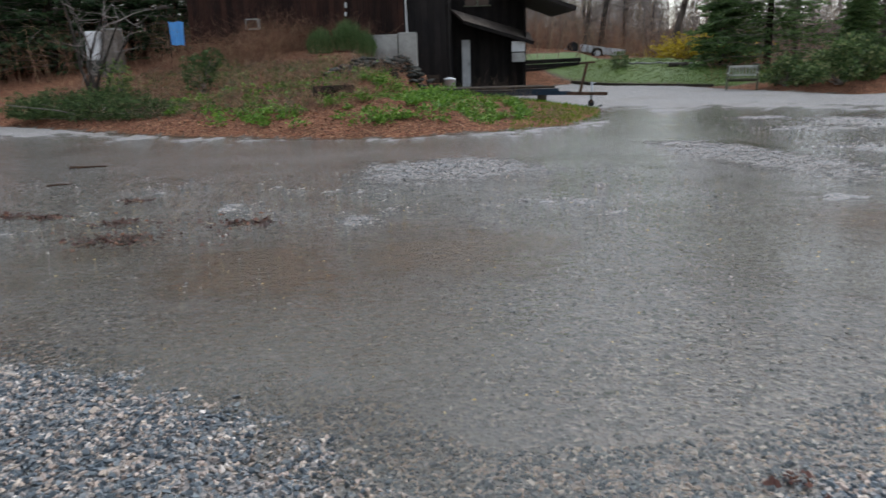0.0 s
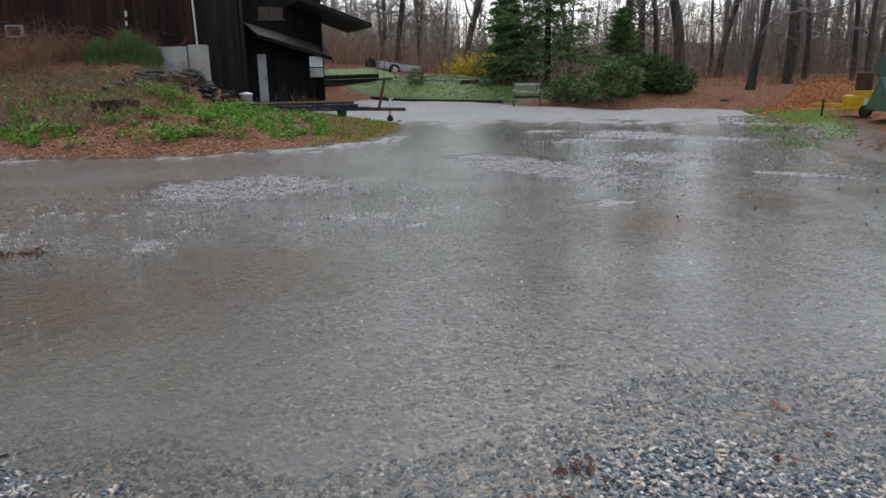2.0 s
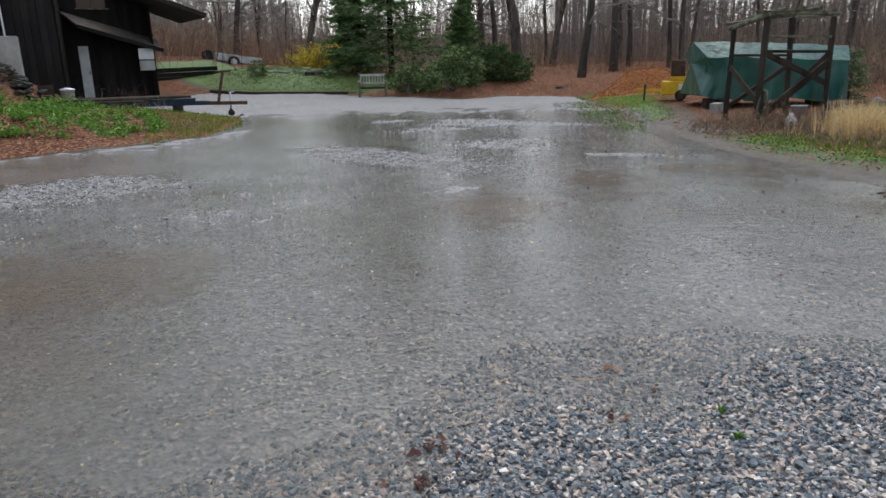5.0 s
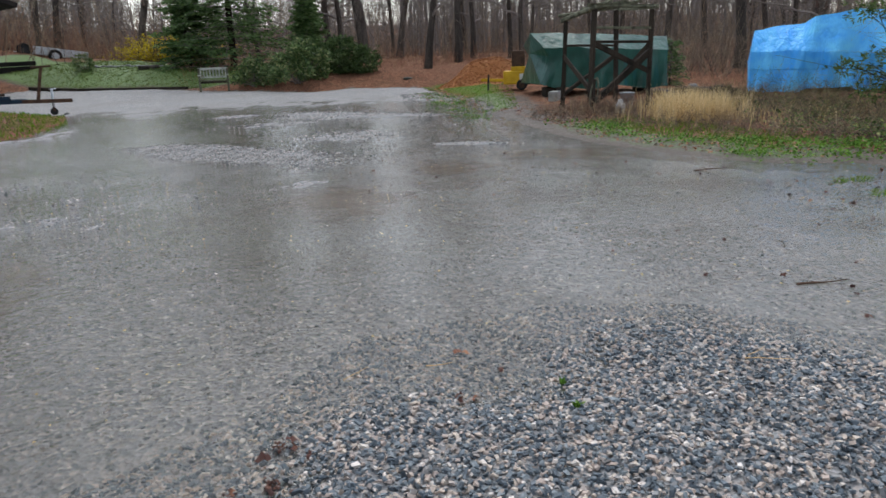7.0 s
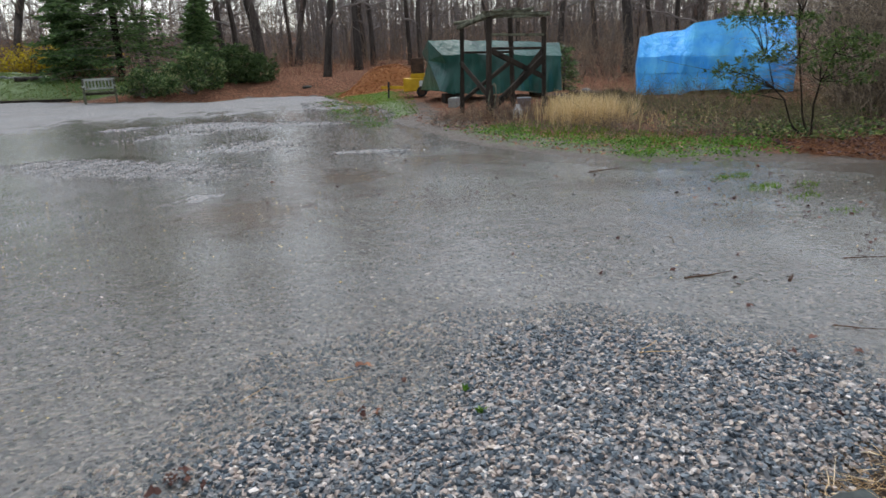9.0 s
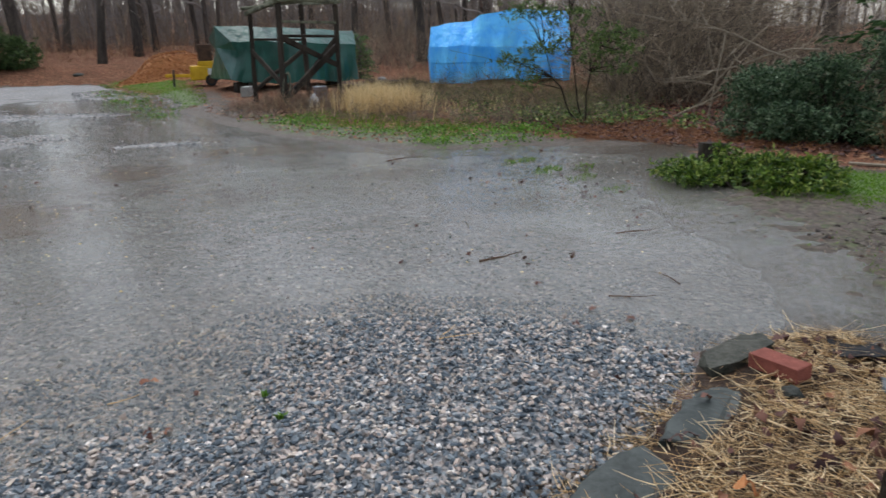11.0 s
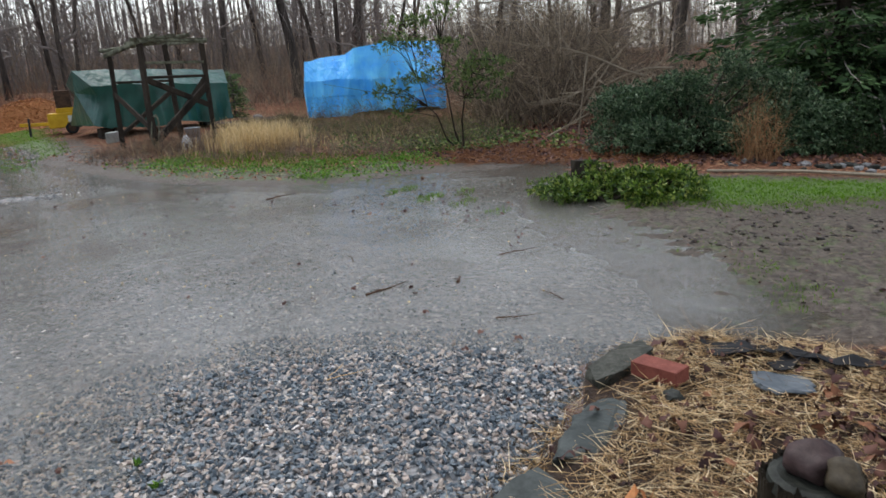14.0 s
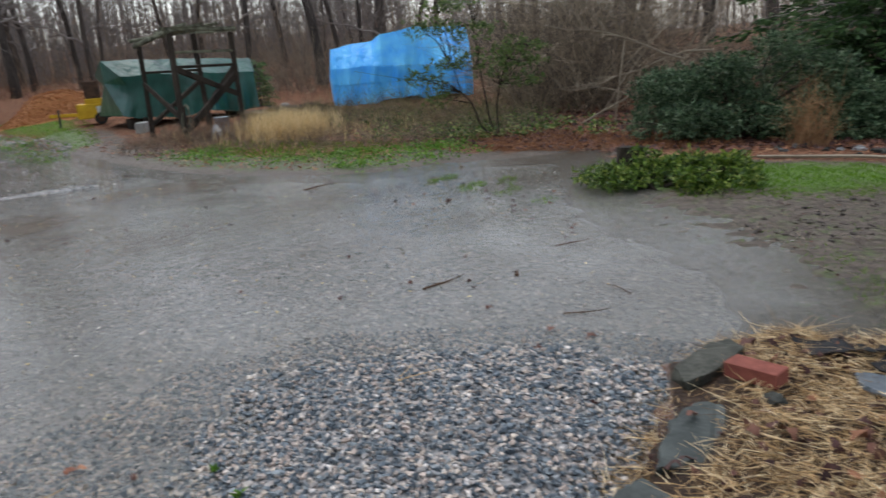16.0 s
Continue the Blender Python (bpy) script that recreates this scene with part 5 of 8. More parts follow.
# ---- vehicles and machines ----
def wheel(parent, x, y, z, r, w, turn=0.0, rim=ALUMINIUM):
    s = Shape()
    prof = [(r * 0.58, -w / 2), (r * 0.86, -w / 2), (r * 0.97, -w * 0.36), (r, -w * 0.15), (r, w * 0.15), (r * 0.97, w * 0.36), (r * 0.86, w / 2), (r * 0.58, w / 2)]
    lathe(s, prof, 22, (x, y, z), (90, 0, turn))
    ob = part("wheel", s, RUBBER, parent, "black tyre")
    s = Shape()
    lathe(s, [(r * 0.56, -w * 0.52), (r * 0.5, -w * 0.45), (r * 0.2, -w * 0.5), (r * 0.2, w * 0.5), (r * 0.5, w * 0.45), (r * 0.56, w * 0.52)], 18, (x, y, z), (90, 0, turn))
    part("rim", s, rim, ob, "pale steel rim")


def boat_trailer():
    tr = thing("boat_trailer", "empty boat trailer with plank bunks and a jack wheel", "trailer", at=(0, 0, 0))
    part("rail", bar((0.0, 20.5, 0.42), (3.2, 20.25, 0.38), 0.07, 0.1), BLUE_STEEL, tr, "dark blue frame rail")
    part("rail", bar((0.1, 21.8, 0.42), (3.2, 20.45, 0.38), 0.07, 0.1), BLUE_STEEL, tr, "dark blue frame rail")
    part("tongue", bar((2.9, 20.3, 0.38), (4.15, 20.05, 0.35), 0.08, 0.09), RUST, tr, "rusty tongue")
    for i, y in enumerate((20.35, 20.75, 21.15)):
        part("plank", bar((-0.4, y + 0.15, 0.56), (2.75 - 0.12 * i, y, 0.56), 0.26, 0.06, 0.008, 0.004), TIMBER, tr)
    part("skirt", bar((1.6, 20.36, 0.46), (2.85, 20.26, 0.46), 0.04, 0.12), BLUE_STEEL, tr, "blue side board")
    part("crossbar", bar((0.5, 20.4, 0.38), (0.55, 21.7, 0.38), 0.07, 0.07), BLACK_STEEL, tr)
    for x, y in ((0.3, 20.6), (0.3, 21.6), (2.4, 20.4)):
        part("support_block", box(0.25, 0.25, 0.38 - ground_z(x, y), (x, y, ground_z(x, y) - 0.02), bevel=0.01), TIMBER, tr)
    part("winch_post", bar((3.42, 20.2, 0.38), (3.6, 20.2, 1.16), 0.06, 0.07), RUST, tr, "leaning rusty winch post")
    part("winch_head", bar((3.4, 20.2, 1.17), (3.82, 20.2, 1.19), 0.07, 0.05), RUST, tr)
    s = Shape()
    tube(s, [(3.72, 20.13, 0.18), (3.74, 20.13, 0.66)], 0.03, 10)
    tube(s, [(3.68, 20.13, 0.64), (3.84, 20.13, 0.65)], 0.014, 6)
    part("jack", s, GALVANISED, tr, "galvanised jack post", smooth=True)
    s = Shape()
    z = ground_z(3.72, 20.13)
    lathe(s, [(0.05, -0.03), (0.085, -0.03), (0.09, 0), (0.085, 0.03), (0.05, 0.03)], 14, (3.72, 20.13, z + 0.085), (90, 0, 0))
    part("jack_wheel", s, RUBBER, tr)
    part("fork", box(0.05, 0.09, 0.1, (3.72, 20.13, z + 0.1), bevel=0.01), RUST, tr)
    stone = thing("white_stone", "pale stone beside the jack wheel", "stone", at=(3.95, 19.9, ground_z(3.95, 19.9) - 0.02))
    part("stone", rock(0.13, 0.1, 0.09, 0.1), PALE_STONE, stone)


def utility_trailer():
    z = 1.02
    tr = thing("utility_trailer", "small aluminium utility trailer tilted on the slope", "trailer", at=pose(8.1, 46.7, z + 0.5, 0, 9, -3))
    part("floor", box(2.7, 1.3, 0.05, (0.45, 0.6, -0.02)), ALUMINIUM, tr)
    for y in (-0.05, 1.25):
        part("side", box(2.7, 0.03, 0.42, (0.45, y, 0.0), bevel=0.008), ALUMINIUM, tr, "pale aluminium side")
    for x in (-0.9, 1.8):
        part("end", box(0.03, 1.3, 0.42, (x, 0.6, 0.0), bevel=0.008), ALUMINIUM, tr)
    for i in range(5):
        part("rib", box(0.04, 0.03, 0.42, (-0.75 + 0.6 * i, -0.085, 0.0)), ALUMINIUM, tr)
    fender = Shape()
    tube(fender, [(0.1 + 0.4 * math.cos(t), -0.14, 0.4 * math.sin(t)) for t in np.linspace(0.2, math.pi - 0.2, 8)], 0.035, 6)
    part("fender", fender, WHITE, tr, "rounded white mudguard")
    wheel(tr, 0.1, -0.26, -0.02, 0.36, 0.2)
    wheel(tr, -1.45, -0.2, 0.14, 0.36, 0.2, rim=BLACK_STEEL)
    part("tongue", bar((-0.9, 0.6, -0.02), (-1.9, 0.6, 0.0), 0.07, 0.07), ALUMINIUM, tr)
    part("stand", bar((-1.8, 0.6, -0.02), (-1.8, 0.6, -0.6), 0.05, 0.05), GALVANISED, tr)


def tarp_sheet(length, profile, across, seed, folds=0.05, ends=0.35, steps=84, per=12, sag=0.03, flare=0.0):
    """A tarpaulin over a boat: profile rows (along 0..1, [(offset, height) from hem to hem]), with folds that deepen to the hem."""
    r = np.random.default_rng(seed)
    keys = [k for k, _ in profile]
    pts = np.array([p for _, p in profile], float)
    us = np.linspace(0, 1, steps)
    rows = []
    for u in us:
        sec = np.array([[np.interp(u, keys, pts[:, i, c]) for c in range(2)] for i in range(pts.shape[1])])
        dense = []
        for a, b in zip(sec[:-1], sec[1:]):
            for k in range(per):
                dense.append(a + (b - a) * k / per)
        dense.append(sec[-1])
        rows.append(dense)
    rows = np.array(rows)
    v = np.zeros((*rows.shape[:2], 3))
    v[..., 0] = (us * length)[:, None]
    v[..., 1], v[..., 2] = rows[..., 0], rows[..., 1]
    hang = np.clip((rows[..., 1].max() * 0.75 - rows[..., 1]) / rows[..., 1].max(), 0, 1)
    ph = r.uniform(0, 6.283, 6)
    x = v[..., 0]
    crease = lambda q: np.arcsin(np.sin(q)) * 0.64
    wave = crease(x * 4.3 + ph[0] + rows[..., 1] * 1.6) * 0.4 + crease(x * 9.7 + ph[1] - rows[..., 1] * 2.4) * 0.4 + crease(x * 21 + ph[2] + rows[..., 1] * 1.5 + np.sin(x * 3)) * 0.32
    v[..., 1] += np.sign(rows[..., 0] - across) * folds * (0.25 + 1.6 * hang) * wave
    v[..., 2] += sag * np.sin(x * 6 + ph[3]) * (1 - hang) * np.cos(rows[..., 0] * 3) + 0.06 * hang * np.sin(x * 4 + ph[4]) * (hang > 0.6)
    v[..., 2] += 0.01 * crease(x * 7.3 + ph[5] + rows[..., 0] * 2.2) * (1 - hang) * (sag > 0)
    v[..., 1] += np.sign(rows[..., 0] - across) * 0.3 * folds * crease(x * 5.1 + ph[2] - rows[..., 1] * 1.1) * (1 - hang)
    ridge = np.clip((rows[..., 1] - 1.0) / (rows[..., 1].max() - 1.0), 0, 1)
    v[..., 0] += flare * np.where(us < 0.5, 1.25, 1.0)[:, None] * (2 * us[:, None] - 1) * ridge - 0.9 * flare * smooth(0.25, 0.0, us)[:, None] * smooth(0.9, 0.1, rows[..., 1])
    n = v.shape[1]
    i, j = np.meshgrid(np.arange(steps - 1), np.arange(n - 1), indexing="ij")
    f = np.stack([i * n + j, (i + 1) * n + j, (i + 1) * n + j + 1, i * n + j + 1], -1).reshape(-1, 4).tolist()
    s = Shape().add(v.reshape(-1, 3), f)
    for e in (0, steps - 1):
        ring = v[e]
        mid = ring.mean(0)
        mid[0] += (-0.1 if e == 0 else 0.1)
        base = 0
        faces = [[base + k, base + k + 1, base + n] for k in range(n - 1)] + [[base + n - 1, base, base + n]]
        s.add(np.concatenate([ring, [mid]]), faces if e else [q[::-1] for q in faces])
    return s


def covered_boat(label, at, length, profile, across, material, seed, stands, folds=0.05, wheels=True, flare=0.0):
    boat = thing("covered_boat", label, "boat", "boats under tarpaulins", at=at)
    s = tarp_sheet(length, profile, across, seed, folds, sag=0.012, flare=flare)
    me = s.mesh("tarpaulin")
    bm = bmesh.new()
    bm.from_mesh(me)
    bmesh.ops.remove_doubles(bm, verts=bm.verts, dist=0.0005)
    bmesh.ops.recalc_face_normals(bm, faces=bm.faces)
    bm.normal_update()
    for e in bm.edges:
        if len(e.link_faces) == 2 and e.calc_face_angle(0) > radians(14):
            e.smooth = False
    cover = part("tarpaulin", bm, material, boat, smooth=True)
    for k, (x, y, h) in enumerate(stands):
        part("support_block", box(0.3, 0.3, h, (x, y, -0.05), bevel=0.015), CONCRETE if k % 2 else TIMBER, boat)
    part("trailer_rail", bar((0.2, 0.6, 0.3), (length - 0.2, 0.6, 0.3), 0.08, 0.1), RUST, boat, "rusty trailer rail")
    part("trailer_rail", bar((0.2, 1.3, 0.3), (length - 0.2, 1.3, 0.3), 0.08, 0.1), RUST, boat, "rusty trailer rail")
    for y in (0.45, 1.45) if wheels else ():
        wheel(boat, length * 0.6, y, 0.22, 0.27, 0.16)
    return boat


def chipper():
    z = ground_z(14.6, 15.2)
    c = thing("wood_chipper", "yellow towable wood chipper with a dark discharge chute", "chipper", at=pose(14.58, 15.17, z, 0, 0, -45))
    part("body", box(0.62, 0.5, 0.36, (0, 0, 0.16), bevel=0.03), CHIPPER_YELLOW, c)
    part("hopper", box(0.4, 0.42, 0.12, (0.1, 0, 0.52), bevel=0.02), CHIPPER_YELLOW, c)
    part("chute", box(0.36, 0.36, 0.42, (0.1, 0, 0.64), (0, 0, 0), bevel=0.02), RUST, c, "dark rusty chute")
    part("label_plate", box(0.12, 0.012, 0.2, (0.2, -0.256, 0.25)), WHITE, c, "white label plate")
    part("tongue", bar((-0.3, 0, 0.27), (-0.95, 0, 0.29), 0.07, 0.08), CHIPPER_YELLOW, c)
    part("stand", bar((-0.75, -0.06, 0.0), (-0.73, -0.06, 0.44), 0.05, 0.05), BLACK_STEEL, c)
    for y in (-0.38, 0.38):
        wheel(c, 0.2, y * 0.6, 0.15, 0.15, 0.1, rim=RUST)


def chip_pile():
    pts = []
    r = np.random.default_rng(12)
    n = 9000
    a, d = r.uniform(0, 6.283, n), np.sqrt(r.random(n))
    x, y = d * np.cos(a) * 1.9, d * np.sin(a) * 1.3
    h = 0.72 * np.exp(-((x / 1.0) ** 2 + (y / 0.75) ** 2)) + 0.28 * np.exp(-(((x + 0.9) / 0.5) ** 2 + (y / 0.6) ** 2))
    cx, cy = 16.3, 17.9
    base = on_ground(np.column_stack([cx + x * 0.75 - y * 0.5, cy - x * 0.66 - y * 0.6]))
    base[:, 2] += h
    v, f = leaves(base, r.normal(0, 1, (n, 3)) * [1, 1, 0.4], r.uniform(0.03, 0.08, n), 0.5, 0.15)
    pile = thing("wood_chip_pile", "heap of orange-brown wood chips", "wood chips", at=(0, 0, 0))
    tagged(part("chip_cover", fast_mesh("chip_cover", v, f), CHIP, pile), kind="stuff")
    g = np.linspace(-1, 1, 25)
    gx, gy = np.meshgrid(g * 2.1, g * 1.5)
    gx, gy = gx.ravel(), gy.ravel()
    hh = 0.70 * np.exp(-((gx / 1.0) ** 2 + (gy / 0.75) ** 2)) + 0.26 * np.exp(-(((gx + 0.9) / 0.5) ** 2 + (gy / 0.6) ** 2))
    bb = on_ground(np.column_stack([cx + gx * 0.75 - gy * 0.5, cy - gx * 0.66 - gy * 0.6]), -0.03)
    bb[:, 2] += hh
    i, j = np.meshgrid(np.arange(24), np.arange(24), indexing="ij")
    q = np.stack([i * 25 + j, i * 25 + j + 1, (i + 1) * 25 + j + 1, (i + 1) * 25 + j], -1).reshape(-1, 4)
    part("core", fast_mesh("core", bb, q), CHIP, pile, smooth=True)


# ---- timber frame, bench and yard clutter ----
def timber_tower():
    t = thing("timber_frame_tower", "weathered open timber frame with lichened top beams", "timber frame", at=(0, 0, 0))
    A, B, C, D = (11.85, 10.75), (11.55, 9.72), (12.84, 9.34), (13.13, 10.4)
    for p, q, z in ((A, (11.88, 10.72), 1.82), (B, (11.6, 9.72), 1.95), (C, (12.86, 9.36), 1.93), (D, (13.05, 10.4), 1.98)):
        part("post", bar((*p, ground_z(*p) - 0.05), (*q, z), 0.088, 0.088, 0.014, 0.008), TIMBER, t)
    for a, b, za, zb, m in ((A, B, 1.80, 2.0, LICHEN), (D, C, 2.0, 1.97, LICHEN), (B, C, 2.03, 2.0, LICHEN), (A, D, 1.88, 2.06, LICHEN)):
        a, b = np.array(a), np.array(b)
        over = (b - a) * 0.1
        part("beam", bar((*(a - over), za), (*(b + over), zb), 0.06, 0.065, 0.012, 0.008), m, t, "lichened top beam")
    for k in (0.3, 0.55, 0.8):
        a, b = np.array(A) + (np.array(D) - A) * k, np.array(B) + (np.array(C) - B) * k
        part("rafter", bar((*a, 2.06 - 0.1 * (1 - k)), (*b, 2.1), 0.07, 0.06, 0.01, 0.008), LICHEN, t)
    for a, b, za, zb, w in ((B, C, 0.15, 1.15, 0.13), (A, B, 1.1, 0.45, 0.1), (B, C, 1.35, 0.75, 0.1), (D, C, 0.5, 1.3, 0.1), (A, D, 0.3, 1.1, 0.08)):
        part("brace", bar((*a, za), (*b, zb), w * 0.5, w, 0.01, 0.006), TIMBER, t, "diagonal brace")
    for a, b, z in ((B, C, 1.36), (B, C, 1.62), (A, D, 1.3)):
        part("rail", bar((*a, z), (*b, z - 0.03), 0.03, 0.05, 0.005, 0.003), LICHEN if z > 1.5 else TIMBER, t)
    hose = thing("coiled_hose", "pale garden hose coiled over a stake", "hose", at=(11.22, 9.35, ground_z(11.22, 9.35)))
    s = Shape()
    for k in range(4):
        a = np.linspace(0, 6.283, 22)
        tube(s, np.stack([0.09 * np.cos(a) + 0.02 * k, 0.06 * np.sin(a) + 0.015 * k, 0.38 + 0.27 * np.sin(a + 1.2) + 0.01 * k], 1), 0.014, 5)
    part("coil", s, LICHEN, hose, smooth=True)
    s = Shape()
    tube(s, [(0, 0, -0.1), (0.02, 0.02, 0.66)], 0.03, 6)
    part("stake", s, TIMBER, hose)
    for nm, lab, x, y, m in (("plastic_jug", "white plastic jug in the dead grass", 11.75, 9.15, WHITE), ("plastic_bucket", "pale blue-grey bucket among the grass", 12.7, 9.75, GALVANISED)):
        ob = thing(nm, lab, nm.split("_")[1], at=(x, y, ground_z(x, y)))
        s = Shape()
        lathe(s, [(0.08, 0.0), (0.1, 0.02), (0.1, 0.16), (0.04, 0.22), (0.035, 0.26)] if nm == "plastic_jug" else [(0.11, 0.0), (0.12, 0.01), (0.15, 0.3), (0.16, 0.31)], 16)
        part("body", s, m, ob, smooth=True)
    pile = thing("log_pile", "low heap of rotting logs and boughs", "logs", at=(0, 0, 0))
    for k in range(16):
        x, y = 15.9 + RNG.normal(0, 0.35), 10.0 + RNG.normal(0, 0.5)
        a = radians(-62 + RNG.normal(0, 14))
        ln, r0 = RNG.uniform(0.35, 0.9), RNG.uniform(0.04, 0.09)
        z = ground_z(x, y) + r0 + (0.12 if k > 9 else 0.0)
        part("log", tube(Shape(), limb_path((x - math.cos(a) * ln / 2, y - math.sin(a) * ln / 2, z), (math.cos(a), math.sin(a), RNG.normal(0, 0.06)), ln, 4, 0.05), [r0, r0, r0 * 0.95, r0 * 0.85], 8, ragged=0.08), TIMBER if k % 3 else BARK, pile)
    pale = thing("fieldstone", "pale stone lying on the log heap", "stone", at=(15.75, 10.25, ground_z(15.75, 10.25) + 0.18))
    part("stone", rock(0.3, 0.2, 0.14, 0.15, 2), PALE_STONE, pale)
    block = thing("cinder_block", "grey concrete block under the covered boat", "block", at=pose(12.9, 12.0, ground_z(12.9, 12.0) - 0.02, 0, 0, 30))
    part("block", box(0.4, 0.2, 0.22, bevel=0.012), CONCRETE, block)


def bench():
    b = thing("garden_bench", "weathered pale wooden garden bench beside the shrubs", "bench", at=pose(10.05, 26.5, ground_z(10.05, 26.5), 0, 0, -20))
    for x in (-0.5, 0.5):
        for y in (-0.22, 0.22):
            part("leg", box(0.07, 0.07, 0.42 if y < 0 else 0.84, (x, y, 0), bevel=0.005), LICHEN, b)
        part("armrest", box(0.08, 0.5, 0.04, (x, 0, 0.58), bevel=0.006), PALE_WOOD, b)
        part("arm_post", box(0.06, 0.06, 0.18, (x, -0.2, 0.4), bevel=0.005), LICHEN, b)
    for i in range(5):
        part("seat_slat", box(1.1, 0.075, 0.03, (0, -0.2 + 0.1 * i, 0.4), bevel=0.005), LICHEN, b)
    part("seat_rail", box(1.0, 0.03, 0.08, (0, -0.22, 0.31), bevel=0.005), TIMBER, b)
    part("top_rail", box(1.06, 0.05, 0.08, (0, 0.22, 0.78), bevel=0.006), PALE_WOOD, b)
    part("low_rail", box(1.0, 0.05, 0.07, (0, 0.22, 0.48), bevel=0.006), PALE_WOOD, b)
    for i in range(9):
        part("back_slat", box(0.05, 0.02, 0.24, (-0.44 + 0.11 * i, 0.22, 0.55)), PALE_WOOD, b)


def lawn_things():
    path = thing("stone_edging", "low pale stone edging across the lawn slope", "edging", at=(0, 0, 0))
    for i in range(26):
        k = i / 25
        x, y = 7.9 + 4.6 * k, 37.4 - 2.8 * k
        part("edge_stone", rock(0.34, 0.2, 0.14, 0.1, 1), PALE_STONE, path, m=pose(x, y, ground_z(x, y) - 0.03, 0, 0, RNG.normal(-30, 10)))
    curb = thing("drive_edging", "dark timber edging between the drive and the lawn", "edging", at=(0, 0, 0))
    pts = [(5.2, 35.4), (6.7, 33.6), (9.2, 31.6), (9.9, 29.2)]
    for a, b in zip(pts[:-1], pts[1:]):
        part("timber", bar((*a, ground_z(*a) + 0.03), (*b, ground_z(*b) + 0.03), 0.12, 0.14, 0.01), TIMBER, curb)
    s = Shape()
    tube(s, limb_path((9.6, 34.9, ground_z(9.6, 34.9) + 0.1), (1, -0.3, 0.02), 0.9, 4, 0.05), [0.12, 0.11, 0.1, 0.08], 8, ragged=0.08)
    log = thing("fallen_log", "short dark log lying on the lawn", "log", at=(0, 0, 0))
    part("log", s, BARK, log)
    s = Shape()
    x, y = by_bearing(34.5, 26.5)
    slab = thing("flat_stone", "grey flat stone at the edge of the leaf litter", "stone", at=(x, y, ground_z(x, y) - 0.03))
    part("stone", rock(0.42, 0.22, 0.12, 0.1), DARK_STONE, slab)


# ---- straw bed by the camera ----
def slate(x, y, poly, thick=0.035, lift=0.02, tilt=(0, 0), turn=0, material=None, label="wet grey-green broken slate flagstone in straw"):
    """A flat broken flagstone from a rough outline."""
    p = outline(poly)
    c = p.mean(0)
    ob = thing("flagstone", label, "flagstone", "bed edging slabs", at=pose(x, y, ground_z(x, y) + lift, tilt[0], tilt[1], turn))
    bm = bmesh.new()
    ring = []
    for a, b in zip(p, np.roll(p, -1, axis=0)):
        for k in range(4):
            q = a + (b - a) * k / 4 + RNG.normal(0, 0.006, 2)
            ring.append(bm.verts.new((*q, 0)))
    face = bm.faces.new(ring)
    ext = bmesh.ops.extrude_face_region(bm, geom=[face])
    top = [v for v in ext["geom"] if isinstance(v, bmesh.types.BMVert)]
    for v in top:
        v.co.z += thick + RNG.normal(0, 0.003)
    bmesh.ops.recalc_face_normals(bm, faces=bm.faces)
    bmesh.ops.bevel(bm, geom=[e for e in bm.edges if abs(e.verts[0].co.z - e.verts[1].co.z) < 0.02 and e.verts[0].co.z > thick * 0.6], offset=0.006, segments=1, affect="EDGES")
    part("slab", bm, material or SLATE, ob)


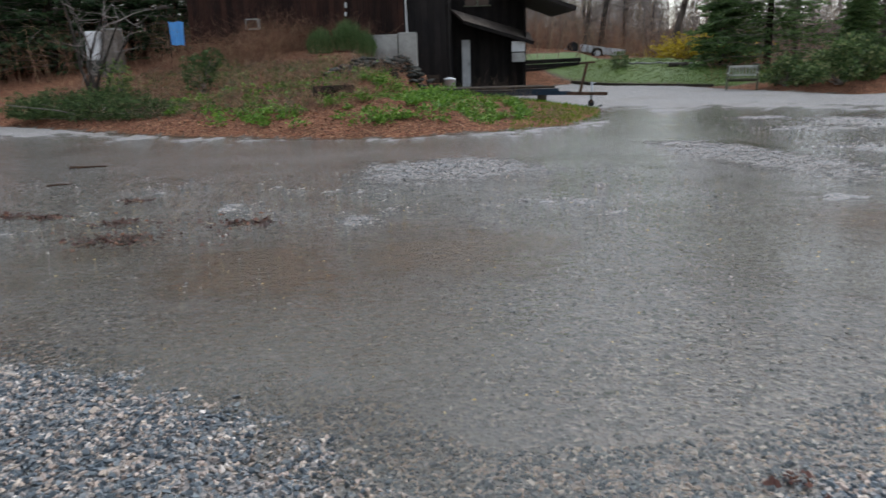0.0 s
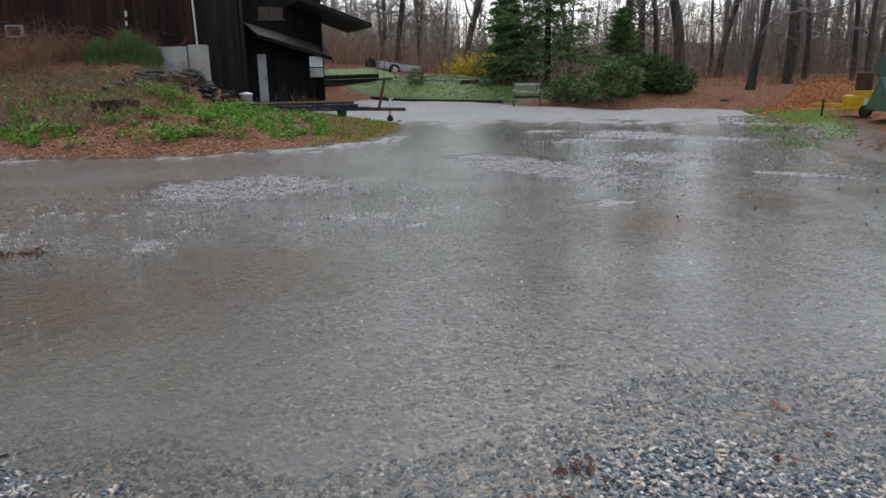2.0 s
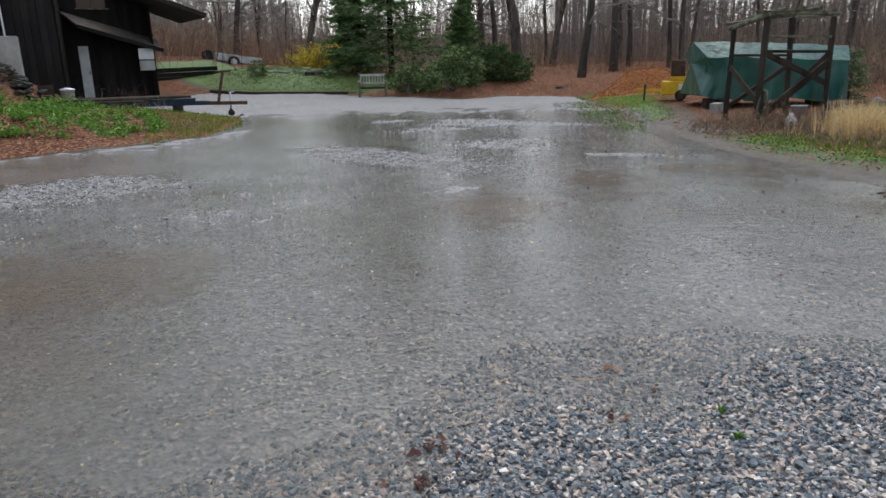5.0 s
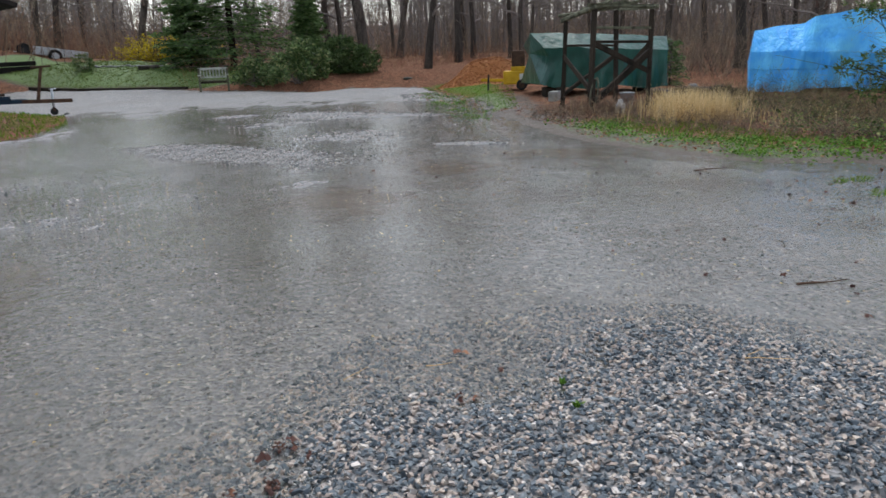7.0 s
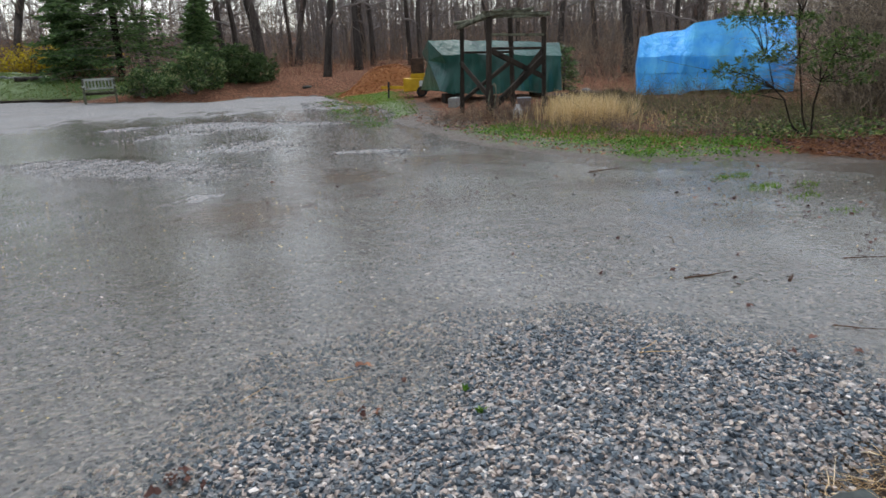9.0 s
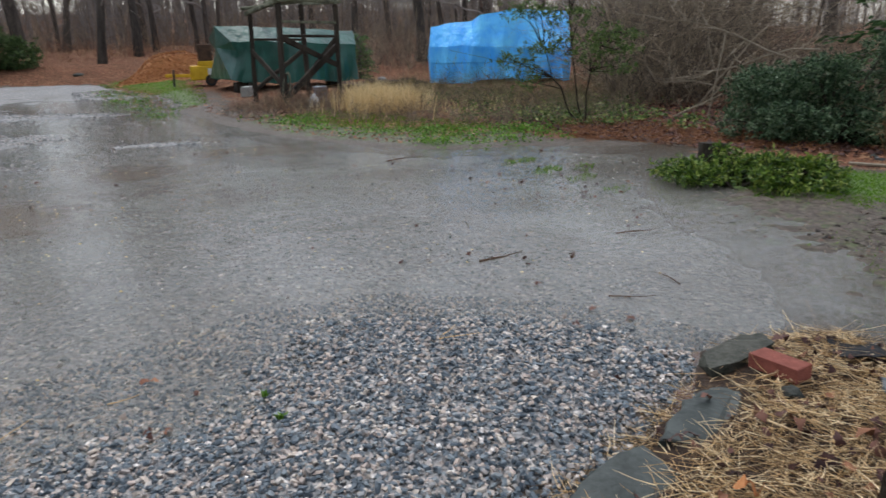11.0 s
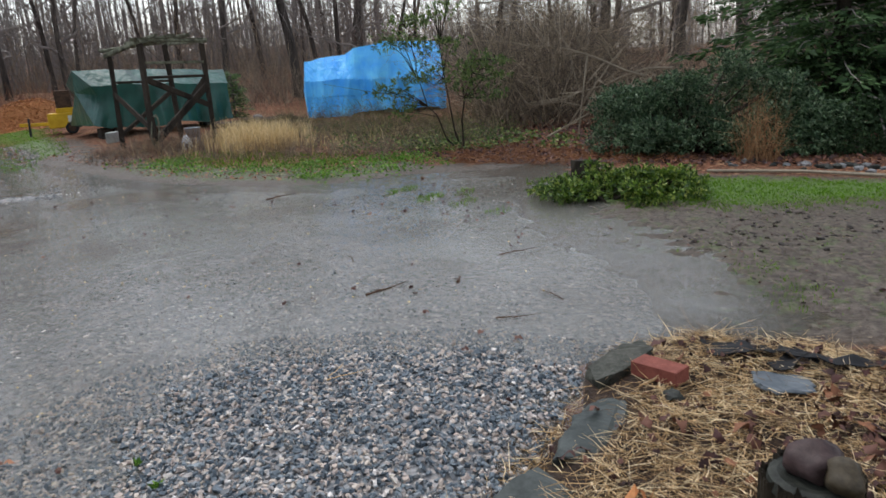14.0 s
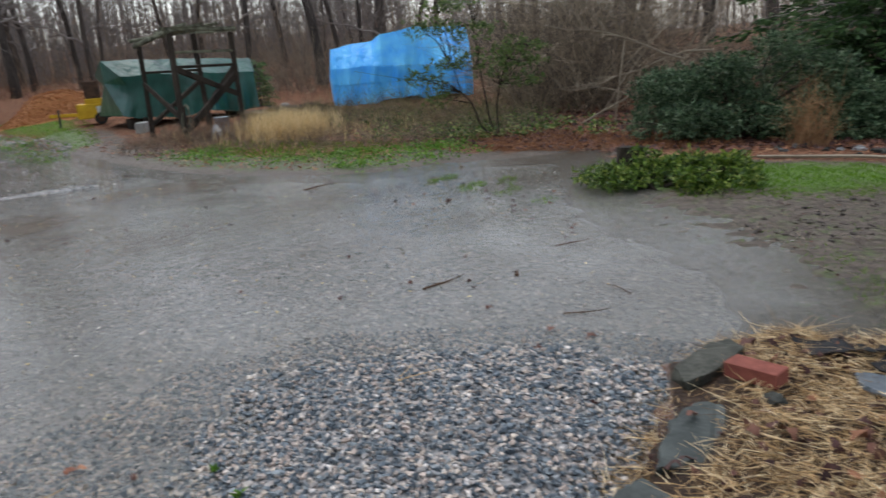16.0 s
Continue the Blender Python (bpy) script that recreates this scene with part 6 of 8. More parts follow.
def bed_things():
    slate(3.27, 0.53, ".21,.0 .22,-.1 .05,-.11 -.19,-.07 -.22,.1 -.02,.09 .12,.05", 0.03, 0.008, (2, -2))
    slate(2.76, 0.66, ".21,.01 .07,-.15 -.1,-.15 -.36,.02 -.32,.16 -.12,.14 .08,.09", 0.03, 0.008, (2, -2))
    slate(3.68, -0.12, ".09,.11 .09,-.1 -.05,-.11 -.09,.03 -.04,.1", 0.013, 0.022, (1, 2), 0, SHEEN_SLATE, "thin slate lying on straw, lightened for its wet sky sheen")
    brick = thing("brick", "loose red brick leaning beside a fieldstone", "brick", at=pose(3.66, 0.325, ground_z(3.66, 0.325) + 0.01, 0, 3, 60))
    part("body", box(0.203, 0.095, 0.06, bevel=0.004, wobble=0.0006), BRICK, brick)
    stone = thing("fieldstone", "mossy grey fieldstone at the edge of the straw", "stone", at=pose(3.79, 0.5, ground_z(3.79, 0.5) - 0.035, 0, 0, -42) @ Matrix.Scale(0.82, 4))
    bm = bmesh.new()
    for u, v, w in ((-0.18, -0.07, 0), (0.16, -0.09, 0), (0.19, 0.05, 0), (-0.14, 0.09, 0), (-0.19, -0.05, 0.06), (-0.13, 0.08, 0.07), (0.0, -0.1, 0.1), (0.02, 0.07, 0.12), (0.17, -0.07, 0.145), (0.2, 0.04, 0.15), (0.1, 0.08, 0.135), (-0.1, -0.09, 0.085)):
        bm.verts.new((u, v, w))
    bmesh.ops.convex_hull(bm, input=bm.verts)
    bmesh.ops.subdivide_edges(bm, edges=bm.edges[:], cuts=3, use_grid_fill=True)
    for v in bm.verts:
        v.co += v.co.normalized() * 0.014 * noise.noise(v.co * 22) + Vector((0, 0, 0.008 * noise.noise(v.co * 45)))
    part("stone", bm, FIELDSTONE, stone)
    x, y = 2.66, -0.07
    stump = thing("tree_stump", "rotting dark tree stump with two stones on top", "stump", at=(x, y, ground_z(x, y) - 0.03))
    n = 112
    a = np.linspace(0, 2 * np.pi, n, endpoint=False)
    ribs = 1 + 0.05 * np.sin(a * 5 + 1) + 0.05 * np.sin(a * 11) + 0.06 * np.abs(np.sin(a * 17 + np.sin(a * 5))) + RNG.normal(0, 0.02, n)
    rim = 0.30 + 0.012 * np.sin(a * 3) + RNG.normal(0, 0.006, n)
    levels = [(0.0, 1.3), (0.05, 1.12), (0.14, 1.02), (0.5, 0.97), (0.8, 1.0), (1.0, 1.0), (0.97, 0.9)]
    ring = [np.stack([0.106 * k * (ribs + RNG.normal(0, 0.015, n)) * np.cos(a), 0.106 * k * (ribs + RNG.normal(0, 0.015, n)) * np.sin(a), (rim * z if z > 0.3 else z + 0 * a)], 1) for z, k in levels]
    faces = [[q * n + i, q * n + (i + 1) % n, (q + 1) * n + (i + 1) % n, (q + 1) * n + i] for q in range(len(levels) - 1) for i in range(n)]
    part("bark", Shape().add(np.concatenate(ring), faces), STUMP_BARK, stump)
    s = Shape()
    lathe(s, [(0.104, 0.27), (0.1, 0.298), (0.08, 0.303), (0.05, 0.294), (0.01, 0.296)], 26)
    part("cut_face", s, STUMP_TOP, stump, "wet grey cut face")
    for i in range(14):
        b = RNG.uniform(0, 6.283)
        part("bark_flake", box(RNG.uniform(0.02, 0.045), 0.012, RNG.uniform(0.09, 0.24), (0.109 * math.cos(b), 0.109 * math.sin(b), RNG.uniform(0.0, 0.06)), (RNG.normal(0, 4), RNG.normal(0, 3), math.degrees(b) + 90), 0.004, 0.004), STUMP_BARK, stump)
    for nm, lab, dx, dy, size, m in (("cobble", "purple-brown cobble lying on the stump", 0.015, -0.005, (0.125, 0.12, 0.09), PURPLE_STONE), ("cobble", "olive cobble leaning on the purple one", -0.045, -0.055, (0.1, 0.08, 0.09), OLIVE_STONE)):
        ob = thing(nm, lab, "stone", at=pose(x + dx, y + dy, ground_z(x, y) + 0.262, 0, 0, 30))
        part("stone", rock(*size, 0.16, 3), m, ob, smooth=True)
    weed = thing("weed", "small fresh green weed beside the stump", "plant", at=(2.74, 0.11, ground_z(2.74, 0.11)))
    v, f = leaves(np.column_stack([RNG.normal(0, 0.035, (46, 2)), RNG.uniform(0.01, 0.05, 46)]), np.column_stack([RNG.normal(0, 1, (46, 2)), RNG.uniform(0.1, 1.0, 46)]), RNG.uniform(0.02, 0.035, 46), 0.5, 0.2)
    part("foliage", Shape().add(v, f.tolist()), FRESH, weed)
    curl = thing("curled_leaf", "curled orange-brown dead leaf on straw", "leaf", at=pose(2.8, 0.38, ground_z(2.8, 0.38) + 0.045, 0, 0, -20))
    v, f = broad_leaves(np.zeros((1, 3)), np.array([[0.1, -1.0, 0.0]]), np.array([0.085]), 1.1)
    part("blade", Shape().add(v, f.tolist()), CHIP, curl)
    chip = thing("stone", "small dark broken slate in straw", "stone", at=pose(3.5, 0.27, ground_z(3.5, 0.27), 0, 8, 30))
    part("stone", rock(0.11, 0.07, 0.06, 0.25, 2), DARK_STONE, chip)
    sheet = thing("plastic_sheet", "crumpled black plastic sheet half under straw", "plastic sheet", at=(0, 0, 0))
    for cx, cy, lx, ly, turn in ((3.99, 0.03, 0.24, 0.17, -70), (3.9, -0.16, 0.22, 0.07, -30), (3.95, -0.2, 0.18, 0.07, 62), (3.93, -0.5, 0.55, 0.06, -85), (3.9, -1.0, 0.6, 0.06, -95)):
        bm = bmesh.new()
        bmesh.ops.create_grid(bm, x_segments=16, y_segments=8, size=0.5)
        off = Vector(RNG.uniform(-9, 9, 3))
        for v in bm.verts:
            w = pose(cx, cy, 0, 0, 0, turn) @ Vector((v.co.x * lx, v.co.y * ly * (1 + 0.4 * noise.noise(v.co * 3 + off)), 0))
            v.co = Vector((w.x, w.y, ground_z(w.x, w.y) + 0.04 + 0.024 * noise.noise(Vector((w.x, w.y, 0)) * 14 + off)))
        g = bmesh.ops.solidify(bm, geom=bm.faces[:], thickness=0.004)
        part("fold", bm, PLASTIC, sheet)
    # straw and dead leaves
    xy = scatter("3.95,.55 3.5,.64 3,.78 2.4,.9 1.6,.4 1.6,-2.2 4.0,-2.2 4.15,-.6 4.3,-.2 4.3,.2", 44000, 5)
    keep = np.ones(len(xy), bool)
    for cx, cy, r in ((3.42, 0.52, 0.11), (3.3, 0.54, 0.12), (3.15, 0.56, 0.12), (2.9, 0.64, 0.13), (2.75, 0.66, 0.14), (2.6, 0.68, 0.14), (3.68, -0.12, 0.1), (2.66, -0.07, 0.16), (3.75, 0.5, 0.13), (3.64, 0.5, 0.12), (3.66, 0.33, 0.07), (3.98, 0.03, 0.1), (3.9, -0.17, 0.06), (3.95, -0.2, 0.06)):
        keep &= (np.hypot(xy[:, 0] - cx, xy[:, 1] - cy) > r) | (RNG.random(len(xy)) < 0.06)
    keep &= waves(xy, 0.45, 91) + 0.6 * waves(xy, 0.16, 92) > RNG.normal(-0.55, 0.5, len(xy))
    xy = xy[keep]
    base = on_ground(xy, 0.008) + np.column_stack([np.zeros((len(xy), 2)), np.abs(RNG.normal(0, 0.012, len(xy)))])
    a = RNG.uniform(0, 6.283, len(xy))
    v, f = stems(base, np.column_stack([np.cos(a), np.sin(a), RNG.normal(0.0, 0.05, len(xy))]), RNG.gamma(3.0, 0.024, len(xy)) + 0.02, RNG.uniform(0.0012, 0.0024, len(xy)), 0.32, 3)
    top = RNG.choice(len(xy), 5200, replace=False)
    a = RNG.uniform(0, 6.283, len(top))
    v, f = joined((v, f), stems(base[top] + [0, 0, 0.016], np.column_stack([np.cos(a), np.sin(a), RNG.normal(-0.02, 0.06, len(top))]), RNG.uniform(0.05, 0.13, len(top)), RNG.uniform(0.0014, 0.0024, len(top)), 0.3, 3))
    tagged(part("straw", fast_mesh("straw", v, f), STRAW), "wet golden straw strewn over the bed", "straw", kind="stuff")
    xy = np.concatenate([scatter("4.0,.5 3,.78 2.4,.9 1.6,.4 1.6,-2.2 4.0,-2.2 4.2,-.6 4.3,-.2", 950, 6), scatter("4.2,1.4 4.2,.4 3,.7 2.3,.95 2.5,1.05 3.6,.9", 12, 7), scatter("3.8,-.15 3.2,.15 2.7,.0 2.2,-.5 2.2,-2 4,-2 3.9,-.6", 900, 8)])
    for cx, cy, r in ((3.66, 0.325, 0.13), (3.72, 0.5, 0.2), (3.27, 0.53, 0.2), (2.76, 0.66, 0.2), (3.68, -0.12, 0.12), (2.66, -0.07, 0.15)):
        xy = xy[(np.hypot(xy[:, 0] - cx, xy[:, 1] - cy) > r) | (RNG.random(len(xy)) < 0.08)]
    at = on_ground(xy, 0.014) + np.column_stack([np.zeros((len(xy), 2)), 0.02 * RNG.random(len(xy))])
    v, f = broad_leaves(at, np.column_stack([RNG.normal(0, 1, (len(at), 2)), RNG.normal(0.0, 0.3, len(at))]), RNG.uniform(0.02, 0.075, len(at)), 0.9)
    tagged(part("dead_leaves", fast_mesh("dead_leaves", v, f), DEAD_LEAF), "wet red-brown dead leaves on the straw", "leaves", kind="stuff")
    # twigs afloat on the flood
    for x, y, ln, turn, r in ((4.63, 2.08, 0.32, -28, 0.007), (4.96, 1.6, 0.1, 10, 0.012), (5.3, 2.5, 0.2, 20, 0.004), (4.4, 1.2, 0.25, -70, 0.004), (5.6, 1.5, 0.3, -50, 0.004), (4.75, 0.9, 0.2, 40, 0.004), (7.4, 4.6, 0.35, -40, 0.008), (-5.4, 10.33, 0.55, -5, 0.022), (-4.75, 8.7, 0.3, 12, 0.014)):
        tw = thing("floating_twig", "dark wet twig lying in shallow water", "twig", "twigs in the flood", at=(x, y, 0.004))
        s = Shape()
        w = (math.cos(radians(turn)), math.sin(radians(turn)), 0.02)
        p = limb_path((0, 0, 0), w, ln, 5, 0.12)
        p[:, 2] = np.abs(p[:, 2]) * 0.3
        tube(s, p, np.linspace(r, r * 0.4, 5), 5)
        tube(s, limb_path(p[2], (w[1], w[0], 0.05), ln * 0.3, 3, 0.1), [r * 0.6, r * 0.4, r * 0.2], 4)
        part("stem", s, RUST, tw)
    xy = np.concatenate([scatter("8.1,6 7.9,4.4 5,4.6 4.2,6 5,8.5 7.5,8.5", 70, 21), scatter("4.2,3.6 7.6,3.8 8.6,3 7,1.9 5.4,.9 4.5,1.6", 45, 22), scatter("6.6,1.5 8.6,2.2 8.8,3.4 7,3.8 6.3,2.4", 80, 25), scatter("-3.4,5.4 -1.2,5.6 -1.0,6.8 -3.2,7", 130, 23)])
    at = np.column_stack([xy, np.maximum(height(xy)[0], 0) + 0.006])
    v, f = broad_leaves(at, np.column_stack([RNG.normal(0, 1, (len(at), 2)), RNG.normal(0, 0.05, len(at))]), RNG.uniform(0.015, 0.055, len(at)), 0.15)
    tagged(part("floating_leaves", fast_mesh("floating_leaves", v, f), DEAD_LEAF), "small brown leaf scraps afloat on the flood", "leaves", kind="stuff")
    for x, y, w in ((-2.73, 6.5, 0.14), (-2.45, 5.85, 0.26), (-3.6, 6.82, 0.13), (-4.05, 6.86, 0.16), (-1.5, 6.4, 0.16), (-3.1, 7.6, 0.12)):
        n = int(700 * w)
        wisp = thing("debris_clump", "small clump of wet leaves and twigs in the flood", "debris", "debris clumps in the flood", at=(x, y, max(ground_z(x, y), -0.012)))
        at = np.column_stack([RNG.normal(0, w * 0.9, n), RNG.normal(0, w * 0.5, n), np.abs(RNG.normal(0, 0.01, n))])
        v, f = broad_leaves(at, np.column_stack([RNG.normal(0, 1, (n, 2)), RNG.normal(0.1, 0.25, n)]), RNG.uniform(0.02, 0.06, n), 0.5)
        tagged(part("leaf_mass", fast_mesh("leaf_mass", v, f), DEAD_LEAF, wisp), kind="stuff")
        v, f = stems(at[: n // 3], np.column_stack([RNG.normal(0, 1, (n // 3, 2)), RNG.normal(0.05, 0.1, n // 3)]), RNG.uniform(0.06, 0.2, n // 3), 0.003, 0.3, 3)
        tagged(part("twig_mass", fast_mesh("twig_mass", v, f), BRIAR, wisp), kind="stuff")
    # Flecks laid on the water stand in for pale pebbles seen through it.
    xy = scatter("-4,4 -4,9 7,8.5 8,4.5 6.5,1.6 4.6,.9 4.2,2.2 2.4,3.0 .4,2.8 -2,3.8", 1100, 24)
    at = np.column_stack([xy, np.maximum(height(xy)[0], 0) + 0.004])
    v, f = leaves(at, np.column_stack([RNG.normal(0, 1, (len(at), 2)), RNG.normal(0, 0.05, len(at))]), RNG.uniform(0.008, 0.022, len(at)), 0.6, 0.1)
    tagged(part("floating_flecks", fast_mesh("floating_flecks", v, f), DRY_GRASS), "pale flecks on the flood, standing in for pebbles under water", "debris", kind="stuff")
    for x, y, sz in ((2.34, 2.26, 0.045), (1.63, 2.4, 0.06), (1.55, 2.33, 0.07), (1.68, 2.28, 0.05), (4.66, 2.16, 0.07), (3.92, 1.2, 0.05)):
        lf = thing("dead_leaf", "single red-brown dead leaf on gravel", "leaf", "single leaves on gravel", at=(x, y, max(ground_z(x, y), 0) + 0.02))
        v, f = broad_leaves(np.zeros((1, 3)), np.array([[RNG.normal(), RNG.normal(), 0.05]]), np.array([sz * 0.85]), 0.7)
        part("blade", Shape().add(v, f.tolist()), DEAD_LEAF, lf)


# ---- planting ----
def clumps(name, label, poly, count, leaf, material, tall, seed, per=26, category="plants", spread=0.13):
    """Low leafy weeds in clumps over a stretch of ground."""
    xy = scatter(poly, count, seed)
    c = np.repeat(on_ground(xy), per, 0)
    r = np.repeat(np.random.default_rng(seed).uniform(0.5, 1.4, count), per)
    n = len(c)
    off = RNG.normal(0, spread, (n, 3)) * r[:, None]
    off[:, 2] = np.abs(RNG.normal(0.45, 0.3, n)) * tall * r
    v, f = leaves(c + off, np.column_stack([off[:, :2] * 4 + RNG.normal(0, 0.5, (n, 2)), RNG.normal(0.3, 0.3, n)]), RNG.uniform(0.6, 1.3, n) * leaf, 0.7, 0.2)
    return tagged(part(name, fast_mesh(name, v, f), material), label, category, kind="stuff")


def blades_over(name, label, poly, count, tall, width, material, seed, lean=0.4, category="grass", thin=0.0):
    """Grass blades over an outline; thin lets it fray to bare patches, most of all at the edge."""
    xy = scatter(poly, count, seed)
    if thin:
        edge = smooth(0.0, 0.45, inside_by(xy, outline(poly)))
        xy = xy[waves(xy, 0.5, seed + 7) + 0.8 * waves(xy, 0.17, seed + 8) + 2.2 * edge > 2.4 * thin * RNG.random(len(xy)) + 0.2]
        count = len(xy)
    v, f = blades(on_ground(xy, -0.01), np.random.default_rng(seed).uniform(0.5, 1.2, count) * tall, width, lean)
    return tagged(part(name, fast_mesh(name, v, f), material), label, category, kind="stuff")


def planting():
    # left bank
    thicket("bank_brambles", "reddish-brown bramble stems over the bank", "-12,19.5 -8.5,17.6 -5.5,16 -3,15.2 -1.6,16 -1.6,22.5 -2.6,24 -6.2,24.3 -6.8,26 -11,26 -14,22", 4200, 0.75, 0.006, RED_TWIG, 51, 0.9, 3, 0.4)
    thicket("bank_stalks", "grey-brown dead stalks over the bank", "-12,19.5 -8.5,17.6 -5.5,16 -3,15.2 -1.6,16 -1.6,22.5 -2.6,24 -6.2,24.3 -6.8,26 -11,26 -14,22", 2600, 0.6, 0.006, BRUSH, 151, 0.7, 3, 0.3)
    thicket("bank_brambles", "brown bramble stems against the barn wall", "-10,24.5 -6.4,25 -6.4,26.8 -2.8,27 -2.8,28 -10,28", 2400, 1.7, 0.007, RED_TWIG, 52, 0.6, 3, 0.35)
    xy = scatter("-12,18.7 -8.7,16.8 -5.9,15.1 -2.5,13.7 .4,13.7 .2,16 -1,20 -2,25 -11,26 -15,22", 12000, 53)
    at = on_ground(xy, 0.02)
    v, f = leaves(at, np.column_stack([RNG.normal(0, 1, (len(at), 2)), RNG.normal(0.2, 0.3, len(at))]), RNG.uniform(0.03, 0.075, len(at)), 0.6, 0.25)
    tagged(part("bank_leaf_litter", fast_mesh("bank_leaf_litter", v, f), BANK_LEAF), "reddish-brown fallen leaves over the bank", "leaves", kind="stuff")
    clumps("bank_weeds", "fresh green leafy weeds on the bank", "-5.6,15.4 -2.6,14.2 .3,14.2 1.6,15.2 2,17 .8,20 -.3,22.5 -1.6,19.5 -2.2,17 -3.6,16.2", 150, 0.07, FRESH, 0.16, 54, 60, spread=0.095)
    clumps("bank_weeds", "rank dull green weeds below the stone heap", "-2.6,18.4 -.9,18.2 .1,20.2 -.5,21.4 -1.2,20.4 -2,19.4", 70, 0.07, FRESH, 0.24, 156, 55, spread=0.13)
    clumps("bank_weeds", "dull green weeds spread over the upper bank", "-12,19.5 -8,17.2 -4,15.8 -2.4,17 -2.8,23 -6,24 -11,25", 70, 0.07, GROUND_COVER, 0.2, 157, 34, spread=0.13)
    clumps("bank_weeds", "scattered green weeds among brambles", "-9,17.3 -5.6,15.4 -2.5,16.2 -2.2,20 -6,19", 34, 0.09, FRESH, 0.2, 55, 40)
    blades_over("bank_tufts", "thin green grass among the dead leaves", "-12,19.5 -8,17.2 -4,15.8 -2,17 -2.4,23 -6,24 -11,25", 5200, 0.24, 0.007, JUNIPER, 82, 0.6)
    blades_over("bank_grass", "short tufty grass at the tip of the bank", "1.2,14.2 2.5,15.1 3.5,17.2 3.8,19.3 2.4,21 .6,21 1.5,17", 3800, 0.09, 0.006, GRASS, 56)
    thicket("grey_stalks", "grey-purple dead stalks at the bank's tip", "0,14.6 2.2,15.6 3,17.5 1.5,19 .2,18", 700, 0.22, 0.004, BRUSH, 57, 0.7, 2)
    thicket("pale_stalks", "pale dead stalks behind the trailer", ".3,20 2,19.4 2.2,20 .5,20.8", 120, 0.6, 0.005, BRUSH, 58, 0.4, 2)
    blades_over("lawn_grass", "short green lawn grass on the slope", "5,36 6.7,33.9 9.2,31.9 10.2,28.3 12,28 13,32 11,38 7.5,42 4,42", 22000, 0.06, 0.012, LAWN_FAR, 59)
    blades_over("verge_grass", "green grass verge beside the drive", "15.2,20.6 13.6,17.4 12.1,14 10.2,11.3 11.2,11.4 13.5,14 15.5,16.3 17,20", 3000, 0.06, 0.006, GRASS, 60)
    edge = "9.6,10.6 11.4,12.6 12.4,14.4 13.8,17.4 13.0,17.8 11.4,14.8 9.0,11.4"
    xy = scatter(edge, 420, 191)
    at = on_ground(xy, 0.01)
    v, f = broad_leaves(at, np.column_stack([RNG.normal(0, 1, (len(at), 2)), RNG.normal(0.1, 0.2, len(at))]), RNG.uniform(0.03, 0.08, len(at)))
    tagged(part("verge_leaves", fast_mesh("verge_leaves", v, f), BANK_LEAF), "brown dead leaves along the drive's edge", "leaves", kind="stuff")
    blades_over("verge_grass", "thin green grass creeping over wet gravel", edge, 2600, 0.05, 0.006, GRASS, 192, 0.6, thin=0.9)
    clumps("verge_weeds", "small green weeds along the drive's edge", edge, 40, 0.04, FRESH, 0.05, 193, 30, spread=0.14)
    # right-hand island
    clumps("island_weeds", "bright green low weeds along the water", "9.9,9.0 9.2,7.6 8.8,6.4 8.9,5.2 9.7,5.3 9.7,6.6 10.4,8.4", 36, 0.04, FRESH, 0.05, 61, 40, spread=0.14)
    clumps("island_weeds", "scattered green weeds by the puddle", "8.4,5 8.3,4.2 8.9,3.7 10,3.2 10.6,4 9.6,5.6", 60, 0.04, FRESH, 0.07, 62, 36, spread=0.13)
    blades_over("dry_grass", "tall straw-coloured dead grass", "11.2,8.35 10.7,7.4 11.0,6.5 12.2,6.7 12.8,8.3 12.2,8.7", 4200, 0.52, 0.0055, DRY_GRASS, 63, 0.2, thin=0.75)
    blades_over("dry_grass", "thin straw-coloured dead grass tufts", "10.4,9.6 9.9,7.5 10.4,5 13,4.8 14.5,8 11.2,10.4", 420, 0.36, 0.005, DRY_GRASS, 64, 0.4, thin=1.0)
    blades_over("island_grass", "short green grass under the dead grass", "10,8.6 9.5,6.8 9.7,4.9 10.6,4.8 11.4,8.6", 2600, 0.08, 0.005, GRASS, 65)
    xy = scatter("9.9,9.6 8.7,7.2 8.4,5 9.0,3.9 10.4,3.6 12.5,4.5 12,9 11,10", 1500, 79)
    at = on_ground(xy, 0.012)
    v, f = broad_leaves(at, np.column_stack([RNG.normal(0, 1, (len(at), 2)), RNG.normal(0.15, 0.25, len(at))]), RNG.uniform(0.025, 0.065, len(at)))
    tagged(part("island_leaves", fast_mesh("island_leaves", v, f), BANK_LEAF), "brown dead leaves among the weeds", "leaves", kind="stuff")
    thicket("island_brush", "low tangled brown stalks beyond the dead grass", "9.8,9.9 10,4 12,3 15.2,4 15.8,8 14,10.5 12,10.8", 3600, 0.55, 0.005, BRUSH, 66, 0.7, 3, 0.3)
    clumps("island_weeds", "dull green low weeds among brown stalks", "10.5,3.4 14.5,3.2 15.2,8.4 13.2,8 12.6,6.2 10.6,6", 130, 0.05, GROUND_COVER, 0.16, 166, 30, spread=0.16)
    thicket("olive_stalks", "olive-brown weed stalks before the covered boat", "11,3.6 14.5,3.4 16.2,7.5 15,9.8 13.4,8.4 12.4,6.2", 900, 0.8, 0.005, OLIVE, 167, 0.5, 4, 0.25)
    thicket("red_stalks", "rusty dead stalks at the foot of the timber frame", "10.7,10.3 10.9,9.2 11.7,8.9 12.2,9.6 11.4,10.7", 420, 0.5, 0.005, RED_TWIG, 67, 0.5, 2)
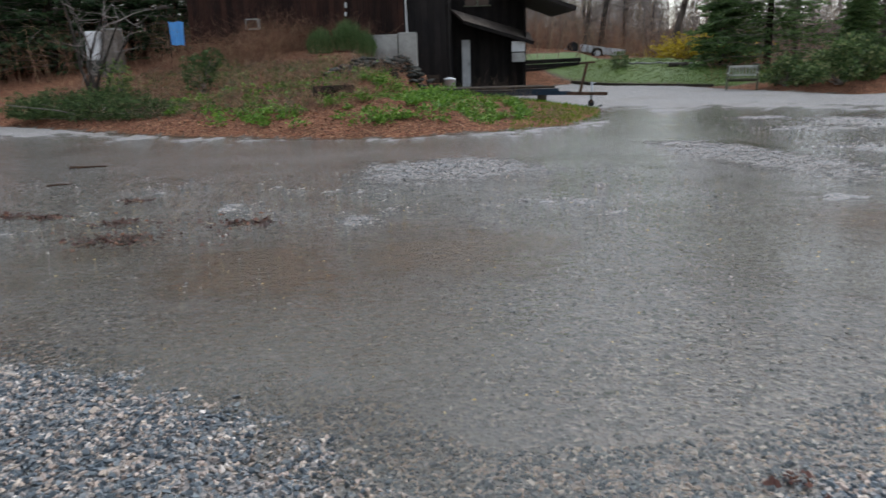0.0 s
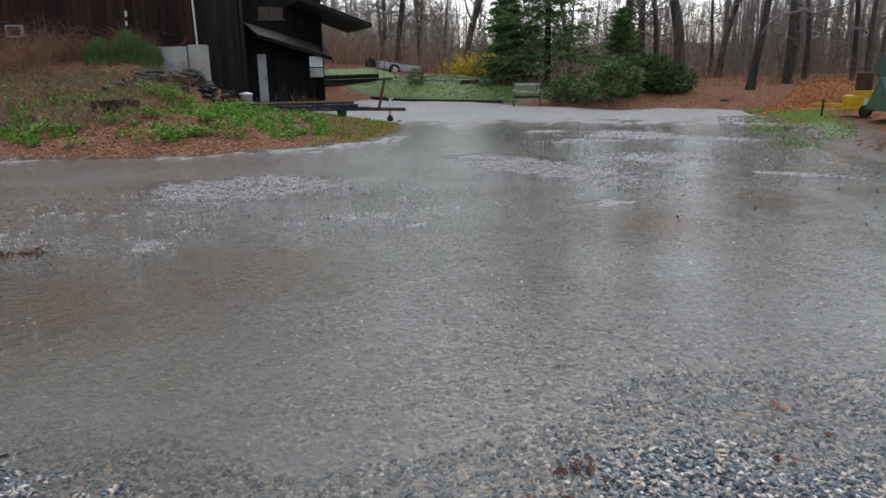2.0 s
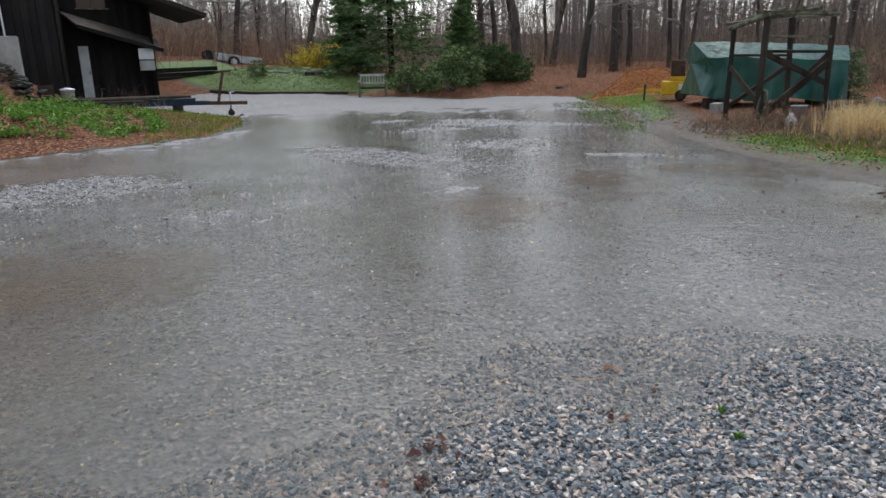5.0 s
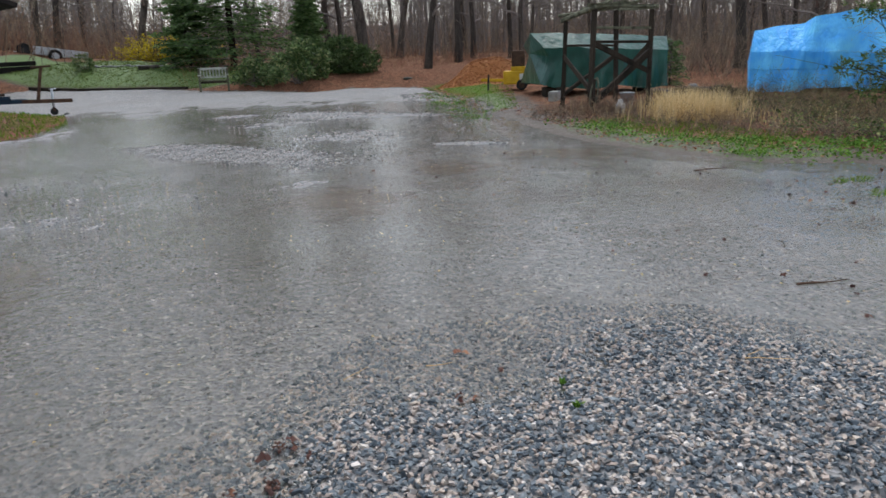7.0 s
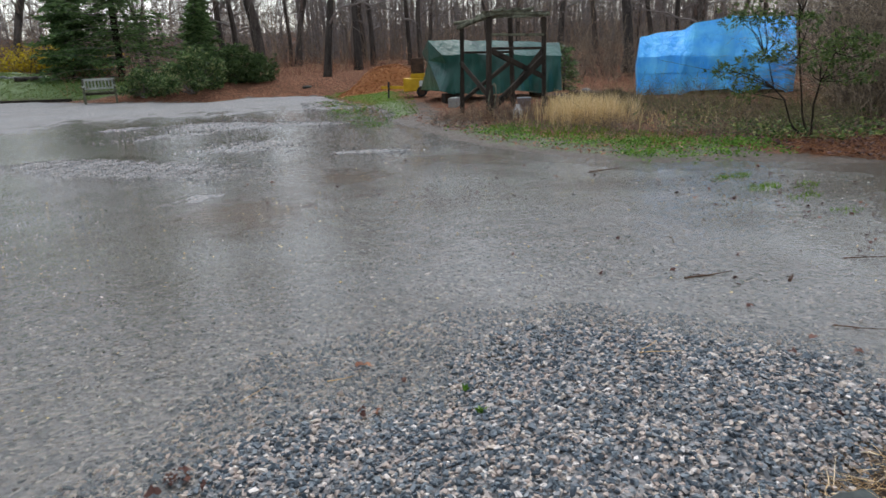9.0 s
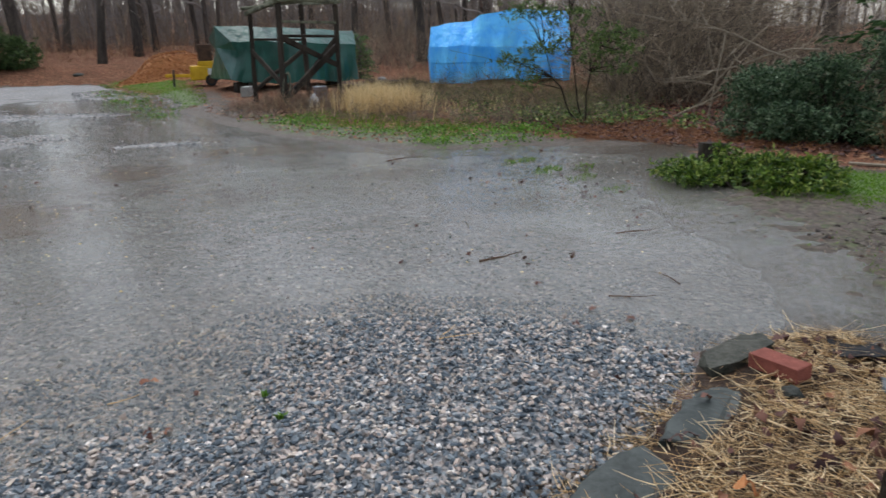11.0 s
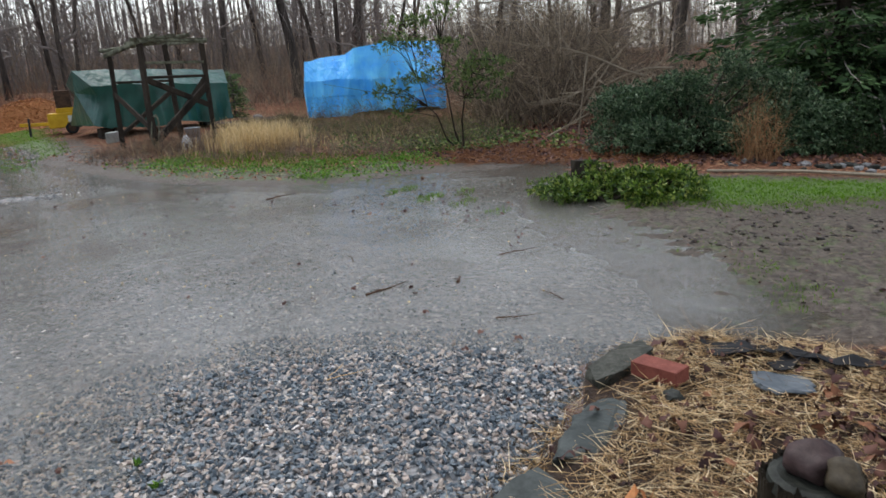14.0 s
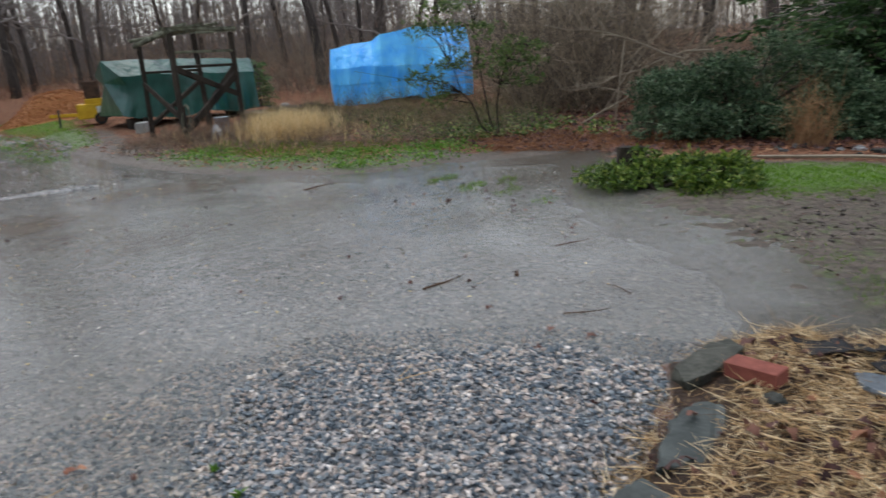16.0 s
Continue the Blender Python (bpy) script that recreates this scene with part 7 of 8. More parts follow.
    xy = scatter("9.6,3.2 9.7,1.7 9.6,.2 10.4,.6 11.8,3 11.2,4.2", 5200, 68)
    a = RNG.uniform(0, 6.283, len(xy))
    v, f = stems(on_ground(xy, 0.01), np.column_stack([np.cos(a), np.sin(a), np.abs(RNG.normal(0, 0.2, len(xy)))]), RNG.uniform(0.08, 0.2, len(xy)), 0.003, 0.3, 2)
    tagged(part("pine_needles", fast_mesh("pine_needles", v, f), PINE_STRAW), "rust-coloured fallen needles under the shrub", "needles", kind="stuff")
    # lawn and mud to the east
    blades_over("lawn_grass", "short bright green lawn", "7.0,.9 6.85,-.3 7.1,-1.3 7.0,-4.5 8.3,-4.5 8.35,-1.7 8.8,.3 8.8,1.0", 30000, 0.036, 0.0032, GRASS, 69, 0.6, thin=0.6)
    blades_over("mud_grass", "sparse green blades in trampled mud", "4.6,-.2 5.6,.4 6.6,1.0 6.9,-.5 7.1,-4 4.3,-4 4.3,-.9", 2400, 0.03, 0.003, GRASS, 70, 0.6, thin=1.0)
    for k, (x, y, w, n) in enumerate(((7.6, 2.78, 0.26, 240), (8.06, 3.2, 0.18, 130), (7.8, 3.3, 0.14, 110), (7.4, 2.35, 0.24, 150), (7.05, 1.9, 0.2, 110), (7.9, 2.5, 0.2, 120))):
        blades_over("puddle_grass", "drowned grass tufts in the puddle", np.array([[x + w * math.cos(a), y + 0.55 * w * math.sin(a)] for a in np.linspace(0, 5.6, 8)]), n, 0.062, 0.004, GRASS, 171 + k, 0.7)
    blades_over("mud_tufts", "small bright grass tufts in the mud", "4.7,-.3 5.0,-.05 5.35,-.28 5.1,-.6", 170, 0.04, 0.003, GRASS, 74)
    blades_over("mud_tufts", "small bright grass tufts in the mud", "5.2,-.1 5.45,.1 5.8,-.15 5.45,-.35", 110, 0.035, 0.003, GRASS, 75)
    for x, y in ((2.73, 2.09), (2.6, 1.88)):
        sprout = thing("seedling", "tiny green seedling sprouting in gravel", "plant", "seedlings", at=(x, y, ground_z(x, y) + 0.01))
        v, f = leaves(np.zeros((14, 3)), np.column_stack([RNG.normal(0, 1, (14, 2)), RNG.uniform(0.4, 1.4, 14)]), RNG.uniform(0.02, 0.045, 14), 0.4, 0.2)
        part("tuft", Shape().add(v, f.tolist()), FRESH, sprout)
    xy = scatter("4.4,.1 5.6,.5 6.6,1.2 7,-.5 7.1,-4 4.2,-4 4.3,-.6", 420, 72)
    at = on_ground(xy, 0.006)
    v, f = leaves(at, np.column_stack([RNG.normal(0, 1, (len(at), 2)), RNG.normal(0.0, 0.08, len(at))]), RNG.uniform(0.01, 0.04, len(at)), 0.5, 0.1)
    tagged(part("mud_leaves", fast_mesh("mud_leaves", v, f), DEAD_LEAF), "dark dead leaves trodden into mud", "leaves", kind="stuff")
    rubble = thing("rubble_edging", "row of pale and grey rubble stones edging the lawn", "stones", at=(0, 0, 0))
    for i in range(80):
        k = RNG.random() ** 0.8
        x, y = np.interp(k, [0, 0.35, 1], [9.45, 9.25, 8.6]) + RNG.normal(0, 0.1), np.interp(k, [0, 0.35, 1], [-0.1, -1.1, -2.4]) + RNG.normal(0, 0.1)
        if 0.05 < k < 0.3 and RNG.random() < 0.6:
            continue
        sz = RNG.uniform(0.035, 0.1)
        part("stone", rock(sz * 1.5, sz, sz * 0.7, 0.3, 1), PALE_STONE if RNG.random() < 0.7 else DARK_STONE, rubble, m=pose(x, y, ground_z(x, y) - 0.01, 0, 0, RNG.uniform(0, 360)))
    xy = scatter("9.3,-.3 9.0,-2.6 11.5,-5 14,-3 14,4 11,4.6 9.8,3.3", 6500, 76)
    at = on_ground(xy, 0.015)
    v, f = broad_leaves(at, np.column_stack([RNG.normal(0, 1, (len(at), 2)), RNG.normal(0.1, 0.2, len(at))]), RNG.uniform(0.04, 0.1, len(at)))
    tagged(part("woodland_leaves", fast_mesh("woodland_leaves", v, f), DEAD_LEAF), "dark wet leaves on the wood's floor", "leaves", kind="stuff")
    clumps("woodland_weeds", "low green weeds at the wood's edge", "10.9,4.4 11.0,1.9 12.6,1.9 13.5,5", 60, 0.06, GROUND_COVER, 0.1, 77, 24)
    mud = thing("trampled_mud", "dark churned clods in trampled muddy ground", "mud", at=(0, 0, 0))
    xy = np.concatenate([scatter("6.0,.45 6.55,.05 6.95,-.4 7.05,-1.0 6.5,-1.2 6.0,-.7 5.8,-.2", 620, 78), scatter("4.8,-.3 5.6,.3 6.3,.9 6.9,-.6 6.6,-3 4.8,-2.6", 160, 79)])
    xy = xy[waves(xy, 0.22, 93) + 0.5 * waves(xy, 0.5, 94) > 0.25]
    n = len(xy)
    at = on_ground(xy, -0.003)
    v, f = pebbles(at, RNG.uniform(0.012, 0.05, n), 0.42)
    tagged(part("clod", fast_mesh("clod", v, f), CLOD, mud, "dark wet clods"), kind="stuff")
    xy = scatter("4.4,.1 5.6,.5 6.6,1.2 7.2,1.7 7.4,.4 7.2,-.5 7.2,-4 4.2,-4 4.3,-.6", 3600, 178)
    a = RNG.uniform(0, 6.283, len(xy))
    v, f = stems(on_ground(xy, 0.004), np.column_stack([np.cos(a), np.sin(a), RNG.normal(0, 0.06, len(xy))]), RNG.uniform(0.015, 0.08, len(xy)), 0.0017, 0.4, 2)
    tagged(part("mud_chaff", fast_mesh("mud_chaff", v, f), BRIAR), "bits of straw and twig trodden into mud", "straw", kind="stuff")
    s = Shape()
    tube(s, [(8.95, 0.1, ground_z(8.95, 0.1) + 0.02), (8.75, -0.8, ground_z(8.75, -0.8) + 0.035), (8.5, -1.6, ground_z(8.5, -1.6) + 0.02), (8.3, -2.6, ground_z(8.3, -2.6) + 0.03)], [0.016, 0.02, 0.018, 0.012], 6, ragged=0.06)
    pole = thing("edging_pole", "long thin pale pole edging the lawn", "pole", at=(0, 0, 0))
    part("stem", s, PALE_BRANCH, pole)
    for k, (a, way, ln) in enumerate((((12.4, 1.0, 0.9), (-0.2, 1, 0.42), 1.9), ((12.6, 0.6, 1.0), (0, 1, 0.2), 2.2), ((12.9, 1.4, 0.3), (-0.1, 0.5, 0.9), 1.8), ((12.5, 1.8, 0.2), (0.1, -0.5, 1), 1.9), ((13.2, 2.4, 0.2), (0, -0.6, 0.9), 2.2), ((12.3, 2.6, 0.1), (0.1, -0.9, 0.6), 1.4))):
        br = thing("fallen_branch", "pale fallen branch caught in the brush", "branch", "fallen branches", at=(*a[:2], ground_z(*a[:2])))
        s = Shape()
        p = limb_path((0, 0, a[2] if a[2] > 0.5 else -0.05), way, ln, 7, 0.14, -0.09)
        tube(s, p, np.linspace(0.017, 0.005, 7), 5, ragged=0.05)
        for q in range(6):
            part("side_twig", tube(Shape(), limb_path(p[RNG.integers(2, 7)], np.array(way) + RNG.normal(0, 0.6, 3), RNG.uniform(0.3, 0.7), 3, 0.15), [0.008, 0.006, 0.003], 4), PALE_BRANCH, br)
        if a[2] > 0.5:
            part("prop", tube(Shape(), limb_path(p[3], (0.05, 0.1, -1), p[3][2] + 0.1, 3, 0.03), [0.014, 0.012, 0.01], 4), PALE_BRANCH, br)
        part("branch", s, PALE_BRANCH, br)
    shrub("evergreen_bush", "dense dark evergreen bush in the shade", 12.0, -2.7, [(0, 0, 0.7, 0.7, 1.0, 0.75), (0.5, -1.2, 0.8, 0.8, 1.0, 0.85), (0.4, 0.9, 0.6, 0.6, 0.8, 0.65), (0.6, -0.3, 1.4, 0.6, 0.9, 0.5)], 0.08, 20000, SHADE_LEAF, hollow=0.4)
    # shrubs
    r = np.random.default_rng(85)
    lobes = []
    for k in range(20):
        b, d = r.uniform(0, 6.283), math.sqrt(r.random())
        lobes.append((0.1 + 0.36 * d * math.cos(b), -0.33 + 0.5 * d * math.sin(b), 0.07 + 0.2 * (1 - d), r.uniform(0.11, 0.2), r.uniform(0.12, 0.2), r.uniform(0.07, 0.12)))
    for k in range(11):
        b, d = r.uniform(0, 6.283), math.sqrt(r.random())
        lobes.append((-0.02 + 0.25 * d * math.cos(b), 0.52 + 0.26 * d * math.sin(b), 0.06 + 0.13 * (1 - d), r.uniform(0.1, 0.17), r.uniform(0.1, 0.17), r.uniform(0.06, 0.1)))
    lobes += [(0.35, 0.1, 0.2, 0.14, 0.15, 0.06), (0.3, -0.15, 0.17, 0.18, 0.18, 0.07), (0.38, 0.2, 0.27, 0.07, 0.09, 0.04)]
    shrub("groundcover_bush", "low glossy yellow-green bush round an old stump", 7.55, 0.95, lobes, 0.05, 9800, LAUREL, hollow=0.3, wide=0.45, rosette=6, fan=1, stem=STUMP_BARK)
    thicket("bush_stalks", "bare dry stalks under the glossy bush", "7.0,1.5 6.95,.4 7.3,.2 7.4,1.6", 260, 0.16, 0.003, BRIAR, 86, 0.9, 2, 0.3)
    old = thing("old_stump", "dark old stump inside the groundcover bush", "stump", at=(8.25, 1.3, ground_z(8.25, 1.3)))
    s = Shape()
    tube(s, [(0, 0, -0.05), (0, 0, 0.15), (0.01, 0, 0.27)], [0.17, 0.15, 0.14], 14, ragged=0.06)
    part("bark", s, STUMP_BARK, old)
    r = np.random.default_rng(81)
    lobes = []
    for k in range(58):
        y = r.uniform(-1.6, 1.2)
        top = np.interp(y, [-1.6, -0.9, -0.3, 0.3, 0.9, 1.3], [0.5, 1.15, 1.45, 1.2, 0.95, 0.5])
        z = r.uniform(0.15, 0.8) * top
        lobes.append((r.uniform(-0.35, 0.5) + 0.3 * z, y, z, r.uniform(0.16, 0.36), r.uniform(0.16, 0.36), r.uniform(0.1, 0.24)))
    lobes += [(r.uniform(-0.55, 0.0), r.uniform(-1.3, 1.15), r.uniform(0.1, 0.32), r.uniform(0.18, 0.32), r.uniform(0.18, 0.32), r.uniform(0.12, 0.2)) for k in range(18)]
    shrub("holly_bush", "large dark green holly bush at the wood's edge", 10.45, 0.3, lobes, 0.05, 56000, HOLLY, hollow=0.3, fan=1, stem=STUMP_BARK)
    # Shade-coloured lobes spread to cover the shaded ground up to the rubble.
    shrub("low_evergreen", "dark low evergreen beside the rubble", 10.5, -1.9, [(0, 0, 0.25, 0.6, 0.7, 0.36), (0.5, -1.0, 0.3, 0.7, 0.9, 0.4), (-0.35, 0.5, 0.15, 0.4, 0.6, 0.22), (-0.3, -0.7, 0.15, 0.5, 0.8, 0.22)], 0.05, 14000, SHADE_LEAF, hollow=0.4)
    thicket("brown_reeds", "upright rust-brown dead reeds before the holly", "9.45,-.25 9.45,-.62 9.72,-.64 9.74,-.25", 120, 1.05, 0.004, DRY_REED, 73, 0.2, 2, 0.2)
    tufts = ((0.75, 1.9), (1.0, 1.62), (1.12, 0.88), (0.78, 0.66), (0.5, 1.1), (-0.2, 1.26), (-0.55, 1.08), (-0.35, 0.82), (0.1, 1.55), (0.32, 2.0), (-0.55, 1.28), (0.9, 1.05), (0.6, 1.55), (-0.1, 1.0), (0.15, 2.2))
    lobes = [(RNG.normal(0.05, 0.12), y + RNG.normal(0, 0.1), z + RNG.normal(0, 0.05), RNG.uniform(0.1, 0.24), RNG.uniform(0.14, 0.32), RNG.uniform(0.05, 0.13)) for y, z in tufts for k in range(3)]
    small = shrub("small_tree", "small evergreen shrub with bare crooked stems", 11.1, 3.55, lobes, 0.058, 4600, SAPLING_LEAF, "shrub", hollow=0.1, fan=0, wide=0.38)
    s = Shape()
    mains = (np.array([[0, 0, -0.05], [0, 0.1, 0.3], [0.03, 0.16, 0.62], [0.05, 0.27, 1.05], [0.08, 0.28, 1.6], [0.1, 0.3, 2.3]]), np.array([[0, 0.02, -0.05], [0.02, 0.22, 0.2], [0.0, 0.38, 0.5], [0.02, 0.52, 0.66], [0.05, 0.7, 1.1], [0.05, 0.8, 1.8]]), np.array([[0, 0, -0.05], [0.05, -0.02, 0.4], [0.08, -0.05, 0.75], [0.1, -0.2, 1.1], [0.1, -0.35, 1.3]]))
    for p in mains:
        tube(s, p + RNG.normal(0, 0.02, p.shape), np.linspace(0.016, 0.004, len(p)), 6)
    ends = np.concatenate([p[2:] for p in mains])
    for lx, ly, lz, *size in lobes:
        tip = np.array([lx, ly, lz])
        low = ends[ends[:, 2] < lz + 0.05]
        b = low[np.argmin(((low - tip) ** 2).sum(1))]
        tube(s, [b, (b + tip) / 2 + RNG.normal(0, 0.04, 3), tip], [0.009, 0.006, 0.003], 4, False)
    part("crooked_stem", s, STUMP_BARK, small, "dark crooked stems")
    for lab, x, y, wide, tall, count, seed in (("broad-leaved rhododendron bush beside the drive", 12.35, 24.2, 1.15, 1.75, 5600, 87), ("light green rhododendron bush beside the bench", 11.45, 26.0, 0.75, 1.2, 2600, 88)):
        r = np.random.default_rng(seed)
        lobes = []
        for k in range(26):
            b, d = r.uniform(0, 6.283), math.sqrt(r.random())
            z = tall * (0.12 + 0.75 * r.random() * (1 - 0.75 * d * d))
            lobes.append((wide * d * math.cos(b), wide * d * math.sin(b), z, r.uniform(0.16, 0.34), r.uniform(0.16, 0.34), r.uniform(0.14, 0.26)))
        shrub("rhododendron", lab, x, y, lobes, 0.15, count, RHODO, group="rhododendrons", hollow=0.3, fan=1, wide=0.36)
    shrub("evergreen_bush", "drooping dark evergreen bush at the wood's edge", 15.0, 25.2, [(-0.2, 0.1, 0.6, 0.8, 0.8, 0.65), (0.35, -0.4, 0.4, 0.7, 0.6, 0.45), (-0.7, 0.5, 0.55, 0.7, 0.6, 0.55)], 0.14, 9000, JUNIPER, wide=0.3)
    shrub("lawn_shrub", "small round green shrub on the lawn", 7.6, 36.2, [(0, 0, 0.35, 0.4, 0.4, 0.38)], 0.09, 1500, RHODO)
    for x, y, wide, tall, lab in ((-4.8, 25.5, 0.48, 0.78, "rounded mound of arching green ornamental grass"), (-3.9, 25.7, 0.5, 0.95, "wide mound of arching green ornamental grass"), (-3.35, 25.6, 0.45, 0.85, "wide mound of arching green ornamental grass")):
        mound = thing("grass_mound", lab, "ornamental grass", "grass mounds on the bank", at=(x, y, ground_z(x, y)))
        n = 1400
        a = RNG.uniform(0, 6.283, n)
        lean = RNG.random(n) ** 0.55
        base = np.column_stack([0.85 * wide * lean * np.cos(a), 0.85 * wide * lean * np.sin(a), np.zeros(n)])
        way = np.column_stack([np.cos(a) * lean * 0.3, np.sin(a) * lean * 0.3, np.ones(n)])
        v, f = stems(base, way, RNG.uniform(0.85, 1.1, n) * tall * 1.15 * (1 - 0.6 * lean**2), 0.011, 0.12, 4, 3, 0.1)
        part("blade_mass", fast_mesh("blade_mass", v, f), MOUND_GRASS, mound)
    shrub("juniper", "low spreading dark juniper at the drive's edge", -9.0, 17.9, [(-2.3, 0.9, 0.15, 0.7, 0.5, 0.35), (2.1, -0.5, 0.1, 0.6, 0.4, 0.22), (-1.4, 0.5, 0.18, 1.0, 0.6, 0.42), (0.2, 0, 0.18, 1.1, 0.6, 0.42), (1.4, -0.6, 0.1, 0.9, 0.5, 0.3), (-0.2, 1.0, 0.3, 1.2, 0.5, 0.35)], 0.1, 13000, JUNIPER, wide=0.3, hollow=0.4)
    thicket("juniper_stalks", "tan dead stalks poking through the juniper", "-11.4,19.6 -9,17.4 -6.6,16.4 -6.6,17.6 -9,19", 500, 0.5, 0.006, BRIAR, 158, 0.6, 2, 0.3)
    shrub("yellow_shrub", "yellow-green young shrub on the bank", -9.2, 19.6, [(0, 0, 0.75, 0.35, 0.35, 0.35), (0.1, 0, 0.4, 0.2, 0.2, 0.25)], 0.07, 1200, GROUND_COVER)
    shrub("dark_shrub", "small dark evergreen shrub on the bank", -6.9, 19.6, [(0, 0, 0.55, 0.4, 0.4, 0.45), (0.3, 0.2, 0.9, 0.25, 0.25, 0.25)], 0.09, 1800, JUNIPER)
    # forsythia
    f = thing("forsythia", "forsythia bush in yellow flower", "shrub", at=(13.2, 41.6, ground_z(13.2, 41.6)))
    n = 620
    base = RNG.normal(0, 0.45, (n, 3)) * [1.6, 0.8, 0]
    way = np.column_stack([base[:, :2] * 0.7 + RNG.normal(0, 0.3, (n, 2)), np.ones(n)])
    ln = RNG.uniform(1.3, 3.0, n)
    v, q = stems(base, way, ln, 0.012, 0.3, 4, 3, 0.25)
    tagged(part("stem_mass", fast_mesh("stem_mass", v, q), BRUSH, f), kind="stuff")
    k = 9
    t = RNG.uniform(0.35, 1.0, (n, k))
    at = (base[:, None] + unit(way)[:, None] * (t * ln[:, None])[:, :, None]).reshape(-1, 3)
    at[:, 2] -= 0.25 * (t**2 * ln[:, None]).ravel()
    v, q = leaves(at + RNG.normal(0, 0.06, at.shape), RNG.normal(0, 1, at.shape), RNG.uniform(0.08, 0.16, len(at)), 0.7, 0.2)
    tagged(part("blossom", fast_mesh("blossom", v, q), YELLOW, f, "yellow flowers"), kind="stuff")


def evergreens():
    conifer("tall dark green hemlock beside the drive", 13.4, 33.0, 13, 2.9, 0.18, 32, 11, 84, 0.02, 0, 0.085)
    conifer("dark green hemlock behind the bench", 11.9, 34.6, 4.6, 1.5, 0.10, 18, 11, 80, 0.03, 0, 0.085)
    conifer("young hemlock at the wood's edge", 16.9, 32.5, 3.6, 1.0, 0.10, 20, 8, 50, 0.03, 0, 0.08)
    conifer("young hemlock among the trunks", 18.4, 35.0, 4.2, 0.9, 0.10, 20, 8, 50, 0.05, 0, 0.08)
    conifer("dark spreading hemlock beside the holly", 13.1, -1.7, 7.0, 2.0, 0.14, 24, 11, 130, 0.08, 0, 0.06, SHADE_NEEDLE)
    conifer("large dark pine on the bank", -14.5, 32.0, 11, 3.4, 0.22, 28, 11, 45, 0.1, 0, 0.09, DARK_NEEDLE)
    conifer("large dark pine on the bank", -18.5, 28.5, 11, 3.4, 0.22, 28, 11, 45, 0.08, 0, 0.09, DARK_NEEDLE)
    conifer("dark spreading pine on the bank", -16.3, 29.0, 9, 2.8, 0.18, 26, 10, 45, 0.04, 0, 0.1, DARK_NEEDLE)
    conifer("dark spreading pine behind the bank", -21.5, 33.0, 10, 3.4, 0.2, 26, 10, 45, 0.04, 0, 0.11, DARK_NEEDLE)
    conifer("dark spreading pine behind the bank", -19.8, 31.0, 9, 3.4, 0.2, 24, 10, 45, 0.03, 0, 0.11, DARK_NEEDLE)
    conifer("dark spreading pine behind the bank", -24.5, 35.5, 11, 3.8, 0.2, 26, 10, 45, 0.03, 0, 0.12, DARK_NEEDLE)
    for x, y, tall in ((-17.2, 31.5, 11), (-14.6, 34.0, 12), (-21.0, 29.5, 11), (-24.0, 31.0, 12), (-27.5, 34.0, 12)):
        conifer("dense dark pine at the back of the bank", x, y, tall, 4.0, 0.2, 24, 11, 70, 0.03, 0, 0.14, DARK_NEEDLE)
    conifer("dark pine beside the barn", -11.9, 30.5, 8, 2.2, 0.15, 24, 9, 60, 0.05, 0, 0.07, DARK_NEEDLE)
    conifer("young evergreen behind the covered boat", 18.8, 13.1, 1.5, 0.36, 0.03, 14, 6, 24, 0.06, 0, 0.04)
    tree = thing("bare_tree", "small grey many-stemmed bare tree on the bank", "tree", at=(-10.2, 20.2, ground_z(-10.2, 20.2)))
    s, c = Shape(), Shape()
    for i in range(6):
        a = i * 1.05
        p = limb_path((0, 0, -0.1), (0.5 * math.cos(a), 0.5 * math.sin(a), 1), RNG.uniform(2.6, 3.8), 6, 0.14, 0.04)
        tube(s, p, np.linspace(0.06, 0.018, 6), 6, ragged=0.05)
        for k in range(9):
            b = p[RNG.integers(2, 6)]
            tube(c, limb_path(b, RNG.normal(0, 1, 3) + [0, 0, 0.6], RNG.uniform(0.5, 1.3), 4, 0.2), [0.015, 0.011, 0.007, 0.003], 4, False)
    part("trunk", s, BARK, tree, "grey stems")
    part("crown", c, TWIG, tree)


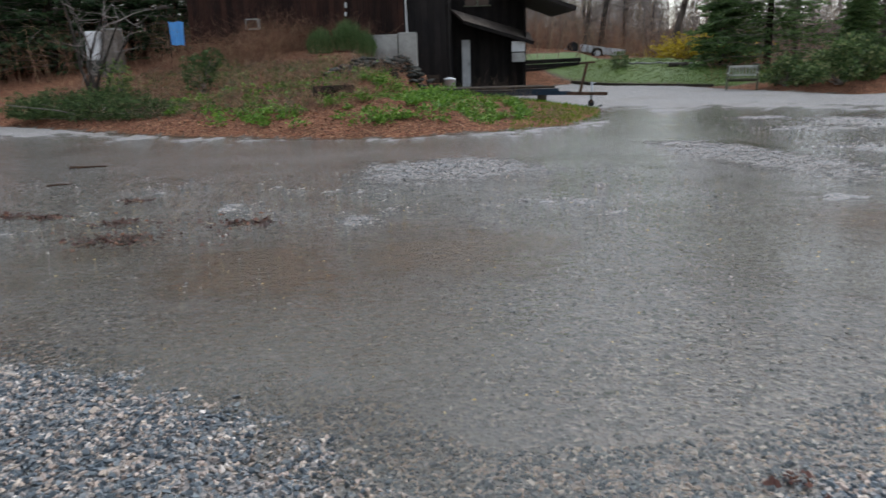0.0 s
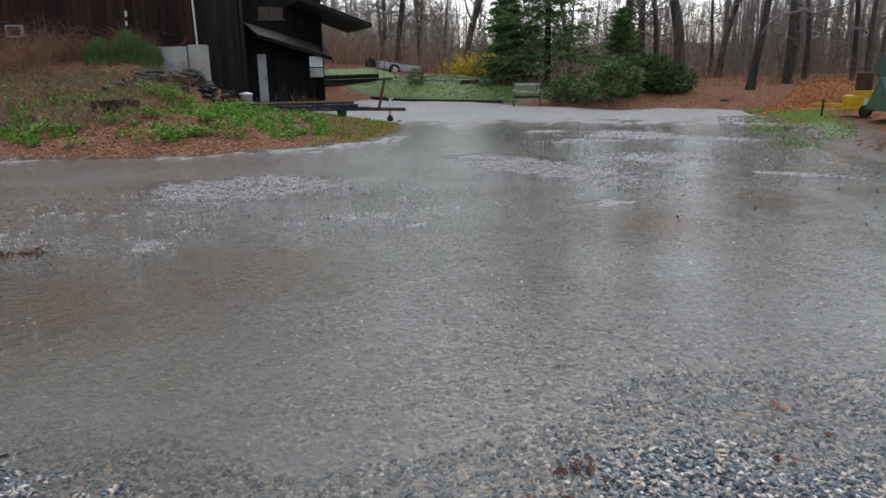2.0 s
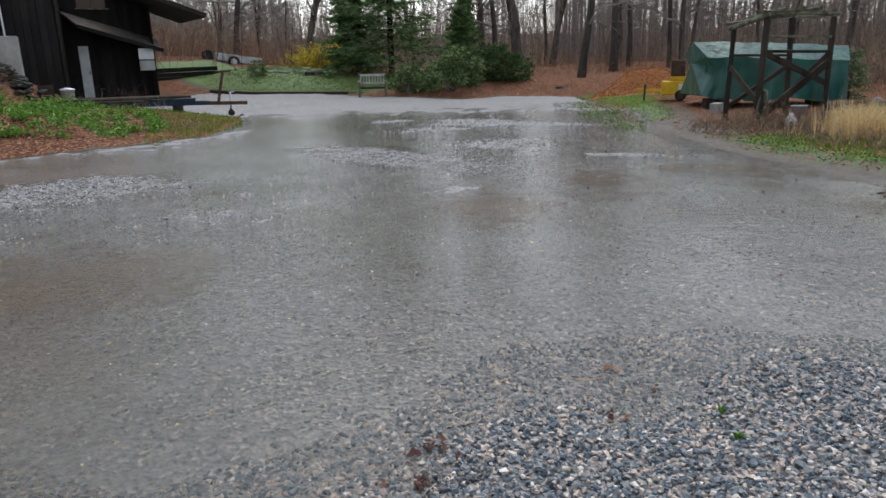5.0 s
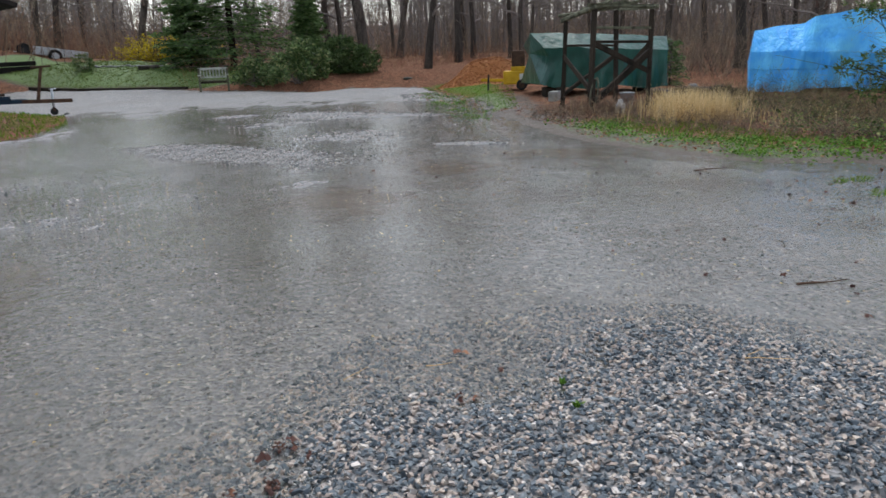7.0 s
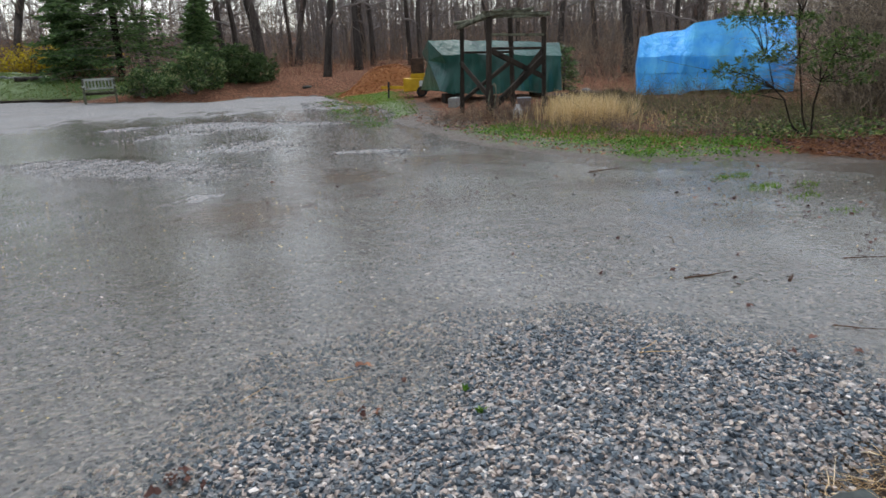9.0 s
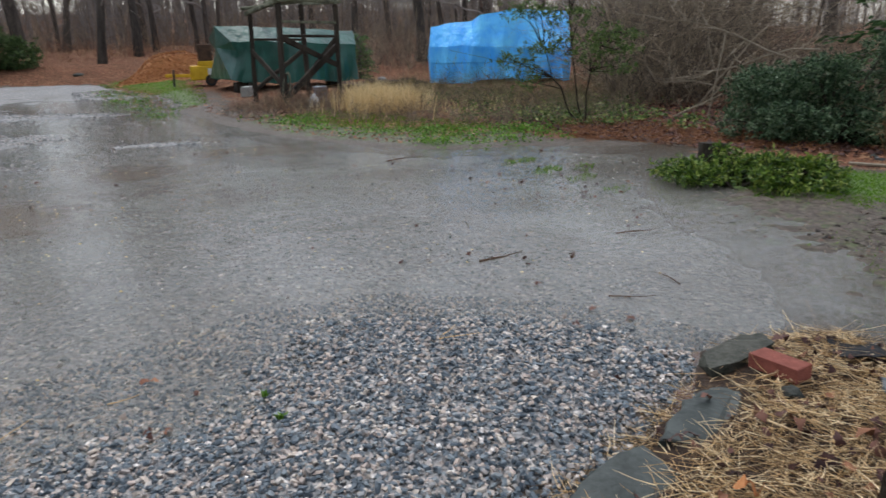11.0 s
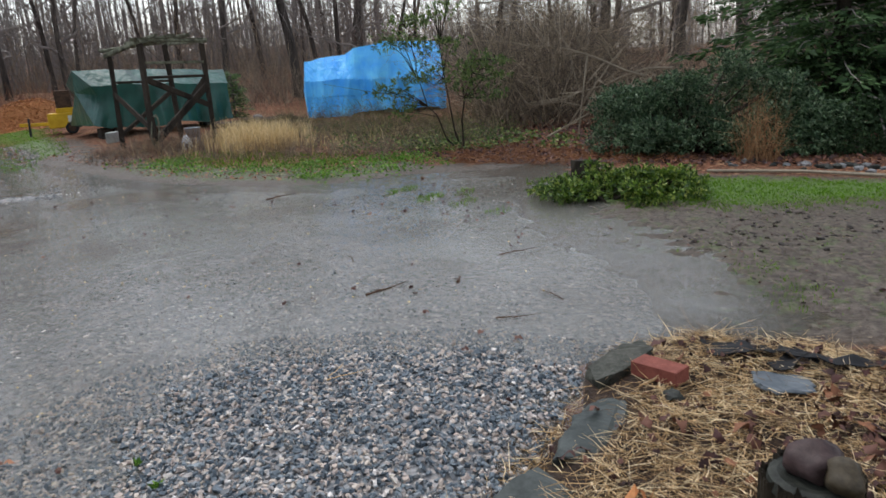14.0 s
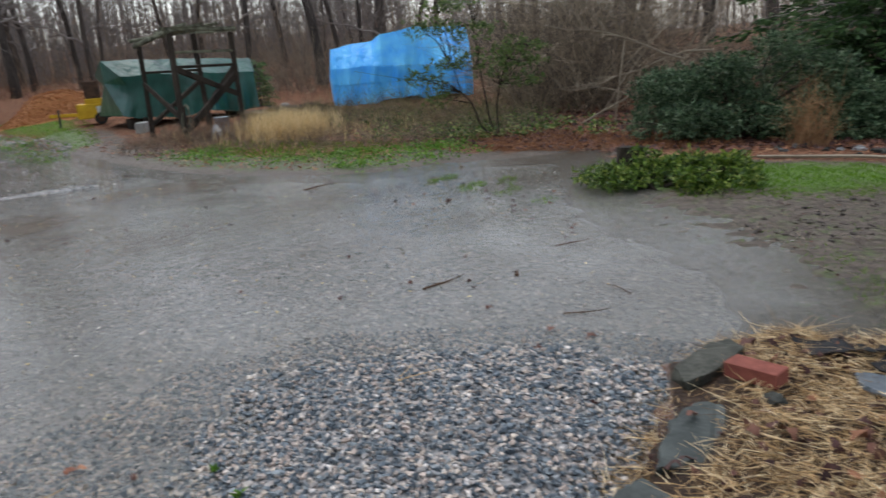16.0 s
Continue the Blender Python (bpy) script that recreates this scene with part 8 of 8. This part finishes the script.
def gravel_debris():
    """Leaf scraps, straws and a rusty wisp caught on the wet gravel and along the edge of the drive."""
    for x, y, w, n in ((1.61, 2.38, 0.018, 24), (1.5, 2.2, 0.026, 30), (1.37, 2.22, 0.014, 10)):
        wisp = thing("leaf_wad", "small wad of rust-brown wet leaves on gravel", "leaves", "leaf wads on the gravel", at=(x, y, ground_z(x, y) + 0.018))
        at = np.column_stack([RNG.normal(0, w * 0.7, n), RNG.normal(0, w, n), np.abs(RNG.normal(0, 0.006, n))])
        v, f = broad_leaves(at, np.column_stack([RNG.normal(0, 1, (n, 2)), RNG.normal(0.1, 0.3, n)]), RNG.uniform(0.012, 0.03, n), 0.6)
        tagged(part("leaf_mass", fast_mesh("leaf_mass", v, f), DEAD_LEAF, wisp), kind="stuff")
    for x, y, size, mat, lab in ((2.33, 2.26, 0.035, DEAD_LEAF, "small dark wet leaf on gravel"), (2.37, 2.23, 0.03, BANK_LEAF, "small tan curled leaf on gravel"), (2.61, 2.61, 0.05, BANK_LEAF, "small red-brown leaf in shallow water"), (2.62, 2.36, 0.03, DEAD_LEAF, "small dark wet leaf on gravel"), (4.42, 1.62, 0.04, DEAD_LEAF, "small dark wet leaf in shallow water")):
        leaf = thing("fallen_leaf", lab, "leaf", "leaves on the gravel", at=(x, y, max(ground_z(x, y) + 0.016, 0.004)))
        v, f = broad_leaves(np.zeros((3, 3)), np.column_stack([RNG.normal(0, 1, (3, 2)), RNG.uniform(0, 0.25, 3)]), np.array([1, 0.8, 0.6]) * size, 0.6)
        part("blade", Shape().add(v, f.tolist()), mat, leaf)
    for x, y, turn, ln in ((3.46, 1.71, -35, 0.2), (3.5, 1.72, -10, 0.14), (2.4, 2.6, -35, 0.12), (2.05, 2.72, 20, 0.15)):
        straw = thing("straw_stalk", "pale dry straw stalk lying on wet gravel", "straw", "straws on the gravel", at=(x, y, max(ground_z(x, y) + 0.02, 0.004)))
        p = limb_path((0, 0, 0), (math.cos(radians(turn)), math.sin(radians(turn)), 0.02), ln, 4, 0.1)
        p[:, 2] = np.abs(p[:, 2]) * 0.3
        part("stem", tube(Shape(), p, np.linspace(0.0025, 0.0012, 4), 4), STRAW, straw)
    xy = scatter("9.2,7.2 9.9,9.5 10.6,11.6 11.5,11.6 11.2,9.4 10.4,7.4", 500, 91)
    at = on_ground(xy, 0.01)
    v, f = broad_leaves(at, np.column_stack([RNG.normal(0, 1, (len(at), 2)), RNG.normal(0, 0.15, len(at))]), RNG.uniform(0.02, 0.06, len(at)), 0.4)
    tagged(part("edge_leaves", fast_mesh("edge_leaves", v, f), BANK_LEAF), "brown leaf scraps along the gravel edge", "leaves", kind="stuff")


# Brown of the wood seen in the pane is put into its colour.
GLASS = bpy.data.materials.new("wood_tinted_glass")
GLASS.use_nodes = True
GLASS.node_tree.nodes["Principled BSDF"].inputs["Base Color"].default_value = (0.09, 0.055, 0.04, 1)
GLASS.node_tree.nodes["Principled BSDF"].inputs["Roughness"].default_value = 0.2
GLASS.node_tree.nodes["Principled BSDF"].inputs["Specular IOR Level"].default_value = 0.2
DRY_REED = by_island("rust_brown_reed", [(0, (0.15, 0.075, 0.03)), (0.6, (0.32, 0.175, 0.08)), (1, (0.5, 0.32, 0.16))], 0.7)
STONE_ONE = bpy.data.materials.new("single_gravel_stone")
STONE_ONE.use_nodes = True
sn, sl = STONE_ONE.node_tree.nodes, STONE_ONE.node_tree.links
sl.new(ramp(sn, sl, sn.new("ShaderNodeObjectInfo").outputs["Random"], GRAVEL_TONES), sn["Principled BSDF"].inputs["Base Color"])
sn["Principled BSDF"].inputs["Roughness"].default_value = 0.5

barn()
barn_things()
boat_trailer()
utility_trailer()
# green boat: the near side faces the drive
ang = math.degrees(math.atan2(11.3 - 13.0, 16.3 - 13.0))
covered_boat("boat on blocks under a dark green tarpaulin", pose(13.52, 12.79, ground_z(13.5, 12.8), 0, 0, ang), 3.15,
             [(0, [(0.12, 0.34), (0.05, 1.2), (0.5, 1.56), (1.75, 1.25), (1.8, 0.3)]), (0.12, [(0.0, 0.22), (0.0, 1.2), (0.48, 1.55), (1.8, 1.2), (1.9, 0.2)]), (0.6, [(-0.02, 0.2), (0.0, 1.12), (0.48, 1.47), (1.8, 1.12), (1.9, 0.2)]), (1, [(0.1, 0.16), (0.15, 1.05), (0.6, 1.38), (1.7, 1.05), (1.75, 0.16)])],
             0.95, GREEN_TARP, 3, [(0.1, 0.3, 0.3), (0.5, 0.9, 0.32), (2.8, 0.9, 0.32)], 0.06, wheels=False, flare=0.27)
ang = math.degrees(math.atan2(6.6 - 10.1, 19.6 - 17.9))
covered_boat("large boat under a bright blue tarpaulin", pose(17.9, 10.1, ground_z(18.6, 8.6) - 0.06, 0, 0, ang), 3.75,
             [(u, [(hx, hz), (-0.01 + 0.3 * hx, 0.595), (-0.035 + 0.3 * hx, 0.62), (ex, ez), (rx, rz), (1.7, 1.1), (1.7, 0.05)]) for u, hx, hz, ex, ez, rx, rz in
              ((0, -0.15, -0.2, 0.0, 1.02, 0.45, 1.55), (0.05, -0.12, -0.2, 0.0, 1.03, 0.5, 1.58), (0.09, 0.02, 0.02, 0.0, 1.05, 0.55, 1.62), (0.3, 0.0, 0.1, 0.0, 1.05, 0.6, 1.70), (0.36, 0.0, 0.17, -0.04, 1.02, 0.3, 1.84), (0.5, -0.03, 0.12, -0.1, 1.0, 0.15, 1.9),
               (0.6, -0.05, 0.2, -0.06, 1.0, 0.06, 1.97), (0.66, -0.03, 0.1, -0.1, 0.98, 0.4, 1.95), (0.74, -0.02, 0.2, -0.02, 0.92, 0.75, 1.95), (0.94, 0.0, 0.1, 0.0, 0.95, 0.8, 1.92), (1, 0.05, -0.1, 0.08, 0.95, 0.8, 1.86))],
             0.85, BLUE_TARP, 5, [(0.6, 0.5, 0.3), (2.2, 0.5, 0.3), (3.4, 0.8, 0.3)], 0.13)
chipper()
chip_pile()
timber_tower()
bench()
lawn_things()
evergreens()
planting()
the_wood()
understory()
far_wood()
bed_things()
gravel_stones()
gravel_debris()
